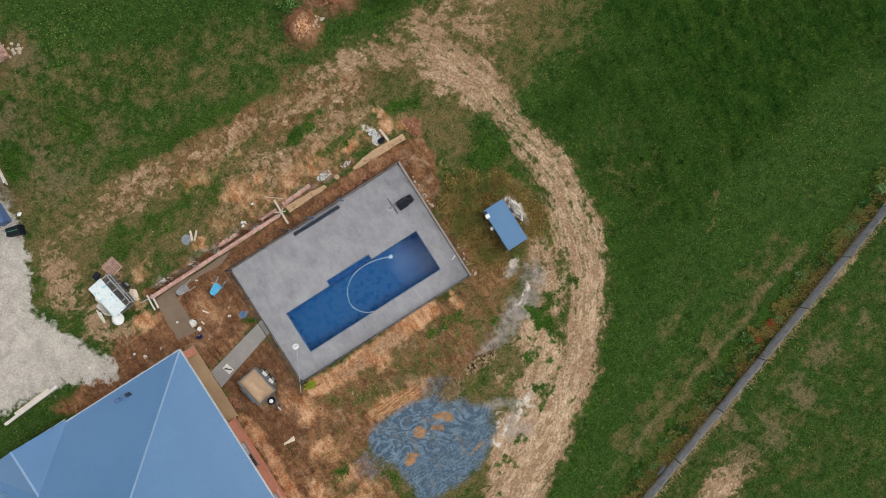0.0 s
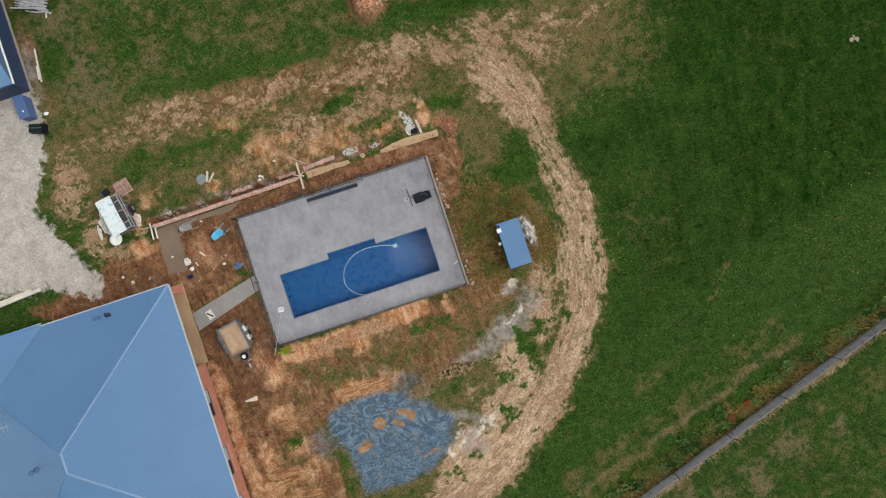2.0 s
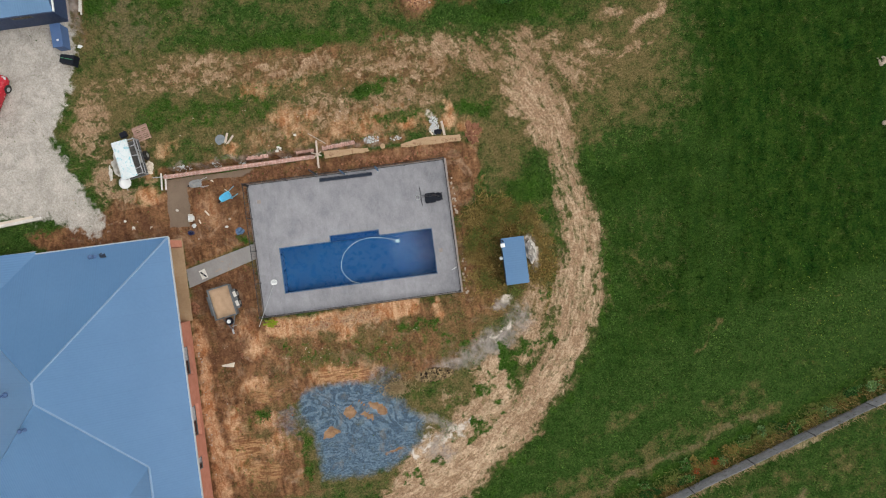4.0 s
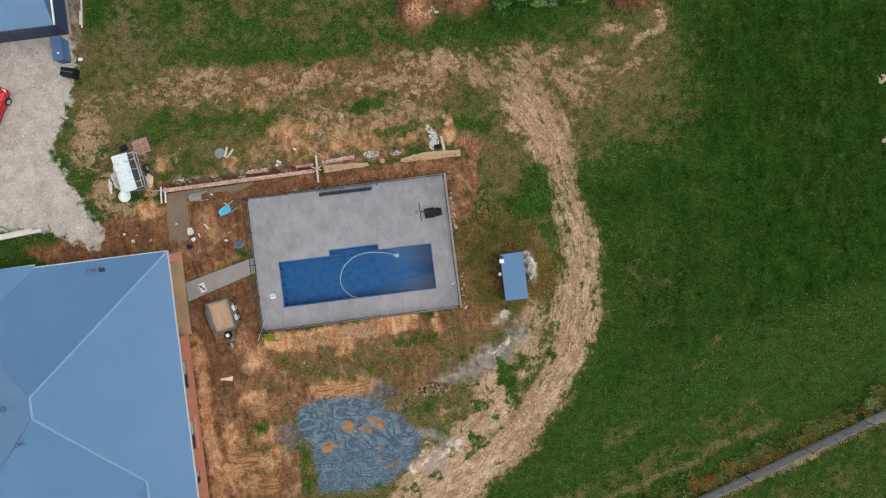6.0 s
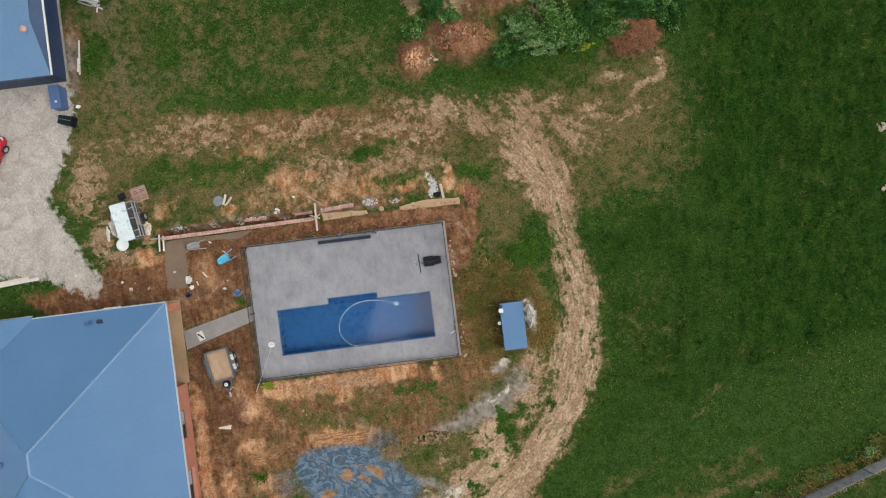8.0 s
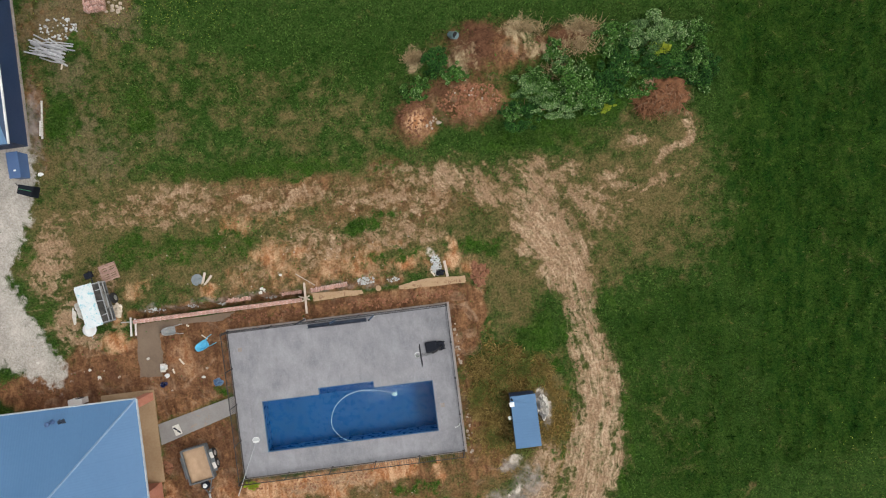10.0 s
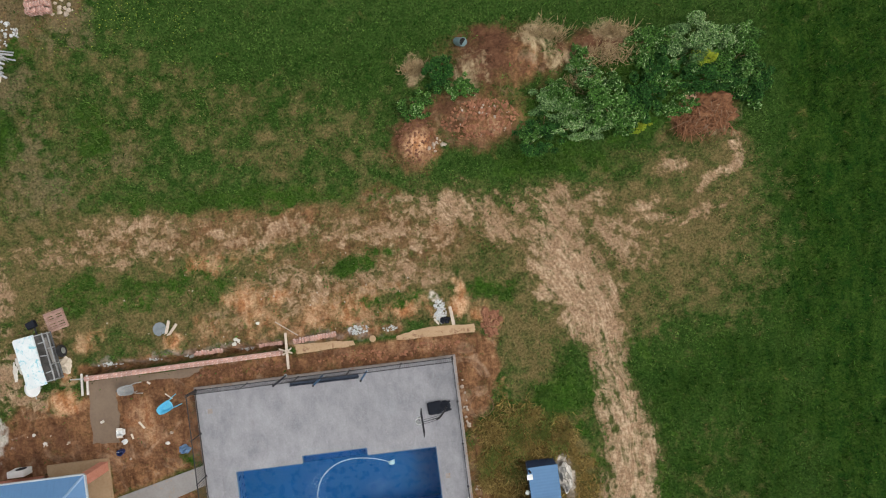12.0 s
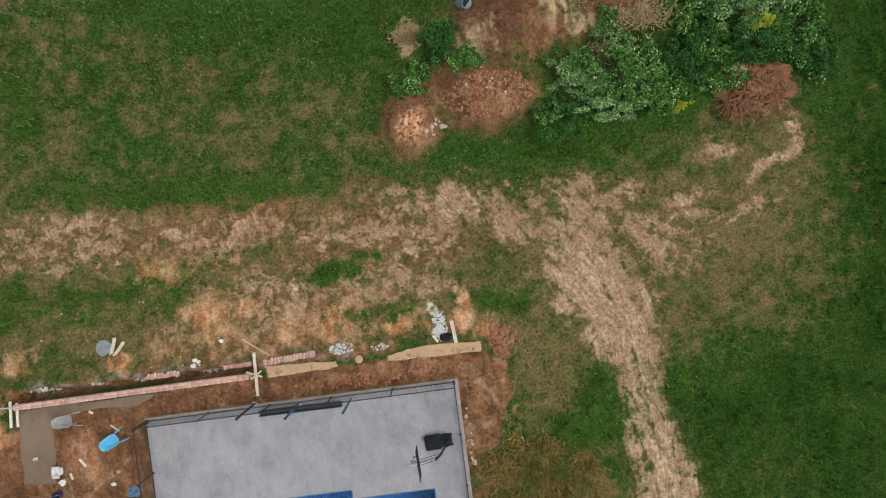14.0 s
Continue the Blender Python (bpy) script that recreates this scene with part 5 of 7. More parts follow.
# ---- garage with the blue roof ----
def make_garage():
    g = thing("garage", "navy steel garage with a blue ribbed roof", "garage", -16.5, 21.5, 0.0)
    ox, oy = -16.5, 21.5
    x1, y0, z = -11.85, 16.72, 2.35
    x0, y1 = -21.0, 26.5
    for c, s in ((((x0 + x1) / 2, y0 + 0.05), (x1 - x0, 0.1)), (((x0 + x1) / 2, y1 - 0.05), (x1 - x0, 0.1)), ((x1 - 0.05, (y0 + y1) / 2), (0.1, y1 - y0 - 0.2)), ((x0 + 0.05, (y0 + y1) / 2), (0.1, y1 - y0 - 0.2))):
        part("wall", box(B0(), (c[0] - ox, c[1] - oy, z / 2), (*s, z)), NAVY, g, "navy steel wall")
    ex, ey, ym = x1 + 0.42, y0 - 0.32, 19.75
    rz = z + (ym - ey) * 0.14
    part("roof", slab(B0(), [(x0 - 0.4 - ox, ey - oy, z), (ex - ox, ey - oy, z), (ex - 0.58 - ox, ym - oy, rz), (x0 - 0.4 - ox, ym - oy, rz)], 0.05), ROOF_G, g, "blue ribbed steel roof plane")
    part("roof", slab(B0(), [(x0 - 0.4 - ox, ym - oy, rz), (ex - 0.58 - ox, ym - oy, rz), (ex - 0.58 - ox, y1 + 0.3 - oy, rz - 0.4), (x0 - 0.4 - ox, y1 + 0.3 - oy, rz - 0.4)], 0.05), ROOF_G, g, "blue ribbed steel roof plane")
    # the hip slope's shade is in its darker colour
    part("roof", slab(B0(), [(ex - ox, ey - oy, z), (ex - ox, y1 + 0.3 - oy, z), (ex - 0.58 - ox, y1 + 0.3 - oy, rz - 0.4), (ex - 0.58 - ox, ym - oy, rz)], 0.05), ROOFSHADE, g, "blue hip plane, coloured dark for its shaded slope")
    part("gutter", box(B0(), (ex + 0.05 - ox, (ey + y1) / 2 - oy, z - 0.03), (0.075, y1 - ey, 0.12), bevel=0.01), WHITE, g, "white eaves gutter")
    part("gutter", box(B0(), ((x0 + ex) / 2 - ox, ey - 0.03 - oy, z - 0.04), (ex - x0, 0.06, 0.10)), NAVY, g)
    part("roof_vent", lathe(B0(), [(0.13, -0.1), (0.13, 0.1), (0.2, 0.12), (0.2, 0.24), (0.05, 0.3)], 12, (-12.4 - ox, 19.2 - oy, rz - 0.1)), surf("vent_red", (0.35, 0.08, 0.06), (0.6, 0.5, 0.45), 3, 20), g, "red roof vent")
    w = part("window", box(B0(), (-14.0 - ox, y0 - 0.01 - oy, 1.6), (1.3, 0.05, 0.7)), FRAMEALU, g, "dark framed window")
    part("pane", box(B0(), (-14.3 - ox, y0 - 0.04 - oy, 1.6), (0.55, 0.012, 0.6)), DARKGLASS, w)
    part("pane", box(B0(), (-13.7 - ox, y0 - 0.04 - oy, 1.6), (0.55, 0.012, 0.6)), DARKGLASS, w)
    part("footing", box(B0(), (x1 + 0.05 - ox, (y0 + y1) / 2 - oy, 0.0), (0.14, y1 - y0, 0.16)), EDGECON, g, "pale concrete footing edge")


make_garage()


def make_cabinet():
    c = thing("storage_cabinet", "blue steel storage cabinet against the garage wall", "cabinet", -12.28, 15.55, None)
    part("body", box(B0(), (0, 0, 0.42), (0.62, 1.45, 0.84), bevel=0.02), NAVYBOX, c)
    part("roof", box(B0(), (0.02, -0.02, 0.88), (0.68, 1.52, 0.06), bevel=0.015, tilt=(3, 0)), NAVYBOX, c, "blue sheet steel lid")
    part("hasp", box(B0(), (0.08, -0.35, 0.93), (0.13, 0.10, 0.03), bevel=0.01), WHITE, c, "small white tag")


make_cabinet()

# ---- boundary fence of grey sheet ----
def make_boundary():
    rnd = random.Random(12)
    a, ang, step = (FENCE_X, FENCE_Y), 18.0, 4.33
    f = thing("boundary_fence", "weathered grey sheet boundary fence with dark posts", "fence", *a, 0.0, ang)
    for k in range(12):
        x = k * step
        part("post", box(B0(), (x, -0.02, 0.50), (0.07, 0.07, 1.08), bevel=0.006), FENCEPOST, f)
        dz = 0.05 * (rnd.random() - 0.5)
        # a sheet with a chipped and wavy upper edge
        bm = bmesh.new()
        box(bm, (x + step / 2, 0, 0.49 + dz), (step - 0.08, 0.03, 0.98))
        cuts = [e for e in bm.edges if abs(e.verts[0].co.x - e.verts[1].co.x) > 1]
        bmesh.ops.subdivide_edges(bm, edges=cuts, cuts=22, use_grid_fill=True)
        for v in bm.verts:
            wave = noise.noise(Vector((v.co.x * 2.6, 3.1, 0)))
            v.co.y += 0.05 * noise.noise(Vector((v.co.x * 0.7, 0, v.co.z * 2)))
            if v.co.z > 0.8:
                v.co.z += 0.08 * wave + 0.05 * noise.noise(Vector((v.co.x * 9, 7.7, 0)))
        part("panel", bm, FENCE, f)
    return f


make_boundary()

# ---- grass and plants ----
def raw_mesh(name, verts, faces, material, attr=None, smooth=False):
    """A mesh from arrays: verts (n, 3), faces (m, 3)."""
    me = bpy.data.meshes.new(name)
    me.vertices.add(len(verts)), me.loops.add(faces.size), me.polygons.add(len(faces))
    me.vertices.foreach_set("co", verts.astype(np.float32).ravel())
    me.loops.foreach_set("vertex_index", faces.astype(np.int32).ravel())
    me.polygons.foreach_set("loop_start", np.arange(len(faces), dtype=np.int32) * faces.shape[1])
    me.update(calc_edges=True)
    if attr is not None:
        at = me.attributes.new("sort", "FLOAT_COLOR", "POINT")
        at.data.foreach_set("color", attr.astype(np.float32).ravel())
    me.materials.append(material)
    return me


def blades(name, p, length, width, lean, rng, material, attr=None):
    """One bent triangle a blade, at the places p (n, 3)."""
    n = len(p)
    a = rng.rand(n) * 2 * np.pi
    d = np.stack([np.cos(a), np.sin(a)], 1)
    s = np.stack([-d[:, 1], d[:, 0]], 1) * (width / 2)[:, None]
    v = np.zeros((n, 3, 3))
    v[:, 0, :2], v[:, 1, :2] = p[:, :2] - s, p[:, :2] + s
    v[:, :2, 2] = (p[:, 2] - 0.01)[:, None]
    v[:, 2, :2] = p[:, :2] + d * (length * lean)[:, None]
    v[:, 2, 2] = p[:, 2] + length * np.sqrt(np.clip(1 - lean ** 2, 0.02, 1))
    f = np.arange(3 * n).reshape(n, 3)
    return raw_mesh(name, v.reshape(-1, 3), f, material, None if attr is None else np.repeat(attr, 3, 0))


def grass_material():
    m, n, l, b = nodes_of("grass_blades")
    a = n.new("ShaderNodeAttribute")
    a.attribute_name = "sort"
    s = n.new("ShaderNodeSeparateColor")
    l.new(a.outputs["Color"], s.inputs[0])
    r = n.new("ShaderNodeNewGeometry").outputs["Random Per Island"]
    v = n.new("ShaderNodeTexCoord").outputs["Object"]
    big = span(n, l, calc(n, l, "ADD", calc(n, l, "MULTIPLY", noise_node(n, l, v, 2.6, 6, 0.66), 0.62), calc(n, l, "MULTIPLY", noise_node(n, l, v, 0.42, 3, 0.6, 1.0), 0.38)), 0.41, 0.60)
    # the mower's lines in the field
    mp = n.new("ShaderNodeMapping")
    mp.inputs["Scale"].default_value, mp.inputs["Rotation"].default_value = (3.2, 0.55, 1.0), (0, 0, radians(12))
    l.new(v, mp.inputs["Vector"])
    rows = span(n, l, noise_node(n, l, mp.outputs[0], 1.0, 4, 0.6, 0.6), 0.36, 0.62)
    field = calc(n, l, "ADD", calc(n, l, "MULTIPLY", big, 0.45), calc(n, l, "MULTIPLY", rows, 0.55))
    # the very dark low tones also stand in for shaded gaps in the grass
    base = mix_node(n, l, r, mix_node(n, l, big, (0.005, 0.024, 0.003), (0.030, 0.074, 0.012)), mix_node(n, l, big, (0.028, 0.090, 0.011), (0.148, 0.240, 0.054)))
    dark = mix_node(n, l, r, mix_node(n, l, field, (0.001, 0.009, 0.001), (0.010, 0.034, 0.003)), mix_node(n, l, field, (0.004, 0.028, 0.002), (0.066, 0.148, 0.019)))
    dry = mix_node(n, l, r, mix_node(n, l, big, (0.030, 0.036, 0.010), (0.085, 0.068, 0.024)), mix_node(n, l, big, (0.125, 0.125, 0.044), (0.31, 0.245, 0.112)))
    weed = mix_node(n, l, r, (0.020, 0.056, 0.008), (0.084, 0.145, 0.030))
    ochre = mix_node(n, l, r, (0.085, 0.060, 0.016), mix_node(n, l, big, (0.28, 0.18, 0.055), (0.36, 0.27, 0.10)))
    col = mix_node(n, l, s.outputs[1], base, dark)
    col = mix_node(n, l, s.outputs[0], col, dry)
    col = mix_node(n, l, s.outputs[2], col, weed)
    col = mix_node(n, l, a.outputs["Alpha"], col, ochre)
    l.new(col, b.inputs["Base Color"])
    b.inputs["Roughness"].default_value = 0.85
    b.inputs["Specular IOR Level"].default_value = 0.04
    return m


def make_grass(total=580000):
    rng = np.random.RandomState(5)
    x, y = rng.uniform(-20, 45.5, total), rng.uniform(-32, 28, total)
    m = cover(x, y)
    bare = np.maximum.reduce([ramp01(m["loam"], 0.3, 0.6), 0.6 * ramp01(m["straw"], 0.3, 0.6), 0.7 * ramp01(m["worn"], 0.3, 0.6), ramp01(m["pale"], 0.3, 0.6), ramp01(m["sand"], 0.22, 0.48), ramp01(m["brown"], 0.35, 0.65), ramp01(m["red"], 0.3, 0.6), ramp01(m["gravel"], 0.3, 0.6), ramp01(m["ash"], 0.4, 0.8), ramp01(m["clay"], 0.3, 0.6)])
    keep = 1 - 0.985 * bare
    keep *= 1 - 0.45 * ramp01(m["dry"], 0.3, 0.7)
    keep = np.maximum(keep, ramp01(m["weed"], 0.35, 0.65))
    # it grows in clumps
    clump = ramp01(fbm(x, y, 2.1, 211, 3), 0.36, 0.62)
    c, q = math.cos(radians(12)), math.sin(radians(12))
    rows = ramp01(fbm((x * c - y * q) * 2.9, (x * q + y * c) * 0.4, 1.0, 231, 3), 0.34, 0.62)
    clump = clump + ramp01(m["dark"], 0.3, 0.7) * (0.3 * clump + 0.7 * rows - clump)
    keep *= 0.30 + 0.70 * clump
    out = (x > -1.7) & (x < 11.8) & (y > -4.55) & (y < 4.55)
    out |= (x > -20.8) & (x < -6.3) & (y < 1.2)
    out |= (x < -11.8) & (y > 16.7)
    out |= (x > 3.6) & (x < 13.0) & (y > 5.4) & (y < 6.1)
    out |= area(x, y, [(-6.4, -0.5), (-1.6, 0.6), (-1.6, -0.6), (-6.4, -2.0)], 0.01) > 0.5
    out |= (x > 16.05) & (x < 16.95) & (y > -3.2) & (y < -1.5)
    out |= (x > 14.5) & (x < 16.05) & (y > -4.4) & (y < -1.25)
    pick = (rng.rand(total) < keep) & ~out
    x, y, clump = x[pick], y[pick], clump[pick]
    m = {k: v[pick] for k, v in m.items()}
    n = len(x)
    broad = rng.rand(n) < 0.16
    wd = ramp01(m["weed"] + 0.5 * (rng.rand(n) - 0.5), 0.35, 0.65)
    oc = ramp01(m["ochre"] + 0.6 * (rng.rand(n) - 0.5), 0.35, 0.65) * (1 - wd)
    dr = ramp01(m["dry"] + 0.7 * (rng.rand(n) - 0.5) + 0.8 * (fbm(x, y, 3.2, 151, 3) - 0.5), 0.28, 0.72)
    length = (0.09 + 0.12 * rng.rand(n)) * (0.65 + 0.6 * clump) * (1 + 0.5 * m["dark"] + 0.7 * wd + 1.6 * oc - 0.3 * dr)
    width = (0.020 + 0.020 * rng.rand(n)) * (1 + 0.5 * wd + 0.2 * oc) * np.where(broad, 2.7, 1.0)
    lean = 0.45 + 0.5 * rng.rand(n)
    p = np.stack([x, y, lie(x, y)], 1)
    me = blades("grass", p, length, width, lean, rng, grass_material(), np.stack([dr, ramp01(m["dark"], 0.3, 0.7), wd, oc], 1))
    tagged(new("grass", me), "short uneven green and dry brown grass", "grass", kind="stuff")


make_grass()


def leaf_cloud(name, clumps, count, size, material, parent=None, label="", seed=0, flat=0.8, shell=False):
    """Many folded leaves spread through ellipsoid clumps (x, y, z, rx, ry, rz), more of them near the outside."""
    rng = np.random.RandomState(seed)
    vol = np.array([c[3] * c[4] * c[5] for c in clumps]) ** 0.67
    which = rng.choice(len(clumps), count, p=vol / vol.sum())
    q = np.array(clumps)[which]
    d = rng.normal(size=(count, 3))
    d /= np.linalg.norm(d, axis=1)[:, None]
    d[:, 2] = np.abs(d[:, 2]) * 1.0 - 0.15
    r = (0.25 + 0.75 * rng.rand(count) ** 0.5) * (0.8 + 0.7 * rng.rand(count))
    if shell:
        r = 1.15 + 0.35 * rng.rand(count)
        d[:, 2] = np.abs(d[:, 2])
    c = q[:, :3] + d * q[:, 3:] * r[:, None]
    c[:, 2] = np.maximum(c[:, 2], 0.02)
    s = size * (0.6 + 0.8 * rng.rand(count))
    a = rng.rand(count) * 2 * np.pi
    up = rng.normal(size=(count, 3)) * flat + np.array([0, 0, 1.0]) + 0.5 * d
    up /= np.linalg.norm(up, axis=1)[:, None]
    t = np.stack([np.cos(a), np.sin(a), 0 * a], 1)
    t -= up * (t * up).sum(1)[:, None]
    t /= np.linalg.norm(t, axis=1)[:, None]
    w = np.cross(up, t)
    s1 = s[:, None]
    v = np.stack([c - t * s1, c + w * s1 * 0.42 + up * s1 * 0.15, c + t * s1, c - w * s1 * 0.42 + up * s1 * 0.15], 1).reshape(-1, 3)
    k = np.arange(count) * 4
    f = np.concatenate([np.stack([k, k + 1, k + 2], 1), np.stack([k, k + 2, k + 3], 1)])
    ob = new(name, raw_mesh(name, v, f, material))
    ob.parent = parent
    return tagged(ob, label, kind="stuff")


def shrub(x, y, rx, ry, h, material, label, seed, n=1500, size=0.09, group="overgrown spoil heap plants"):
    s = thing("shrub", label, "shrub", x, y, None, 0, group)
    rng = np.random.RandomState(seed)
    clumps = []
    for k in range(44):
        a, q = rng.rand() * 6.283, rng.rand() ** 0.55
        g = 0.07 + 0.15 * rng.rand()
        edge = 0.75 + 0.5 * rng.rand()
        clumps.append((rx * q * edge * math.cos(a), ry * q * edge * math.sin(a), h * (0.15 + 0.75 * rng.rand()) * (1 - 0.5 * q), rx * g, ry * g, h * g))
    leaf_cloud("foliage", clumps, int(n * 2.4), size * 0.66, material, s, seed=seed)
    # a lighter-coloured outer shell paints the highlights over the dark foliage
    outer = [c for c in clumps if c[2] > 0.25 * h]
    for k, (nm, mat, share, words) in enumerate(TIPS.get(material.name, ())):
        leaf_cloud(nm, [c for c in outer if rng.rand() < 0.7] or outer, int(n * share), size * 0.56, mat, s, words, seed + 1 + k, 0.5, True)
    bm = B0()
    for k in range(5):
        c = clumps[k]
        tube(bm, [(0.1 * c[0], 0.1 * c[1], -0.05), (0.5 * c[0], 0.5 * c[1], 0.5 * c[2]), (c[0], c[1], c[2])], 0.018, 5)
    part("stem", bm, BARK, s)
    return s


def tussock(x, y, r, h, material, label, seed, n=260, category="grass tuft", name="grass_tuft", z=None):
    """A clump of long blades that fan out of the ground."""
    rng = np.random.RandomState(seed)
    at = rng.normal(0, 0.42 * r, (n, 2)) * np.array([1.2, 0.8])
    p = np.concatenate([at, np.zeros((n, 1))], 1)
    me = blades(name, p * np.array([1.15, 0.9, 1]), h * (0.4 + 0.6 * rng.rand(n)), 0.025 + 0.02 * rng.rand(n), 0.3 + 0.68 * rng.rand(n), rng, material)
    ob = new(name, me)
    ob.matrix_basis = pose(x, y, ground_z(x, y) if z is None else z)
    return tagged(ob, label, category, kind="stuff")


shrub(20.2, 16.4, 1.6, 1.0, 1.0, LEAF, "leafy green weeds on the spoil heap", 1, 2600)
shrub(18.3, 16.3, 1.3, 0.9, 0.8, LEAFPALE, "pale flowering weeds on the spoil heap", 2, 2000, 0.07)
shrub(19.4, 15.1, 1.5, 0.8, 0.9, LEAFPALE, "pale green flowering shrub on the spoil heap", 3, 2200, 0.08)
shrub(21.2, 15.3, 1.2, 0.8, 0.8, LEAF, "leafy green weeds on the spoil heap", 4, 1700)
shrub(17.4, 14.9, 1.2, 0.9, 0.6, LEAFDARK, "dark green weeds at the foot of the heap", 5, 1700, 0.08)
shrub(22.6, 16.2, 0.9, 1.2, 0.8, LEAFDARK, "dark green weeds on the spoil heap", 6, 1700)
shrub(25.4, 18.2, 1.6, 1.2, 1.3, LEAFPALE, "pale green bushy shrub on the spoil heap", 7, 3000, 0.08)
shrub(27.4, 17.5, 1.2, 1.5, 1.2, LEAF, "green bushy shrub on the spoil heap", 8, 2600)
shrub(26.0, 16.7, 1.7, 0.8, 1.0, LEAFDARK, "dark green shrub on the spoil heap", 9, 2300)
shrub(23.7, 17.4, 0.9, 0.9, 0.9, LEAFDARK, "dark green shrub on the spoil heap", 10, 1500)
shrub(28.3, 16.2, 0.9, 0.9, 0.7, LEAFDARK, "dark green weeds at the foot of the heap", 11, 1300)
shrub(25.7, 17.6, 0.55, 0.5, 1.5, LEAFYEL, "yellow-green leafy shrub top", 12, 500, 0.07)
shrub(12.7, 18.5, 0.9, 0.9, 0.5, LEAFDARK, "dark green weeds on the spoil heap", 13, 1400, 0.09)
shrub(13.7, 17.6, 0.8, 0.6, 0.4, LEAF, "green weeds on the spoil heap", 14, 900)
shrub(22.0, 14.7, 0.7, 0.35, 0.35, LEAFYEL, "yellow-green weeds at the heap's foot", 15, 500, 0.07)
shrub(11.3, 17.0, 0.8, 0.7, 0.35, LEAF, "green weeds beside the spoil heap", 16, 800)
shrub(23.0, 18.9, 1.1, 0.6, 0.7, LEAF, "green weeds on the spoil heap", 17, 1200)
hrng = random.Random(31)
for k in range(26):
    x, y = hrng.uniform(16.6, 28.8), hrng.uniform(14.6, 18.9)
    if x < 19 and y > 17.2:
        continue
    shrub(x, y, hrng.uniform(0.4, 0.8), hrng.uniform(0.35, 0.7), hrng.uniform(0.35, 0.8), hrng.choice((LEAF, LEAF, LEAFDARK, LEAFPALE)), "low leafy weeds on the spoil heap", 500 + k, 520, 0.085)
shrub(-1.15, -4.85, 0.42, 0.22, 0.3, LEAFYEL, "bright yellow-green plant at the deck corner", 18, 420, 0.07, "")
shrub(26.7, -17.75, 0.3, 0.3, 0.4, REDLEAF, "small red-leaved bush by the fence", 19, 120, 0.06, "bushes by the fence")
shrub(25.5, -18.2, 0.25, 0.25, 0.35, REDLEAF, "small red-leaved bush by the fence", 20, 90, 0.05, "bushes by the fence")
rng = random.Random(77)
for k in range(46):
    t = k / 45
    x, y = 13.0 + 26 * t + rng.uniform(-0.4, 0.4), -22.1 + 26 * t * 0.3249 + rng.uniform(-0.3, 0.5)
    shrub(x, y, rng.uniform(0.25, 0.65), rng.uniform(0.2, 0.45), rng.uniform(0.2, 0.5), rng.choice((LEAF, LEAF, LEAFPALE,  LEAFDARK, OCHREGREEN, OCHREGREEN, OCHRE)), "low weedy bush along the boundary fence", 200 + k, 380, 0.075, "bushes by the fence")
for k, (x, y, r, h) in enumerate(((18.2, 19.7, 1.0, 0.7), (21.4, 19.4, 0.8, 0.7), (11.5, 19.05, 0.55, 0.5), (21.0, 18.3, 1.0, 0.5), (19.6, 17.2, 0.7, 0.5), (6.5, -10.2, 0.85, 0.5))):
    tussock(x, y, r, h, STRAW, "clump of dry straw-coloured grass", 300 + k, 520)
# long ochre grass round the pump shed, in tufts
org = np.random.RandomState(91)
ca, cq = org.rand(110) * 6.283, 0.2 + 0.8 * org.rand(110)
cx, cy = 14.7 + 2.5 * cq * np.cos(ca), -1.8 + 3.4 * cq * np.sin(ca)
ok = ~((cx > 14.05) & (cx < 17.2) & (cy > -4.8) & (cy < -0.9)) & (cx > 12.3)
cx, cy = cx[ok], cy[ok]
pick = np.repeat(np.arange(len(cx)), 130)
gx, gy = cx[pick] + org.normal(0, 0.2, len(pick)), cy[pick] + org.normal(0, 0.17, len(pick))
for turn, mat, words in ((0, OCHREMIX, "long ochre grass round the shed"), (1, OCHREGREEN, "long olive grass round the shed")):
    px, py = gx[pick % 2 == turn], gy[pick % 2 == turn]
    og = blades("long_grass", np.stack([px, py, lie(px, py)], 1), 0.22 + 0.33 * org.rand(len(px)), 0.025 + 0.02 * org.rand(len(px)), 0.3 + 0.68 * org.rand(len(px)), org, mat)
    tagged(new("long_grass", og), words, "grass", kind="stuff")
# rank growth along both sides of the boundary fence
frg = np.random.RandomState(43)
for d0, d1, count, mat, words in ((0.10, 0.9, 5200, OCHREMIX, "rank ochre grass along the boundary fence"), (0.5, 1.5, 3600, OCHREGREEN, "olive weeds along the boundary fence"), (-0.75, -0.12, 3600, STRAW, "dead straw-coloured grass behind the boundary fence")):
    k = 6 + 40 * frg.rand(count)
    k = k[fbm(k, 0 * k + d0, 0.9, 251, 3) > 0.42]
    d = frg.uniform(d0, d1, len(k))
    gx, gy = k - 0.309 * d, FENCE_Y + (k - FENCE_X) * 0.3249 + 0.951 * d
    fg = blades("long_grass", np.stack([gx, gy, lie(gx, gy)], 1), 0.2 + 0.35 * frg.rand(len(k)), 0.03 + 0.03 * frg.rand(len(k)), 0.3 + 0.68 * frg.rand(len(k)), frg, mat)
    tagged(new("long_grass", fg), words, "grass", kind="stuff")
# yellow flowers in the north-west grass and by the field's edge
frng = np.random.RandomState(9)
fx = np.concatenate([frng.normal(-2.5, 3.0, 420), frng.normal(37.0, 3.0, 320), frng.normal(23.5, 1.2, 40)])
fy = np.concatenate([frng.normal(24.0, 1.3, 420), frng.normal(-9.0, 3.0, 320), frng.normal(-26.0, 1.2, 40)])
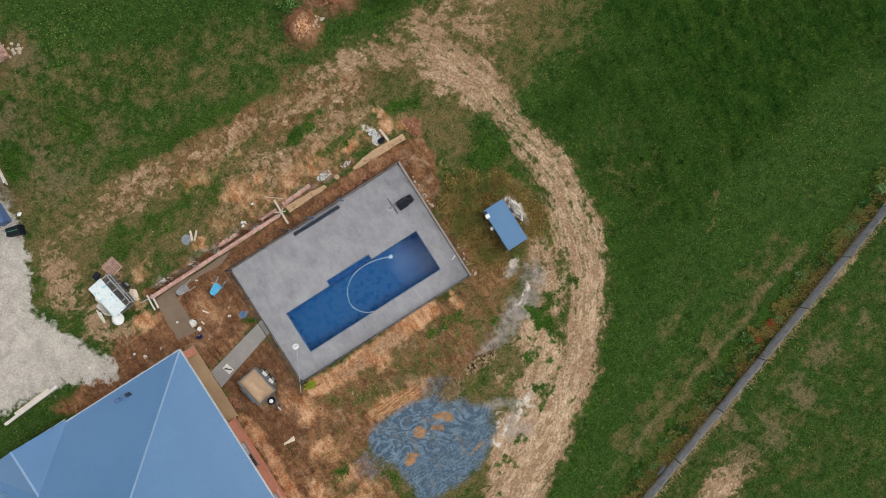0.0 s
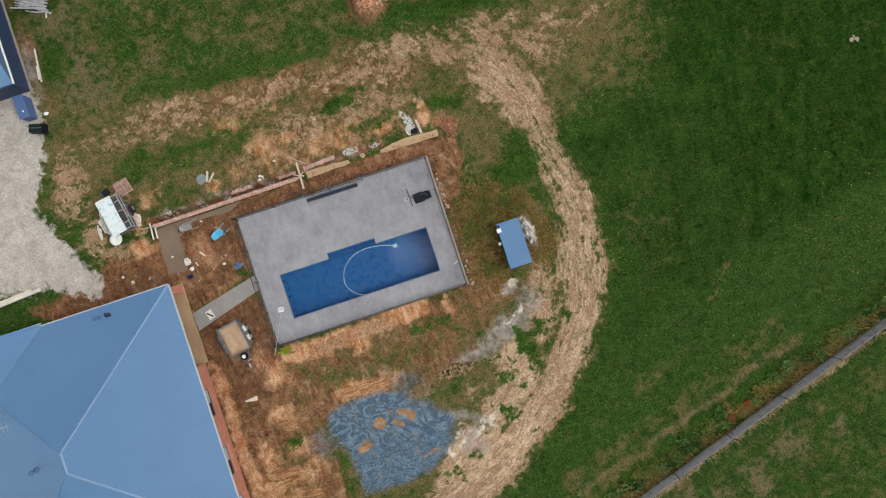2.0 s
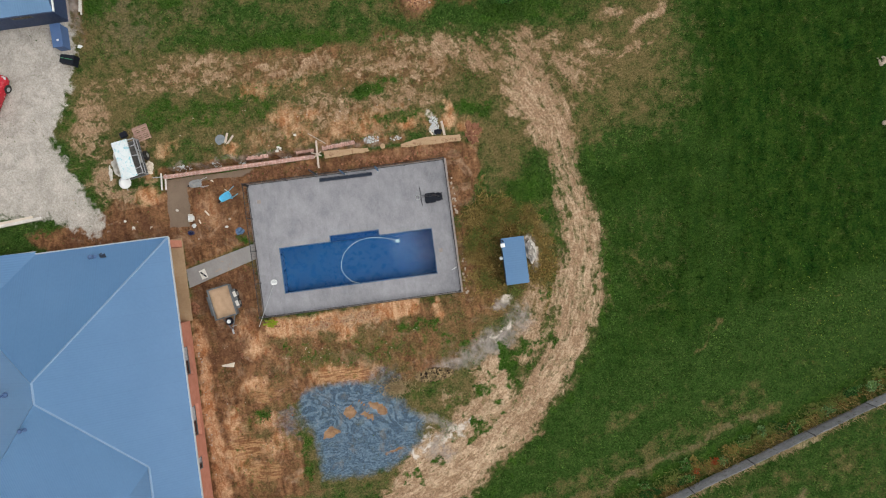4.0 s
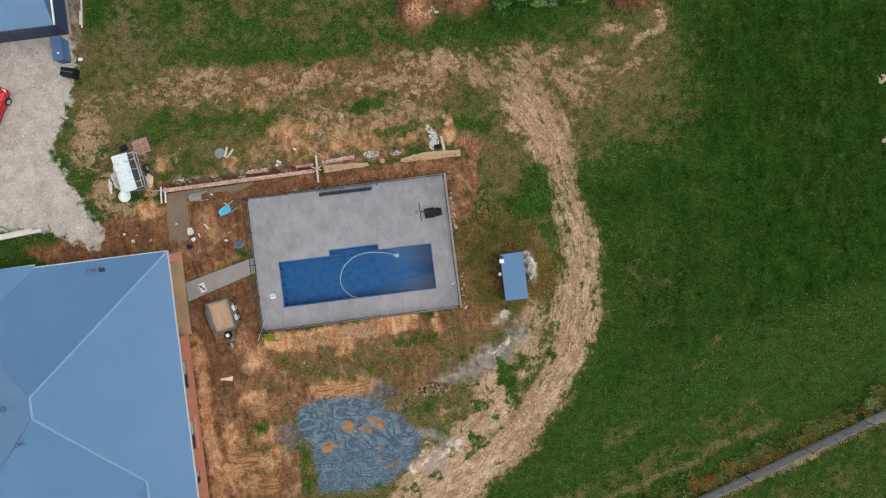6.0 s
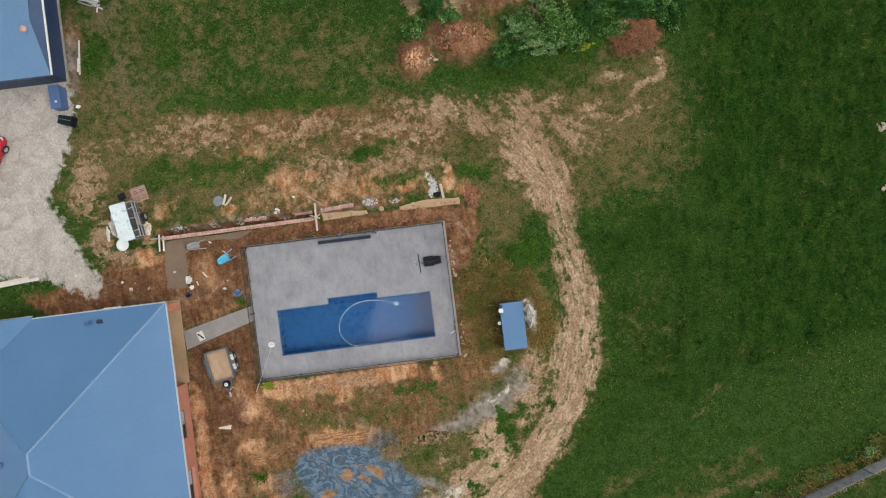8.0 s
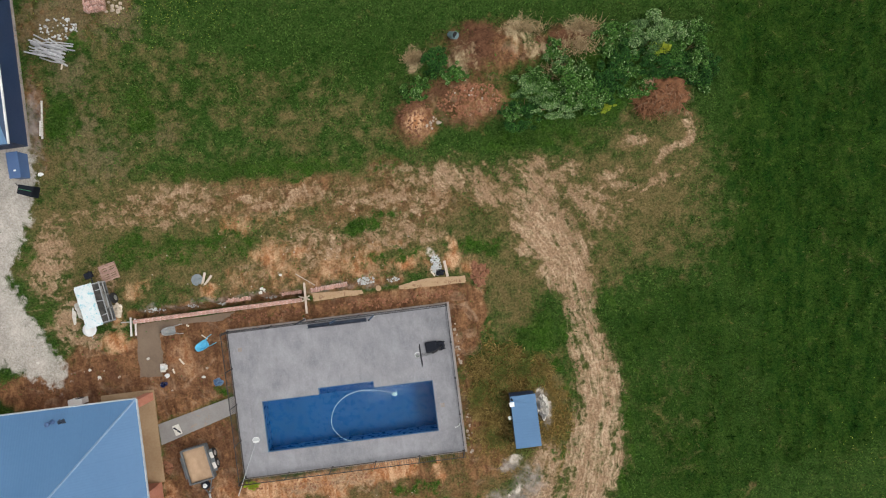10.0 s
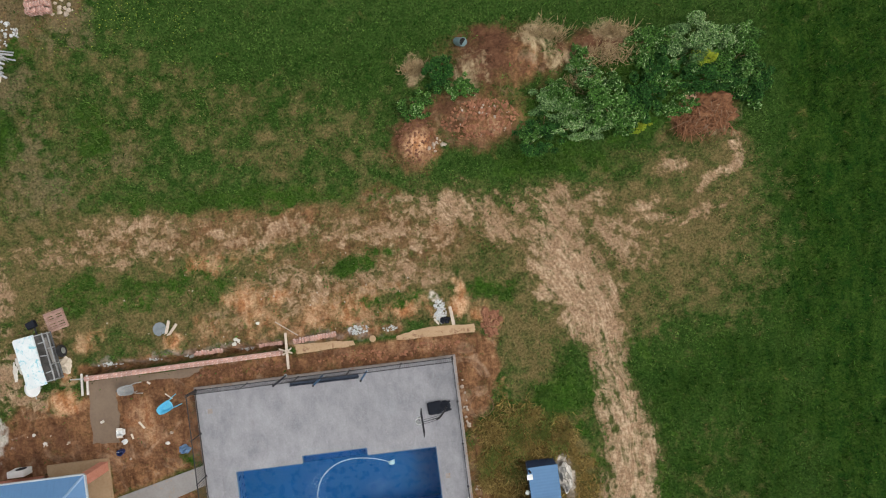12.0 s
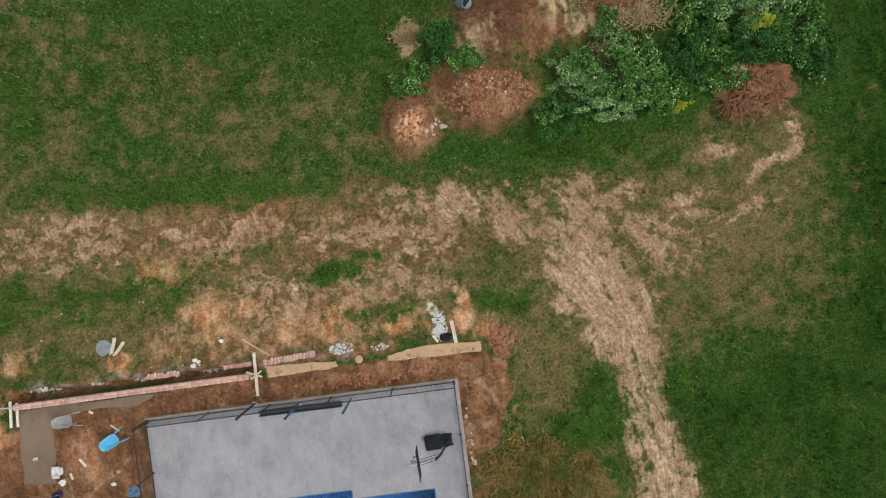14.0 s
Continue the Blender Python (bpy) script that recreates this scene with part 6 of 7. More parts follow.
fl = blades("wildflowers", np.stack([fx, fy, lie(fx, fy) + 0.1], 1), 0.03 + 0.03 * frng.rand(len(fx)), 0.03 + 0.03 * frng.rand(len(fx)), np.full(len(fx), 0.95), frng, FLOWER)
tagged(new("wildflowers", fl), "small yellow wildflowers in the grass", "flowers", kind="stuff")

# ---- small shed east of the deck ----
def make_shed():
    x0, x1, y0, y1, z = 14.58, 15.98, -4.32, -1.34, 0.98
    s = thing("garden_shed", "low navy steel pump shed with a blue roof", "shed", 15.28, -2.83, None)
    W, L = x1 - x0, y1 - y0
    part("wall", box(B0(), (0, L / 2 - 0.03, z / 2), (W, 0.05, z)), NAVY, s)
    part("wall", box(B0(), (0, -L / 2 + 0.03, z / 2), (W, 0.05, z)), NAVY, s)
    part("wall", box(B0(), (W / 2 - 0.03, 0, z / 2), (0.05, L - 0.1, z)), NAVY, s)
    for y in (-L / 4 - 0.35, L / 4 + 0.35):
        part("wall", box(B0(), (-W / 2 + 0.03, y, z / 2), (0.05, L / 2 - 0.75, z)), NAVY, s)
    part("door", box(B0(), (-W / 2 + 0.0, 0, z / 2 - 0.05), (0.04, 1.3, z - 0.12)), BLACKPL, s, "dark shed door")
    part("roof", box(B0(), (0, 0, z + 0.05), (W + 0.08, L + 0.06, 0.06), bevel=0.012, tilt=(0, 1.5)), ROOF_E, s, "blue steel roof")
    part("flashing", box(B0(), (-W / 2 + 0.02, L / 2 - 0.42, z + 0.11), (0.28, 0.26, 0.05), bevel=0.01, tilt=(0, 1.5)), WHITE, s, "small white box on the roof")
    part("flashing", box(B0(), (-W / 2 + 0.05, L / 2 - 0.15, z + 0.10), (0.10, 0.18, 0.05), 30, bevel=0.01), BLACKPL, s)
    lamp = part("lamp", lathe(B0(), [(0.10, 0), (0.12, 0.06), (0.06, 0.12)], 10, (-W / 2 - 0.16, 0.25, z - 0.15)), WHITE, s, "round white outdoor fitting")
    part("bracket", box(B0(), (-W / 2 - 0.05, 0.25, z - 0.13), (0.2, 0.03, 0.03)), BLACKPL, s)


make_shed()

# ---- path, footings ----
def outline_slab(name, pts, z, thick, material, label, category, rough=0.03, n=6):
    """A poured strip with slightly uneven edges."""
    r = random.Random(len(label))
    ring = []
    for (ax, ay), (bx, by) in zip(pts, pts[1:] + pts[:1]):
        for k in range(n):
            t = k / n
            ring.append((ax + (bx - ax) * t + r.uniform(-rough, rough), ay + (by - ay) * t + r.uniform(-rough, rough), z))
    return tagged(part(name, slab(B0(), ring, thick), material), label, category, kind="structure")


WETCON = surf("wet_footing_concrete", (0.145, 0.10, 0.068), (0.20, 0.145, 0.10), 1.0, 10, 0.6, relief=0.2)
DRYFOOT = surf("sandy_footing_concrete", (0.36, 0.235, 0.135), (0.46, 0.32, 0.195), 1.5, 12, 0.85, worn=(0.21, 0.115, 0.068), wear=0.55)
outline_slab("path", [(-6.28, -0.62), (-1.62, 0.50), (-1.62, -0.52), (-6.22, -1.85)], 0.05, 0.15, PATHCON, "plain grey concrete path to the deck", "path", 0.012)
outline_slab("footing", [(-6.85, 5.47), (-0.9, 5.47), (-1.8, 5.05), (-4.3, 5.1), (-5.55, 4.8), (-5.5, 3.6), (-5.7, 2.2), (-7.0, 2.3)], 0.03, 0.15, WETCON, "damp smooth concrete footing in the trench", "footing", 0.05)
outline_slab("footing", [(3.7, 6.02), (6.7, 5.84), (6.75, 5.58), (3.8, 5.5)], 0.03, 0.15, DRYFOOT, "sandy concrete footing strip", "footing", 0.04)
outline_slab("footing", [(8.9, 5.8), (10.2, 6.0), (12.9, 5.9), (12.88, 5.48), (8.9, 5.55)], 0.03, 0.15, DRYFOOT, "sandy concrete footing strip", "footing", 0.04)

# ---- things on the deck ----
def make_hoop():
    h = thing("basketball_hoop", "portable basketball hoop with black base on the deck", "basketball hoop", 10.55, 1.97, DZ + 0.015, 2)
    bm = B0()
    box(bm, (-0.18, 0, 0.11), (0.72, 0.66, 0.20), bevel=0.095)
    lathe(bm, [(0.27, 0.02), (0.29, 0.08), (0.27, 0.17), (0.18, 0.20)], 22, (0.34, 0, 0))
    part("base", bm, BLACKPL, h, "black plastic water base")
    for y in (-0.2, 0.2):
        bm = B0()
        bmesh.ops.create_cone(bm, cap_ends=True, segments=14, radius1=0.09, radius2=0.09, depth=0.06, matrix=pose(0.56, y, 0.09, 90))
        part("wheel", bm, BLACKPL, h)
    part("pole", tube(B0(), [(0.40, 0, 0.15), (0.30, 0, 1.0), (0.12, 0, 1.75), (-0.05, 0, 2.15)], 0.045, 10), BLACK, h, "black leaning pole")
    bm = B0()
    for y in (-0.1, 0.1):
        rod(bm, (0.0, y * 0.5, 2.05), (-0.70, y * 0.5, 2.38), 0.011)
        rod(bm, (0.15, y * 0.5, 1.72), (-0.70, y * 0.5, 2.05), 0.011)
    part("arm", bm, BLACK, h)
    part("strut", rod(B0(), (0.42, 0, 0.30), (0.14, 0, 1.45), 0.02), GALV, h)
    part("backboard", box(B0(), (-0.73, 0, 2.28), (0.03, 1.15, 0.82), bevel=0.008), BLACKPL, h, "dark backboard seen edge-on")
    bm = B0()
    ring = [(-0.92 + 0.15 * math.cos(a), 0.15 * math.sin(a), 2.0) for a in (2 * math.pi * k / 20 for k in range(21))]
    tube(bm, ring, 0.022, 6)
    part("rim", bm, WHITE, h, "white ring")
    bm = B0()
    for k in range(12):
        a = 2 * math.pi * k / 12
        b = a + 0.26
        for s in (1, -1):
            tube(bm, [(-0.92 + 0.15 * math.cos(a), 0.15 * math.sin(a), 2.0), (-0.92 + 0.11 * math.cos(a + s * 0.26), 0.11 * math.sin(a + s * 0.26), 1.8), (-0.92 + 0.09 * math.cos(a), 0.09 * math.sin(a), 1.62)], 0.016, 4)
    part("net", bm, WHITE, h, "white string net")


make_hoop()


def make_beam():
    b = thing("steel_channel", "long dark blue steel channel lying by the fence", "steel channel", 5.01, 4.06, DZ + 0.014, -0.4)
    bm = B0()
    box(bm, (0, 0, 0.02), (3.5, 0.22, 0.03))
    box(bm, (0, 0.095, 0.10), (3.5, 0.03, 0.14))
    box(bm, (0, -0.095, 0.10), (3.5, 0.03, 0.14))
    part("channel", bm, BEAM, b)


make_beam()
for x, y, mt, lb in ((3.1, 4.5, BEAM, "tall dark steel post by the pool fence"), (4.95, 4.28, POSTBLUE, "tall blue painted steel post by the pool fence"), (7.18, 4.22, POSTBLUE, "tall blue painted steel post by the pool fence")):
    p = thing("steel_post", lb, "post", x, y, DZ, 0, "posts along the fence")
    part("shaft", rod(B0(), (0, 0, 0), (0, 0, 2.2), 0.05, 12), mt, p)
    part("cap", rod(B0(), (0, 0, 2.2), (0, 0, 2.23), 0.056, 12), BLACK, p)
    part("base_plate", box(B0(), (0, 0, 0.016), (0.16, 0.16, 0.02)), GALV, p)


def make_cleaner():
    c = thing("pool_cleaner", "white pool cleaner with its floating hose", "pool cleaner", 7.86, -0.56, 0.0)
    pts = []
    way = [(7.86, -0.56), (7.3, -0.34), (6.69, -0.19), (5.84, -0.12), (4.96, -0.33), (4.25, -0.89), (3.94, -1.63), (4.01, -2.21), (4.50, -2.81), (5.05, -3.02)]
    for k in range(len(way) - 1):
        p0, p1, p2, p3 = (Vector((*way[max(0, min(len(way) - 1, k + d))], 0)) for d in (-1, 0, 1, 2))
        for s in range(6):
            t = s / 6
            q = 0.5 * ((2 * p1) + (p2 - p0) * t + (2 * p0 - 5 * p1 + 4 * p2 - p3) * t * t + (3 * p1 - p0 - 3 * p2 + p3) * t ** 3)
            pts.append((q.x - 7.86, q.y + 0.56, 0.012))
    part("hose", tube(B0(), pts, 0.02, 8), surf("pale_hose", (0.42, 0.55, 0.62), (0.52, 0.64, 0.70), 4, 20, 0.5), c, "pale ribbed hose")
    bm = B0()
    lump(bm, (0, 0, 0.02), (0.17, 0.12, 0.09), 0.08)
    box(bm, (0.06, 0.10, 0.03), (0.2, 0.05, 0.06), 15, 0.01)
    part("head", bm, surf("pale_cleaner", (0.30, 0.50, 0.55), (0.5, 0.65, 0.68), 4, 20, 0.4), c, "pale cleaner head")


make_cleaner()


def make_net():
    n = thing("skimmer_net", "long-handled white leaf skimmer leaning over the fence", "pool skimmer", -0.60, -2.25, DZ + 0.02)
    part("pole", rod(B0(), (-0.03, -0.12, 0.08), (-0.94, -2.64, 1.30), 0.018), GALV, n, "thin metal pole")
    bm = B0()
    tube(bm, [(0.20 * math.cos(a), 0.05 + 0.16 * math.sin(a), 0.04) for a in (2 * math.pi * k / 18 for k in range(19))], 0.022, 6)
    box(bm, (0, -0.06, 0.05), (0.34, 0.10, 0.04), bevel=0.01)
    part("frame", bm, WHITE, n, "white oval frame")
    part("mesh", lathe(B0(), [(0.02, 0.0), (0.12, 0.005), (0.17, 0.03)], 14, (0, 0.05, 0)), surf("net_cloth", (0.45, 0.47, 0.48), (0.58, 0.60, 0.60), 5, 60), n)


make_net()
r = thing("hand_rail", "small white hand rail at the deck's end", "rail", 11.30, -2.85, DZ + 0.012)
part("tube", tube(B0(), [(-0.12, -0.06, 0.0), (-0.12, -0.06, 0.22), (-0.02, -0.02, 0.26), (0.14, 0.06, 0.26), (0.18, 0.08, 0.0)], 0.022, 8), WHITE, r)


# ---- trailers and barrows ----
def wheel(parent, x, y, z, r, w, axis="x", rim=True):
    rot = pose(x, y, z, 0, 90, 0) if axis == "x" else pose(x, y, z, 90, 0, 0)
    bm = B0()
    bmesh.ops.create_cone(bm, cap_ends=True, segments=20, radius1=r, radius2=r, depth=w, matrix=rot)
    bmesh.ops.bevel(bm, geom=[e for e in bm.edges if len(e.link_faces) == 2 and abs(e.calc_face_angle(0)) > 1.0], offset=w * 0.18, segments=2, affect="EDGES")
    wh = part("wheel", bm, RUBBER, parent, "black rubber tyre")
    if rim:
        bm = B0()
        bmesh.ops.create_cone(bm, cap_ends=True, segments=16, radius1=r * 0.58, radius2=r * 0.5, depth=w * 1.08, matrix=rot)
        part("rim", bm, GALV, wh)
    return wh


def make_sand_trailer():
    t = thing("box_trailer", "grey box trailer loaded with sand beside the path", "trailer", -3.92, -3.03, None, 9.5)
    W, L = 1.42, 2.0
    part("floor", box(B0(), (0, 0, 0.45), (W, L, 0.04)), STEELGREY, t)
    for x, y, sx, sy in ((-W / 2, 0, 0.05, L), (W / 2, 0, 0.05, L), (0, L / 2, W - 0.05, 0.05), (0, -L / 2, W - 0.05, 0.05)):
        part("side_panel", box(B0(), (x, y, 0.63), (sx, sy, 0.40), bevel=0.008), STEELGREY, t, "grey steel side")
        part("top_rail", box(B0(), (x, y, 0.85), (sx + 0.03, sy + 0.03, 0.05), bevel=0.01), STEELGREY, t)
    bm = B0()
    bmesh.ops.create_grid(bm, x_segments=18, y_segments=24, size=0.5, matrix=Matrix.Diagonal((W - 0.06, L - 0.06, 1, 1)))
    for v in bm.verts:
        u, w = v.co.x / W * 2, v.co.y / L * 2
        rim = max(0, 1 - max(abs(u) ** 6, abs(w) ** 6))
        v.co.z = 0.68 + 0.10 * rim - 0.10 * math.exp(-((u + 0.05) ** 2 * 6 + (w + 0.1) ** 2 * 2.2)) + 0.03 * noise.noise(v.co * 4)
    part("sand_load", bm, LOADSAND, t, "load of pale brown sand", True)
    for y in (0.28, -0.34):
        for s in (-1, 1):
            wheel(t, s * (W / 2 + 0.14), y, 0.30, 0.30, 0.18)
    for s in (-1, 1):
        bm = B0()
        box(bm, (s * (W / 2 + 0.14), -0.03, 0.63), (0.24, 1.3, 0.03), bevel=0.01)
        part("mudguard", bm, STEELGREY, t)
    for y in (0.28, -0.34):
        part("guard_patch", box(B0(), (W / 2 + 0.16, y, 0.66), (0.20, 0.36, 0.03), 8, bevel=0.012), OFFWHITE, t, "white mudguard top")
    bm = B0()
    for s in (-1, 1):
        rod(bm, (s * 0.42, -L / 2, 0.42), (0.0, -L / 2 - 0.95, 0.42), 0.035)
    part("drawbar", bm, STEELGREY, t, "steel drawbar")
    part("coupling", box(B0(), (0, -L / 2 - 1.05, 0.44), (0.10, 0.30, 0.10), bevel=0.02), GALV, t)
    bm = B0()
    rod(bm, (0.17, -L / 2 - 0.70, 0.08), (0.17, -L / 2 - 0.70, 0.75), 0.025)
    rod(bm, (0.17, -L / 2 - 0.70, 0.75), (0.32, -L / 2 - 0.70, 0.78), 0.015)
    part("jockey_wheel", bm, GALV, t)
    part("spare_box", lathe(B0(), [(0.24, 0), (0.26, 0.12), (0.20, 0.2)], 18, (0.0, -L / 2 - 0.33, 0.46)), BLACKPL, t, "round black tub on the drawbar")
    part("lid", lathe(B0(), [(0.13, 0), (0.12, 0.05), (0.03, 0.08)], 14, (0.0, -L / 2 - 0.33, 0.66)), WHITE, t, "white cap")


make_sand_trailer()


def make_sheet_trailer():
    t = thing("flat_trailer", "open trailer under stacked white sheets by the drive", "trailer", -8.62, 6.95, None, 9.0)
    part("frame", box(B0(), (0.05, 0, 0.5), (1.35, 2.4, 0.06)), STEELGREY, t)
    for s in (-1, 1):
        wheel(t, 0.05 + s * 0.80, 0.1, 0.31, 0.31, 0.19)
    for y in (-1.15, -0.4, 0.4, 1.15):
        for x in (-0.6, 0.7):
            part("stake", box(B0(), (x, y, 0.83), (0.05, 0.05, 0.66)), GALV, t)
    for z in (0.75, 1.13):
        for x in (-0.6, 0.70):
            part("rail", box(B0(), (x, 0, z), (0.045, 2.4, 0.05)), GALV, t)
    for y in (-1.15, 1.15):
        part("rail", box(B0(), (0.05, y, 1.13), (1.3, 0.045, 0.05)), GALV, t)
    part("tray", box(B0(), (0.05, 0, 0.545), (1.28, 2.3, 0.02)), surf("dirty_tray_steel", (0.035, 0.035, 0.037), (0.12, 0.115, 0.105), 3, 16, 0.8), t, "dirty dark steel tray")
    for k, (y, x0, turn) in enumerate(((-0.72, 0.50, 6), (0.1, 0.47, -9), (0.75, 0.52, 3))):
        part("crossbar", box(B0(), (x0, y, 1.05), (0.36, 0.05, 0.03), turn), GALV, t)
    part("offcut", box(B0(), (0.50, 0.3, 0.62), (0.12, 1.3, 0.05), 5), surf("weathered_offcut", (0.20, 0.19, 0.18), (0.36, 0.34, 0.31), 3, 20, 0.9), t)
    part("drawbar", rod(B0(), (0, 1.2, 0.45), (-0.05, 2.0, 0.45), 0.04), BLACK, t, "black drawbar")
    part("coupling", box(B0(), (-0.1, 1.75, 0.5), (0.45, 0.35, 0.22), 10, 0.03), BLACKPL, t)


make_sheet_trailer()
for k in range(3):
    s = thing("insulation_sheet", "white and turquoise building sheet stacked on the trailer", "building sheet", -8.80 + 0.02 * k, 6.92 - 0.02 * k, 1.17 + 0.04 * k, 8.5 + 1.4 * k, "sheets on the trailer")
    part("sheet", box(B0(), (0, 0, 0.018), (0.98, 2.46, 0.034), bevel=0.006), PAPER, s)


def crumple(x, y, rx, ry, h, material, name, label, category, seed, z=None, rz=0):
    """A dropped, folded piece of sheeting."""
    t = thing(name, label, category, x, y, z, rz)
    bm = B0()
    bmesh.ops.create_grid(bm, x_segments=16, y_segments=16, size=1.0)
    o = Vector((seed * 2.3, seed * 1.1, 0))
    for v in bm.verts:
        a = math.atan2(v.co.y, v.co.x)
        edge = 0.78 + 0.3 * noise.noise(Vector((math.cos(a) * 1.6, math.sin(a) * 1.6, seed)))
        r_ = max(abs(v.co.x), abs(v.co.y))
        q = v.co.normalized() * r_ * edge if v.co.length else v.co
        v.co = Vector((q.x * rx, q.y * ry, 0.015 + h * max(0.0, 0.5 + noise.noise(q * 3.1 + o) + 0.5 * noise.noise(q * 7 + o)) * (1 - 0.6 * r_ ** 3)))
    part("sheet", bm, material, t)
    return t


crumple(-9.62, 6.85, 0.72, 1.15, 0.5, OFFWHITE, "plastic_sheet", "torn white plastic sheeting beside the trailer", "plastic sheet", 1)
crumple(16.5, -2.35, 0.42, 0.95, 0.45, POWDER, "plastic_sheet", "dusty white plastic sheet beside the pump shed", "plastic sheet", 12)
crumple(-10.42, 6.35, 0.16, 0.62, 0.10, OFFWHITE, "plastic_sheet", "strip of dirty white plastic on the grass", "plastic sheet", 2)
crumple(-7.85, 6.45, 0.42, 0.52, 0.2, CREAM, "canvas_sheet", "cream canvas sheet dropped by the trailer", "canvas", 3)
crumple(-2.45, 1.45, 0.36, 0.34, 0.25, surf("dusty_blue_film", (0.07, 0.15, 0.30), (0.22, 0.33, 0.46), 6, 30, 0.5, worn=(0.03, 0.05, 0.12), wear=0.58), "blue_bag", "crumpled blue plastic bag on the earth", "bag", 4)
crumple(-11.35, 14.97, 0.24, 0.14, 0.08, WHITE, "white_bag", "white bag on the gravel edge", "bag", 5)
crumple(-5.38, 2.20, 0.22, 0.16, 0.12, WHITE, "white_bag", "white paper bag on the earth", "bag", 6)
dish = thing("satellite_dish", "white dish on a short pole beside the trailer", "dish", -9.24, 5.52, None, 10)
part("bowl", lathe(B0(), [(0.05, 0.50), (0.27, 0.55), (0.40, 0.63), (0.41, 0.65), (0.27, 0.585), (0.02, 0.53)], 22), WHITE, dish, "white bowl", True)
part("pole", rod(B0(), (0, -0.10, 0.0), (0, 0, 0.52), 0.03), GALV, dish)
part("arm", rod(B0(), (0, -0.05, 0.5), (0.02, -0.55, 0.62), 0.02), GALV, dish)


def make_barrow(x, y, rz, mat, inner, label):
    b = thing("wheelbarrow", label, "wheelbarrow", x, y, None, rz, "builders' wheelbarrows")
    bm = B0()
    prof = ((0.40, 0.25, 0.62), (0.27, 0.17, 0.34))
    rings = []
    for rx, ry, z in prof + ((0.24, 0.145, 0.355), (0.375, 0.225, 0.62)):
        ring = []
        for k in range(20):
            a = 2 * math.pi * k / 20
            c, s = math.cos(a), math.sin(a)
            taper = 1.0 + 0.18 * c
            ring.append(bm.verts.new((rx * math.copysign(abs(c) ** 0.6, c), ry * taper * math.copysign(abs(s) ** 0.6, s), z + (0.05 if z > 0.5 else 0) * -c)))
        rings.append(ring)
    for p, q in zip(rings, rings[1:]):
        for k in range(20):
            bm.faces.new((p[k], p[(k + 1) % 20], q[(k + 1) % 20], q[k]))
    bm.faces.new(rings[2])
    for k in range(20):
        bm.faces.new((rings[3][k], rings[3][(k + 1) % 20], rings[0][(k + 1) % 20], rings[0][k]))
    part("tray", bm, inner, b, "steel tray")
    for s in (-1, 1):
        part("handle", tube(B0(), [(-0.45, s * 0.06, 0.24), (0.0, s * 0.16, 0.33), (0.45, s * 0.25, 0.46), (0.82, s * 0.28, 0.58)], 0.019, 8), mat, b)
        part("leg", tube(B0(), [(0.15, s * 0.2, 0.36), (0.24, s * 0.22, 0.0), (0.34, s * 0.23, 0.38)], 0.014, 6), mat, b)
    wheel(b, -0.50, 0, 0.19, 0.19, 0.08, "y")


make_barrow(-4.72, 4.86, 3, GALV, surf("barrow_tray_grey", (0.24, 0.25, 0.255), (0.36, 0.37, 0.37), 4, 20, 0.5, worn=(0.42, 0.36, 0.30), wear=0.56), "grey steel wheelbarrow standing on the footing")
make_barrow(-2.90, 3.76, 26, CYAN, CYAN, "sky blue wheelbarrow standing on the earth")

# ---- pallet, planks, bricks ----
def make_pallet():
    p = thing("pallet", "brown timber pallet lying on the grass", "pallet", -8.03, 8.73, None, 14)
    for k in range(8):
        part("slat", box(B0(), (0, -0.45 + 0.9 * k / 7, 0.125), (1.0, 0.09, 0.022), bevel=0.003), PALLETW, p)
    for x in (-0.45, 0, 0.45):
        part("bearer", box(B0(), (x, 0, 0.065), (0.09, 1.0, 0.09)), PALLETW, p)
    for y in (-0.42, 0, 0.42):
        part("slat", box(B0(), (0, y, 0.011), (1.0, 0.09, 0.02)), PALLETW, p)


make_pallet()


def plank(a, b, w, t, material, label, z=None, name="plank", category="plank", z2=None, group=""):
    L = math.hypot(b[0] - a[0], b[1] - a[1])
    x, y = (a[0] + b[0]) / 2, (a[1] + b[1]) / 2
    za = ground_z(x, y) + t / 2 + 0.012 if z is None else z
    p = thing(name, label, category, x, y, za, math.degrees(math.atan2(b[1] - a[1], b[0] - a[0])), group)
    tilt = 0 if z2 is None else -math.degrees(math.atan2(z2 - za, L / 2))
    part("board", box(B0(), (0, 0, 0), (L, w, t), bevel=min(w, t) * 0.12, tilt=(0, tilt)), material, p)
    return p


plank((-2.40, 8.0), (-2.72, 7.05), 0.14, 0.04, TIMBER, "pale timber board on the grass", group="boards on the grass")
plank((-2.02, 7.78), (-2.68, 7.05), 0.13, 0.04, TIMBER, "pale timber board on the grass", group="boards on the grass")
plank((11.76, 6.93), (11.85, 5.98), 0.16, 0.05, TIMBER, "pale timber plank by the plaster waste", 0.09)
plank((-7.05, 5.90), (-7.13, 4.80), 0.09, 0.07, OFFWHITE, "pale timber stake of the string line", 0.16, "stake", "stake")
plank((-6.80, 5.80), (-6.86, 4.80), 0.09, 0.07, OFFWHITE, "pale timber stake of the string line", 0.14, "stake", "stake")
plank((-7.60, 5.68), (-6.6, 5.62), 0.05, 0.04, GALV, "thin metal bar across the stakes", 0.24, "metal_bar", "bar")
plank((3.42, 6.68), (3.36, 4.86), 0.12, 0.05, TIMBER, "pale timber board across the trench", 0.36)
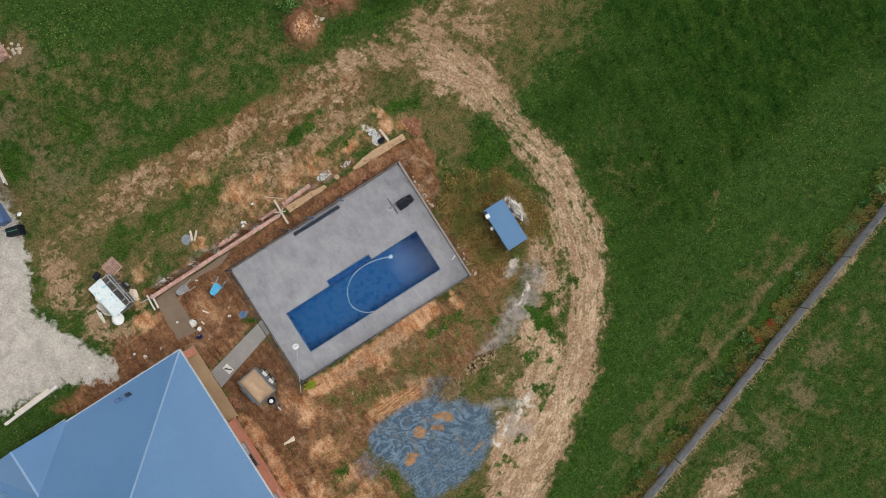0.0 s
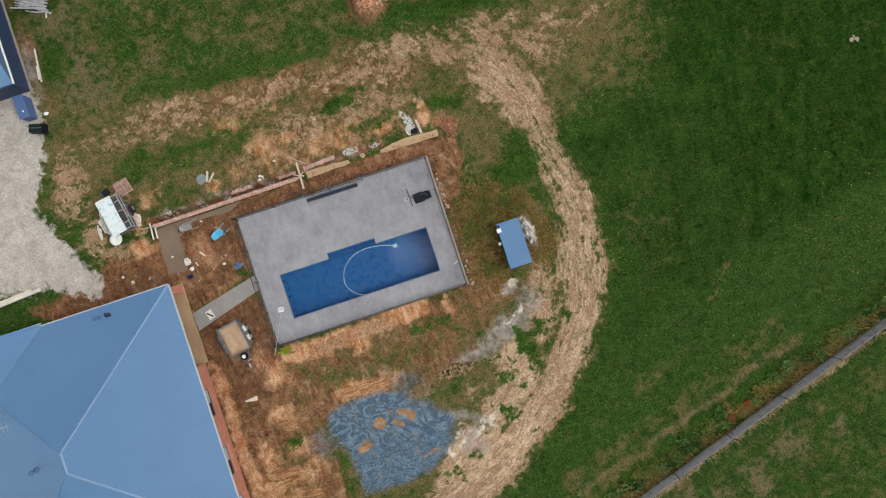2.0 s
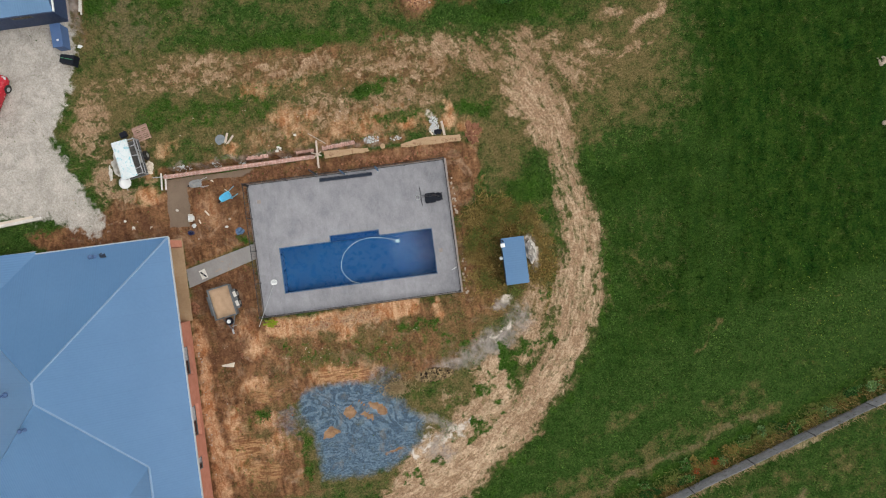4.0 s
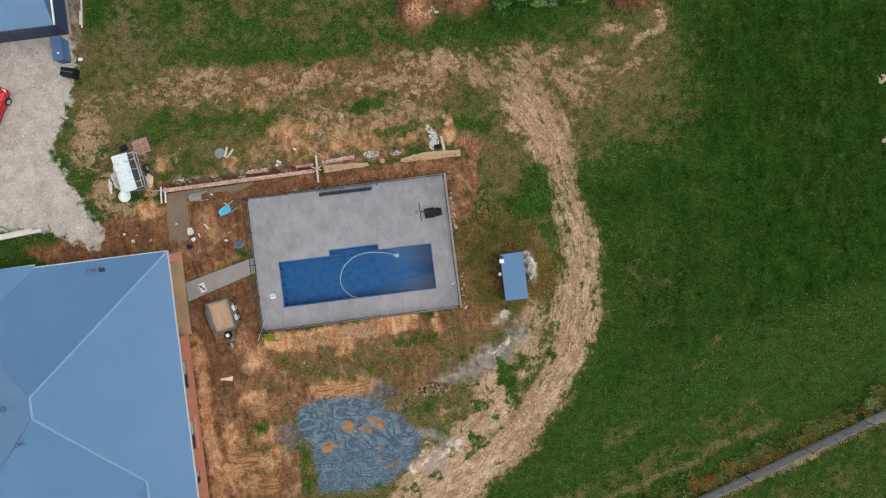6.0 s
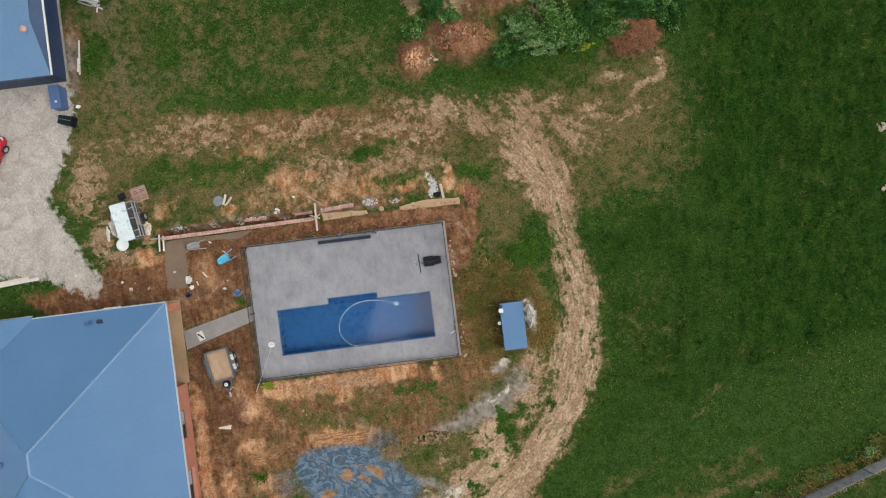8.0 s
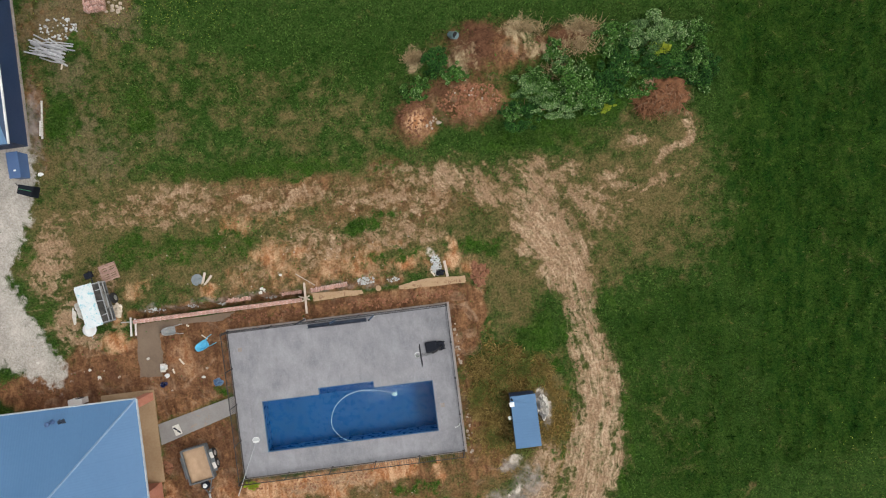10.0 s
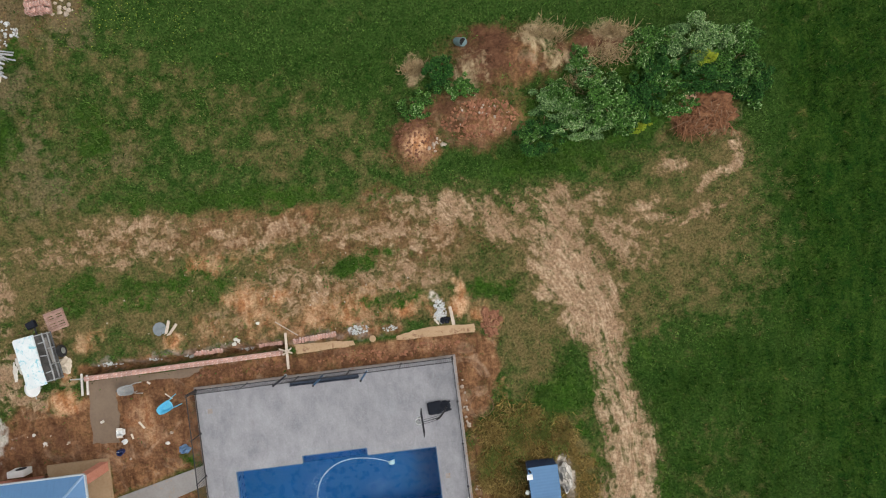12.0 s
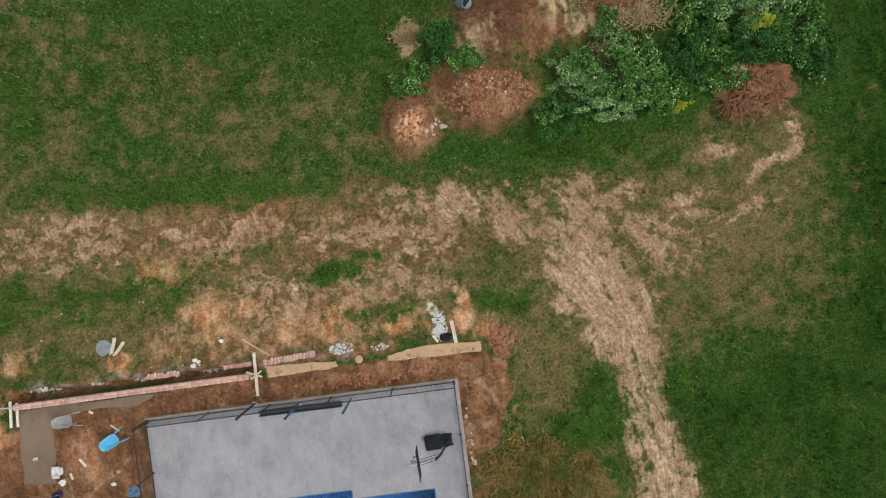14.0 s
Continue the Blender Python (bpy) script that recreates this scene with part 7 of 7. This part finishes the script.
plank((2.91, 7.26), (3.98, 6.44), 0.05, 0.04, TIMBER, "thin pale batten on the grass", 0.10)
plank((3.02, 5.92), (3.66, 5.64), 0.07, 0.04, TIMBER, "short pale batten across the board", 0.41)
plank((3.66, 5.90), (3.20, 5.60), 0.07, 0.04, TIMBER, "short pale batten across the board", 0.45)
plank((-10.74, 19.3), (-10.97, 17.05), 0.09, 0.07, OFFWHITE, "long white board on the grass by the garage", group="")
plank((-10.88, 18.1), (-11.0, 17.2), 0.10, 0.05, OFFWHITE, "white board on the grass by the garage", 0.16)
plank((-19.5, 3.72), (-15.3, 4.02), 0.20, 0.20, OFFWHITE, "long white beam along the gravel edge")
plank((-18.6, 3.98), (-15.9, 4.16), 0.16, 0.16, CREAM, "pale timber beam along the gravel edge")
plank((-5.02, 2.55), (-4.94, 2.28), 0.08, 0.04, CREAM, "short cream offcut on the earth")
plank((-3.1, 4.35), (-2.75, 4.05), 0.05, 0.03, CREAM, "thin cream offcut on the earth")
for k, (a, b) in enumerate((((-4.55, 3.1), (-4.3, 2.75)), ((-3.9, 5.05), (-3.75, 4.95)), ((-9.2, 21.55), (-9.35, 21.0)), ((10.9, 6.4), (11.1, 6.1)))):
    plank(a, b, 0.09, 0.04, CREAM, "short pale timber offcut", group="timber offcuts")

brick_me = None


def brick_part(parent, m):
    global brick_me
    if brick_me is None:
        ob = part("brick", box(B0(), (0, 0, 0), (0.230, 0.110, 0.076), bevel=0.006), OLDBRICK, parent)
        brick_me = ob.data
    else:
        ob = new("brick", brick_me)
        ob.parent = parent
    ob.matrix_basis = m
    return ob


def make_garden_wall():
    w = thing("brick_wall", "low new red brick wall along the trench", "brick wall", -6.9, 5.5, 0.0, 0.35)
    part("mortar", box(B0(), (4.98, 0.12, 0.10), (9.95, 0.21, 0.24)), MORTAR, w, "pale mortar core")
    r = random.Random(4)
    for c in range(3):
        for row in range(2):
            n = 41
            for k in range(n):
                x = 0.12 + 0.242 * k + (0.12 if c % 2 else 0)
                brick_part(w, pose(x + r.uniform(-0.004, 0.004), 0.06 + 0.12 * row, 0.055 + 0.086 * c + r.uniform(-0.003, 0.003), 0, 0, r.uniform(-1, 1)))
    return w


def brick_heap(x, y, L, W, layers, label, seed, rz=0, tidy=0.5, z=None):
    h = thing("brick_stack", label, "bricks", x, y, z, rz, "brick stacks")
    r = random.Random(seed)
    cols, rows = max(1, int(L / 0.13)), max(1, int(W / 0.25))
    for c in range(layers):
        for i in range(cols):
            for j in range(rows):
                if r.random() < 0.12 + 0.2 * c * (1 - tidy):
                    continue
                brick_part(h, pose(-L / 2 + L * (i + 0.5) / cols + r.uniform(-0.01, 0.01), -W / 2 + W * (j + 0.5) / rows + r.uniform(-0.03, 0.03), 0.04 + 0.079 * c + 0.02, 0, 0, 90 + r.uniform(-9, 9)))


def lumps(x, y, rx, ry, n, size, material, name, label, category, seed, sort="stuff"):
    """A scatter of broken pieces that nobody would count."""
    r = np.random.RandomState(seed)
    a, q = r.rand(n) * 6.283, np.sqrt(r.rand(n))
    s = size * (0.4 + 0.9 * r.rand(n))
    px, py = rx * q * np.cos(a), ry * q * np.sin(a)
    z = lie(x + px, y + py) - ground_z(x, y) + s * 0.25
    c = np.stack([px, py, z], 1)
    sc = np.stack([s, s * (0.6 + 0.4 * r.rand(n)), s * (0.35 + 0.25 * r.rand(n))], 1)
    turn = r.rand(n) * 6.283
    v = ICO_V[None] * sc[:, None] * (1 + 0.5 * (r.rand(n, len(ICO_V), 1) - 0.5))
    cx, sx = np.cos(turn)[:, None], np.sin(turn)[:, None]
    v = np.stack([v[..., 0] * cx - v[..., 1] * sx, v[..., 0] * sx + v[..., 1] * cx, v[..., 2]], 2) + c[:, None]
    f = (ICO_F[None] + (np.arange(n) * len(ICO_V))[:, None, None]).reshape(-1, 3)
    ob = new(name, raw_mesh(name, v.reshape(-1, 3), f, material))
    ob.matrix_basis = pose(x, y, ground_z(x, y))
    return tagged(ob, label, category, kind=sort)


_b = B0()
bmesh.ops.create_icosphere(_b, subdivisions=2, radius=1)
_b.verts.index_update()
ICO_V = np.array([tuple(q.co) for q in _b.verts])
ICO_F = np.array([[q.index for q in f.verts] for f in _b.faces])
_b.free()
lumps(11.25, 6.75, 0.28, 0.6, 110, 0.065, PLASTER, "plaster_rubble", "white plaster waste tipped by the trench", "rubble", 1)
lumps(11.45, 6.25, 0.25, 0.18, 20, 0.09, BLACKPL, "dark_rubble", "dark scraps in the plaster waste", "rubble", 2)
lumps(7.0, 6.32, 0.55, 0.22, 60, 0.065, PLASTER, "plaster_rubble", "white plaster waste by the bricks", "rubble", 3)
lumps(8.6, 6.2, 0.42, 0.14, 26, 0.055, PLASTER, "plaster_rubble", "white plaster pieces at the trench edge", "rubble", 4)
lumps(-5.75, 6.1, 0.55, 0.16, 40, 0.05, PLASTER, "plaster_rubble", "white plaster pieces behind the wall", "rubble", 5)
lumps(-3.5, 6.1, 0.25, 0.14, 18, 0.05, PLASTER, "plaster_rubble", "white plaster pieces behind the wall", "rubble", 6)
lumps(-1.8, 6.05, 0.28, 0.10, 12, 0.07, PLASTER, "plaster_rubble", "white plaster pieces behind the wall", "rubble", 7)
lumps(1.2, 6.05, 0.35, 0.12, 14, 0.07, PLASTER, "plaster_rubble", "white plaster pieces behind the wall", "rubble", 8)
lumps(0.85, 6.4, 0.25, 0.3, 5, 0.08, OFFWHITE, "plaster_rubble", "white blocks on the grass", "rubble", 9)
lumps(13.7, 5.9, 0.55, 0.75, 60, 0.13, CLOD, "earth_clods", "red earth clods at the trench corner", "earth", 10)
lumps(8.5, 4.95, 3.8, 0.32, 110, 0.07, CLOD, "earth_clods", "red earth clods along the trench", "earth", 11)
lumps(1.0, 5.0, 2.6, 0.25, 50, 0.07, CLOD, "earth_clods", "red earth clods along the trench", "earth", 12)
lumps(14.4, 16.0, 1.9, 0.9, 280, 0.075, CLOD, "earth_clods", "red earth clods on the spoil heap", "earth", 13)
lumps(11.1, 15.4, 1.1, 1.05, 120, 0.06, CLOD, "earth_clods", "red earth clods on the spoil heap", "earth", 14)
lumps(14.6, 15.9, 1.8, 0.9, 22, 0.06, STONE, "pale_stones", "pale stones on the spoil heap", "stones", 15)
lumps(12.1, 15.0, 0.5, 0.4, 9, 0.12, STONE, "pale_stones", "pale stones by the spoil heap", "stones", 16)
# near-black lumps among the tan ones paint the heap's shaded gaps
lumps(9.1, -9.65, 1.25, 0.42, 520, 0.085, leafy("gap_shaded_debris", (0.012, 0.008, 0.005), (0.36, 0.26, 0.14), (0.16, 0.11, 0.055)), "debris_heap", "heap of dark brown broken debris", "debris", 18)
lumps(12.0, -3.3, 0.16, 1.6, 16, 0.08, STONE, "pale_stones", "pale stones along the deck edge", "stones", 19)
lumps(11.95, 1.9, 0.12, 1.4, 14, 0.09, STONE, "pale_stones", "pale stones along the deck edge", "stones", 20)
lumps(0.0, 8.2, 6.0, 2.2, 22, 0.04, STONE, "pale_stones", "small pale stones in the worn grass", "stones", 21)
lumps(6.0, 8.5, 4.0, 2.2, 18, 0.045, STONE, "pale_stones", "small pale stones in the worn grass", "stones", 22)
lumps(-3.0, -9.5, 2.6, 5.0, 110, 0.06, CLOD, "earth_clods", "red earth clods beside the house", "earth", 23)
lumps(-3.5, -10.0, 2.4, 4.5, 40, 0.035, STONE, "pale_stones", "small pale stones in the red earth", "stones", 24)
lumps(4.5, -7.2, 5.5, 1.2, 40, 0.035, STONE, "pale_stones", "small pale stones in the worn earth", "stones", 25)
lumps(-9.6, 2.7, 2.6, 0.5, 7, 0.045, STONE, "pale_stones", "pale stones on the brown earth", "stones", 26)
lumps(-5.9, 24.5, 0.9, 0.6, 16, 0.11, STONE, "broken_blocks", "pale broken blocks in the grass", "rubble", 27)
lumps(-9.4, 23.4, 1.3, 0.7, 48, 0.085, PLASTER, "broken_blocks", "pale broken blocks behind the garage", "rubble", 28)
lumps(2.6, -5.2, 3.6, 0.35, 60, 0.06, CLOD, "earth_clods", "orange earth clods below the deck", "earth", 29)
lumps(-6.1, -9.5, 0.2, 5.0, 46, 0.05, STONE, "pale_stones", "pale stones along the house wall", "stones", 30)
lumps(-6.0, -3.3, 0.25, 0.6, 16, 0.12, CLOD, "earth_clods", "earth clods by the verandah", "earth", 31)
lumps(41.15, 7.1, 0.35, 0.3, 8, 0.14, STONE, "pale_stones", "pale stones in the field", "stones", 32)
lumps(41.05, 2.9, 0.3, 0.25, 7, 0.12, STONE, "pale_stones", "pale stones in the field", "stones", 33)

# ---- odds and ends ----
lid = thing("pipe_cover", "sandy round concrete pipe cover on the footing", "pipe cover", 7.69, 5.80, 0.04)
part("disc", lathe(B0(), [(0.16, 0), (0.17, 0.03), (0.15, 0.05)], 20), DRYFOOT, lid)
d = thing("round_board", "slate grey round board on the grass", "board", -2.92, 7.62, None)
part("disc", lathe(B0(), [(0.34, 0.02), (0.35, 0.04), (0.34, 0.06)], 24), GREYDISC, d)
c = thing("carton", "open white carton on the damp footing", "carton", -5.46, 2.72, 0.03, -4)
bm = B0()
for x, y, sx, sy in ((-0.15, 0, 0.02, 0.26), (0.15, 0, 0.02, 0.26), (0, 0.13, 0.30, 0.02), (0, -0.13, 0.30, 0.02)):
    box(bm, (x, y, 0.13), (sx, sy, 0.26))
box(bm, (0, 0, 0.02), (0.30, 0.26, 0.02))
part("body", bm, WHITE, c)
for s in (-1, 1):
    part("flap", box(B0(), (0, s * 0.19, 0.25), (0.30, 0.12, 0.012), tilt=(s * -25, 0)), OFFWHITE, c)



def make_bucket(x, y, mat, label, z=None):
    b = thing("bucket", label, "bucket", x, y, z)
    part("body", lathe(B0(), [(0.12, 0.0), (0.15, 0.30), (0.165, 0.31), (0.165, 0.33), (0.145, 0.33), (0.115, 0.03), (0.0001, 0.03)], 18), mat, b, smooth=False)
    part("handle", tube(B0(), [(0.16 * math.cos(a), 0.05 + 0.02 * math.sin(a), 0.32 + 0.1 * math.sin(a)) for a in (math.pi * k / 8 for k in range(9))], 0.006, 5), GALV, b)


make_bucket(-5.56, 1.74, surf("navy_plastic", (0.015, 0.025, 0.09), (0.02, 0.035, 0.12), 5, 30, 0.5), "blue plastic bucket on the brown earth")
tin = thing("tin", "small open tin on the damp footing", "tin", -6.35, 3.35, 0.03)
part("body", lathe(B0(), [(0.07, 0.0), (0.075, 0.13), (0.068, 0.13), (0.066, 0.02), (0.0001, 0.02)], 14), OFFWHITE, tin)
for x, y, s in ((-3.25, 1.86, 0.11), (-3.0, 2.35, 0.09), (-5.2, 1.3, 0.07), (-9.9, 3.1, 0.10), (-9.4, 2.6, 0.10), (-8.2, 2.5, 0.08), (0.80, 6.62, 0.12), (2.0, 7.3, 0.10), (-12.9, 3.9, 0.10), (-13.1, 4.9, 0.06)):
    st = thing("stone", "pale stone lying on the earth", "stone", x, y, None, 0, "loose pale stones")
    part("lump", lump(B0(), (0, 0, s * 0.4), (s, s * 0.75, s * 0.5), 0.2, 2, int(x * 7)), STONE if s < 0.1 else OFFWHITE, st)
sc = thing("board_scrap", "cream triangular board scrap on the red earth", "board", -4.28, -7.22, None, 0)
part("sheet", slab(B0(), [(-0.50, 0.02, 0.06), (0.38, 0.10, 0.08), (0.30, -0.20, 0.07), (-0.45, -0.08, 0.06)], 0.02), CREAM, sc)
wb = thing("door_mat", "white board with dark boot prints on the path", "mat", -5.18, -1.06, 0.055, 16)
part("sheet", box(B0(), (0, 0, 0.012), (0.42, 0.62, 0.024), bevel=0.006), OFFWHITE, wb)
for x, y in ((-0.08, 0.1), (0.06, -0.12)):
    part("boot_print", box(B0(), (x, y, 0.027), (0.10, 0.24, 0.008), 35, bevel=0.003), BLACKPL, wb, "dark boot print")
pp = thing("drain_pipe", "grey-green pipe end sticking out of the heap", "pipe", 14.05, 19.95, None, 20)
bm = B0()
tube(bm, [(-0.15, 0.35, -0.25), (-0.05, 0.1, 0.2), (0.0, 0.0, 0.42)], 0.22, 20)
part("pipe", bm, TEALPIPE, pp)
# the pipe is capped; a black disc paints the shade inside it
hole = part("bore_disc", rod(B0(), (-0.01, 0.02, 0.40), (0.003, -0.004, 0.428), 0.185, 20), BORESHADE, pp, "black disc for the shaded bore")


def crag(bm, c, s, seed):
    """A torn clod, rough down to a hand's width."""
    r = bmesh.ops.create_icosphere(bm, subdivisions=5, radius=1)
    off = Vector((seed * 3.7, seed * 1.9, seed * 5.3))
    for v in r["verts"]:
        k = 1 + 0.45 * noise.noise(v.co * 1.5 + off) + 0.35 * noise.noise(v.co * 4.5 + off) + 0.28 * noise.noise(v.co * 11 + off)
        v.co = Vector((v.co.x * k * s[0] + c[0], v.co.y * k * s[1] + c[1], v.co.z * k * s[2] + c[2]))
    return bm


def make_stump():
    s = thing("root_ball", "upturned tree root ball with red soil and hanging roots", "tree stump", 25.5, 14.95, None)
    part("soil", crag(B0(), (0, 0.1, 0.1), (1.45, 0.95, 0.5), 5), SOILBALL, s, "clod of red soil")
    part("soil", crag(B0(), (-0.55, 0.85, 0.2), (0.6, 0.42, 0.32), 9), LOADSOIL, s, "pale dry clod")
    r = random.Random(8)
    for k in range(150):
        q, u = r.uniform(-1.35, 1.35), r.uniform(-0.75, 0.75)
        h = 0.25 + 0.45 * math.sqrt(max(0.0, 1 - (q / 1.5) ** 2 - (u / 0.95) ** 2))
        b = r.gauss(-1.5, 0.8) if k % 2 else r.uniform(0, 6.283)
        L = r.uniform(0.25, 0.95)
        p0, w = (q, u, h), r.uniform(-0.25, 0.25)
        p1 = (q + 0.5 * L * math.cos(b + w), u + 0.5 * L * math.sin(b + w), h + r.uniform(-0.10, 0.12))
        p2 = (q + L * math.cos(b), u + L * math.sin(b), max(0.03, h - r.uniform(0.1, 0.55)))
        part("root", tube(B0(), [p0, p1, p2], r.uniform(0.010, 0.030), 5), BARK if k % 5 == 0 else ROOTRED, s)


make_stump()


def make_bin():
    b = thing("wheelie_bin", "black wheelie bin lying on the gravel edge", "bin", -12.0, 14.05, None, -18)
    bm = B0()
    slab(bm, [(-0.45, -0.27, 0.56), (0.40, -0.31, 0.62), (0.40, 0.31, 0.62), (-0.45, 0.27, 0.56)], 0.5)
    part("body", bm, BLACKPL, b)
    part("lid", box(B0(), (0.46, 0, 0.34), (0.07, 0.66, 0.62), bevel=0.02), BLACKPL, b)
    for y in (-0.25, 0.25):
        wheel(b, -0.46, y, 0.12, 0.10, 0.05, "y", False)
    part("strap", box(B0(), (0.0, 0.02, 0.61), (0.8, 0.03, 0.01), tilt=(0, -4)), surf("green_strap", (0.05, 0.22, 0.10), (0.08, 0.30, 0.14)), b, "green strap")
    part("handle", rod(B0(), (-0.95, 0.28, 0.1), (-0.45, 0.05, 0.3), 0.02), BLACK, b)


make_bin()


def make_car():
    c = thing("car", "small red hatchback parked on the gravel", "car", -17.62, 11.95, None, -28)
    # stations along y: (y, half width at sill, half width at roof, bonnet or roof height)
    bm = B0()
    st = [(-2.0, 0.72, 0.62, 0.80), (-1.9, 0.84, 0.70, 0.95), (-1.2, 0.88, 0.74, 0.95), (0.7, 0.88, 0.76, 0.93), (1.4, 0.86, 0.72, 0.84), (1.85, 0.76, 0.62, 0.72), (2.02, 0.55, 0.48, 0.58)]
    rings = []
    for y, a, b, h in st:
        rings.append([bm.verts.new(p) for p in ((-a * 0.92, y, 0.20), (-a, y, 0.48), (-a * 0.97, y, h - 0.14), (-b, y, h), (b, y, h), (a * 0.97, y, h - 0.14), (a, y, 0.48), (a * 0.92, y, 0.20))])
    for p, q in zip(rings, rings[1:]):
        for k in range(8):
            bm.faces.new((p[k], p[(k + 1) % 8], q[(k + 1) % 8], q[k]))
    bm.faces.new(rings[0]), bm.faces.new(rings[-1])
    bmesh.ops.subdivide_edges(bm, edges=bm.edges[:], cuts=1, use_grid_fill=True, smooth=0.6)
    part("body", bm, RED, c, "glossy red body", True)
    bm = B0()
    cab = [(-1.85, 0.70, 0.93), (-1.45, 0.62, 1.36), (-0.4, 0.62, 1.45), (0.25, 0.60, 1.38), (1.05, 0.70, 0.90)]
    rings = [[bm.verts.new(p) for p in ((-w - 0.10 * (1.5 - h), y, 0.85), (-w, y, h), (w, y, h), (w + 0.10 * (1.5 - h), y, 0.85))] for y, w, h in cab]
    for p, q in zip(rings, rings[1:]):
        for k in range(3):
            bm.faces.new((p[k], p[k + 1], q[k + 1], q[k]))
    bm.faces.new(rings[0]), bm.faces.new(rings[-1])
    part("windows", bm, DARKGLASS, c, "dark tinted windows")
    part("roof", slab(B0(), [(-0.58, -1.42, 1.40), (-0.60, -0.4, 1.475), (-0.57, 0.22, 1.41), (0.57, 0.22, 1.41), (0.60, -0.4, 1.475), (0.58, -1.42, 1.40)], 0.03), RED, c, "red roof panel")
    for x in (-0.80, 0.80):
        for y in (-1.25, 1.28):
            wheel(c, x, y, 0.30, 0.30, 0.2)
    for s in (-1, 1):
        part("headlight", lump(B0(), (s * 0.55, 1.86, 0.62), (0.20, 0.13, 0.07), 0.03, 2), surf("headlight_clear", (0.5, 0.52, 0.54), (0.6, 0.62, 0.64), 4, 20, 0.1), c, "clear headlight")
        part("mirror", box(B0(), (s * 0.98, 0.55, 0.95), (0.18, 0.10, 0.13), bevel=0.03), RED, c)


make_car()


def make_pipe_pile():
    p = thing("pipe_pile", "heap of weathered grey pipes and posts", "pipes", -9.75, 22.15, None, -24)
    r = random.Random(3)
    for k in range(26):
        z = 0.05 + 0.045 * (k // 4)
        y = r.uniform(-0.62, 0.62) * (1 - 0.07 * (k // 4))
        x = r.uniform(-0.35, 0.3)
        a = radians(r.uniform(-17, 17))
        L = r.uniform(0.55, 1.15)
        bow = r.uniform(-0.08, 0.08)
        part("pipe", tube(B0(), [(x - L * math.cos(a), y - L * math.sin(a), z), (x, y + bow, z + r.uniform(0, 0.04)), (x + L * math.cos(a), y + L * math.sin(a), z)], r.uniform(0.03, 0.055), 8), PVC, p)


make_pipe_pile()
wg = thing("wagon_wheel", "old blue-grey iron wheel leaning on the fence", "wheel", 15.35, -21.95, 0.36, 18.85)
bm = B0()
tube(bm, [(0.36 * math.cos(a), 0.22 * math.sin(a) * 0.5, 0.36 * math.sin(a)) for a in (2 * math.pi * k / 24 for k in range(25))], 0.028, 6)
part("felloe", bm, WAGON, wg)
for k in range(4):
    a = math.pi * k / 4
    v = Vector((0.36 * math.cos(a), 0.11 * math.sin(a), 0.36 * math.sin(a)))
    part("spoke", rod(B0(), v, -v, 0.018, 6), WAGON, wg)
part("hub", lump(B0(), (0, 0, 0), (0.07, 0.07, 0.07), 0.02), WAGON, wg)
tp = crumple(36.9, 20.55, 1.1, 0.6, 0.25, OFFWHITE, "tarpaulin", "faded pale tarpaulin in the far grass", "tarpaulin", 9)
# things against the north wall of the house
ac = thing("air_conditioner", "white outdoor air conditioner unit by the wall", "air conditioner", -10.6, 1.42, None)
part("case", box(B0(), (0, 0, 0.36), (0.85, 0.32, 0.62), bevel=0.02), WHITE, ac)
part("fan_guard", rod(B0(), (0.1, 0.16, 0.36), (0.1, 0.175, 0.36), 0.24, 20), BLACKPL, ac, "dark fan guard")
part("foot", box(B0(), (0, 0, 0.025), (0.7, 0.3, 0.05)), EDGECON, ac)

hs = thing("hose", "thin earth-stained hose coiled on the brown earth", "hose", 12.75, 1.75, None)
part("coil", tube(B0(), [(0.62 * (1 - 0.003 * k) * math.cos(0.22 * k - 0.6), 0.62 * (1 - 0.003 * k) * math.sin(0.22 * k - 0.6), 0.06 + 0.0008 * k) for k in range(40)], 0.010, 6), BARK, hs)

# brickwork last
make_garden_wall()
brick_heap(-0.68, 6.17, 1.5, 0.28, 2, "row of loose red bricks behind the wall", 1)
brick_heap(2.5, 6.17, 1.2, 0.28, 2, "row of loose red bricks behind the wall", 2)
brick_heap(4.8, 6.22, 2.2, 0.28, 2, "mortared red bricks along the footing", 3, 3)
p = thing("pallet", "timber pallet under stacked red bricks", "pallet", -6.83, 24.62, None, 1)
for k in range(6):
    part("slat", box(B0(), (0, -0.5 + 0.2 * k, 0.125), (1.15, 0.10, 0.022)), PALLETW, p)
for x in (-0.5, 0, 0.5):
    part("bearer", box(B0(), (x, 0, 0.06), (0.09, 1.1, 0.10)), PALLETW, p)
brick_heap(-6.83, 24.62, 1.1, 1.15, 5, "pallet load of stacked red bricks", 7, 1, 0.9, ground_z(-6.83, 24.62) + 0.12)
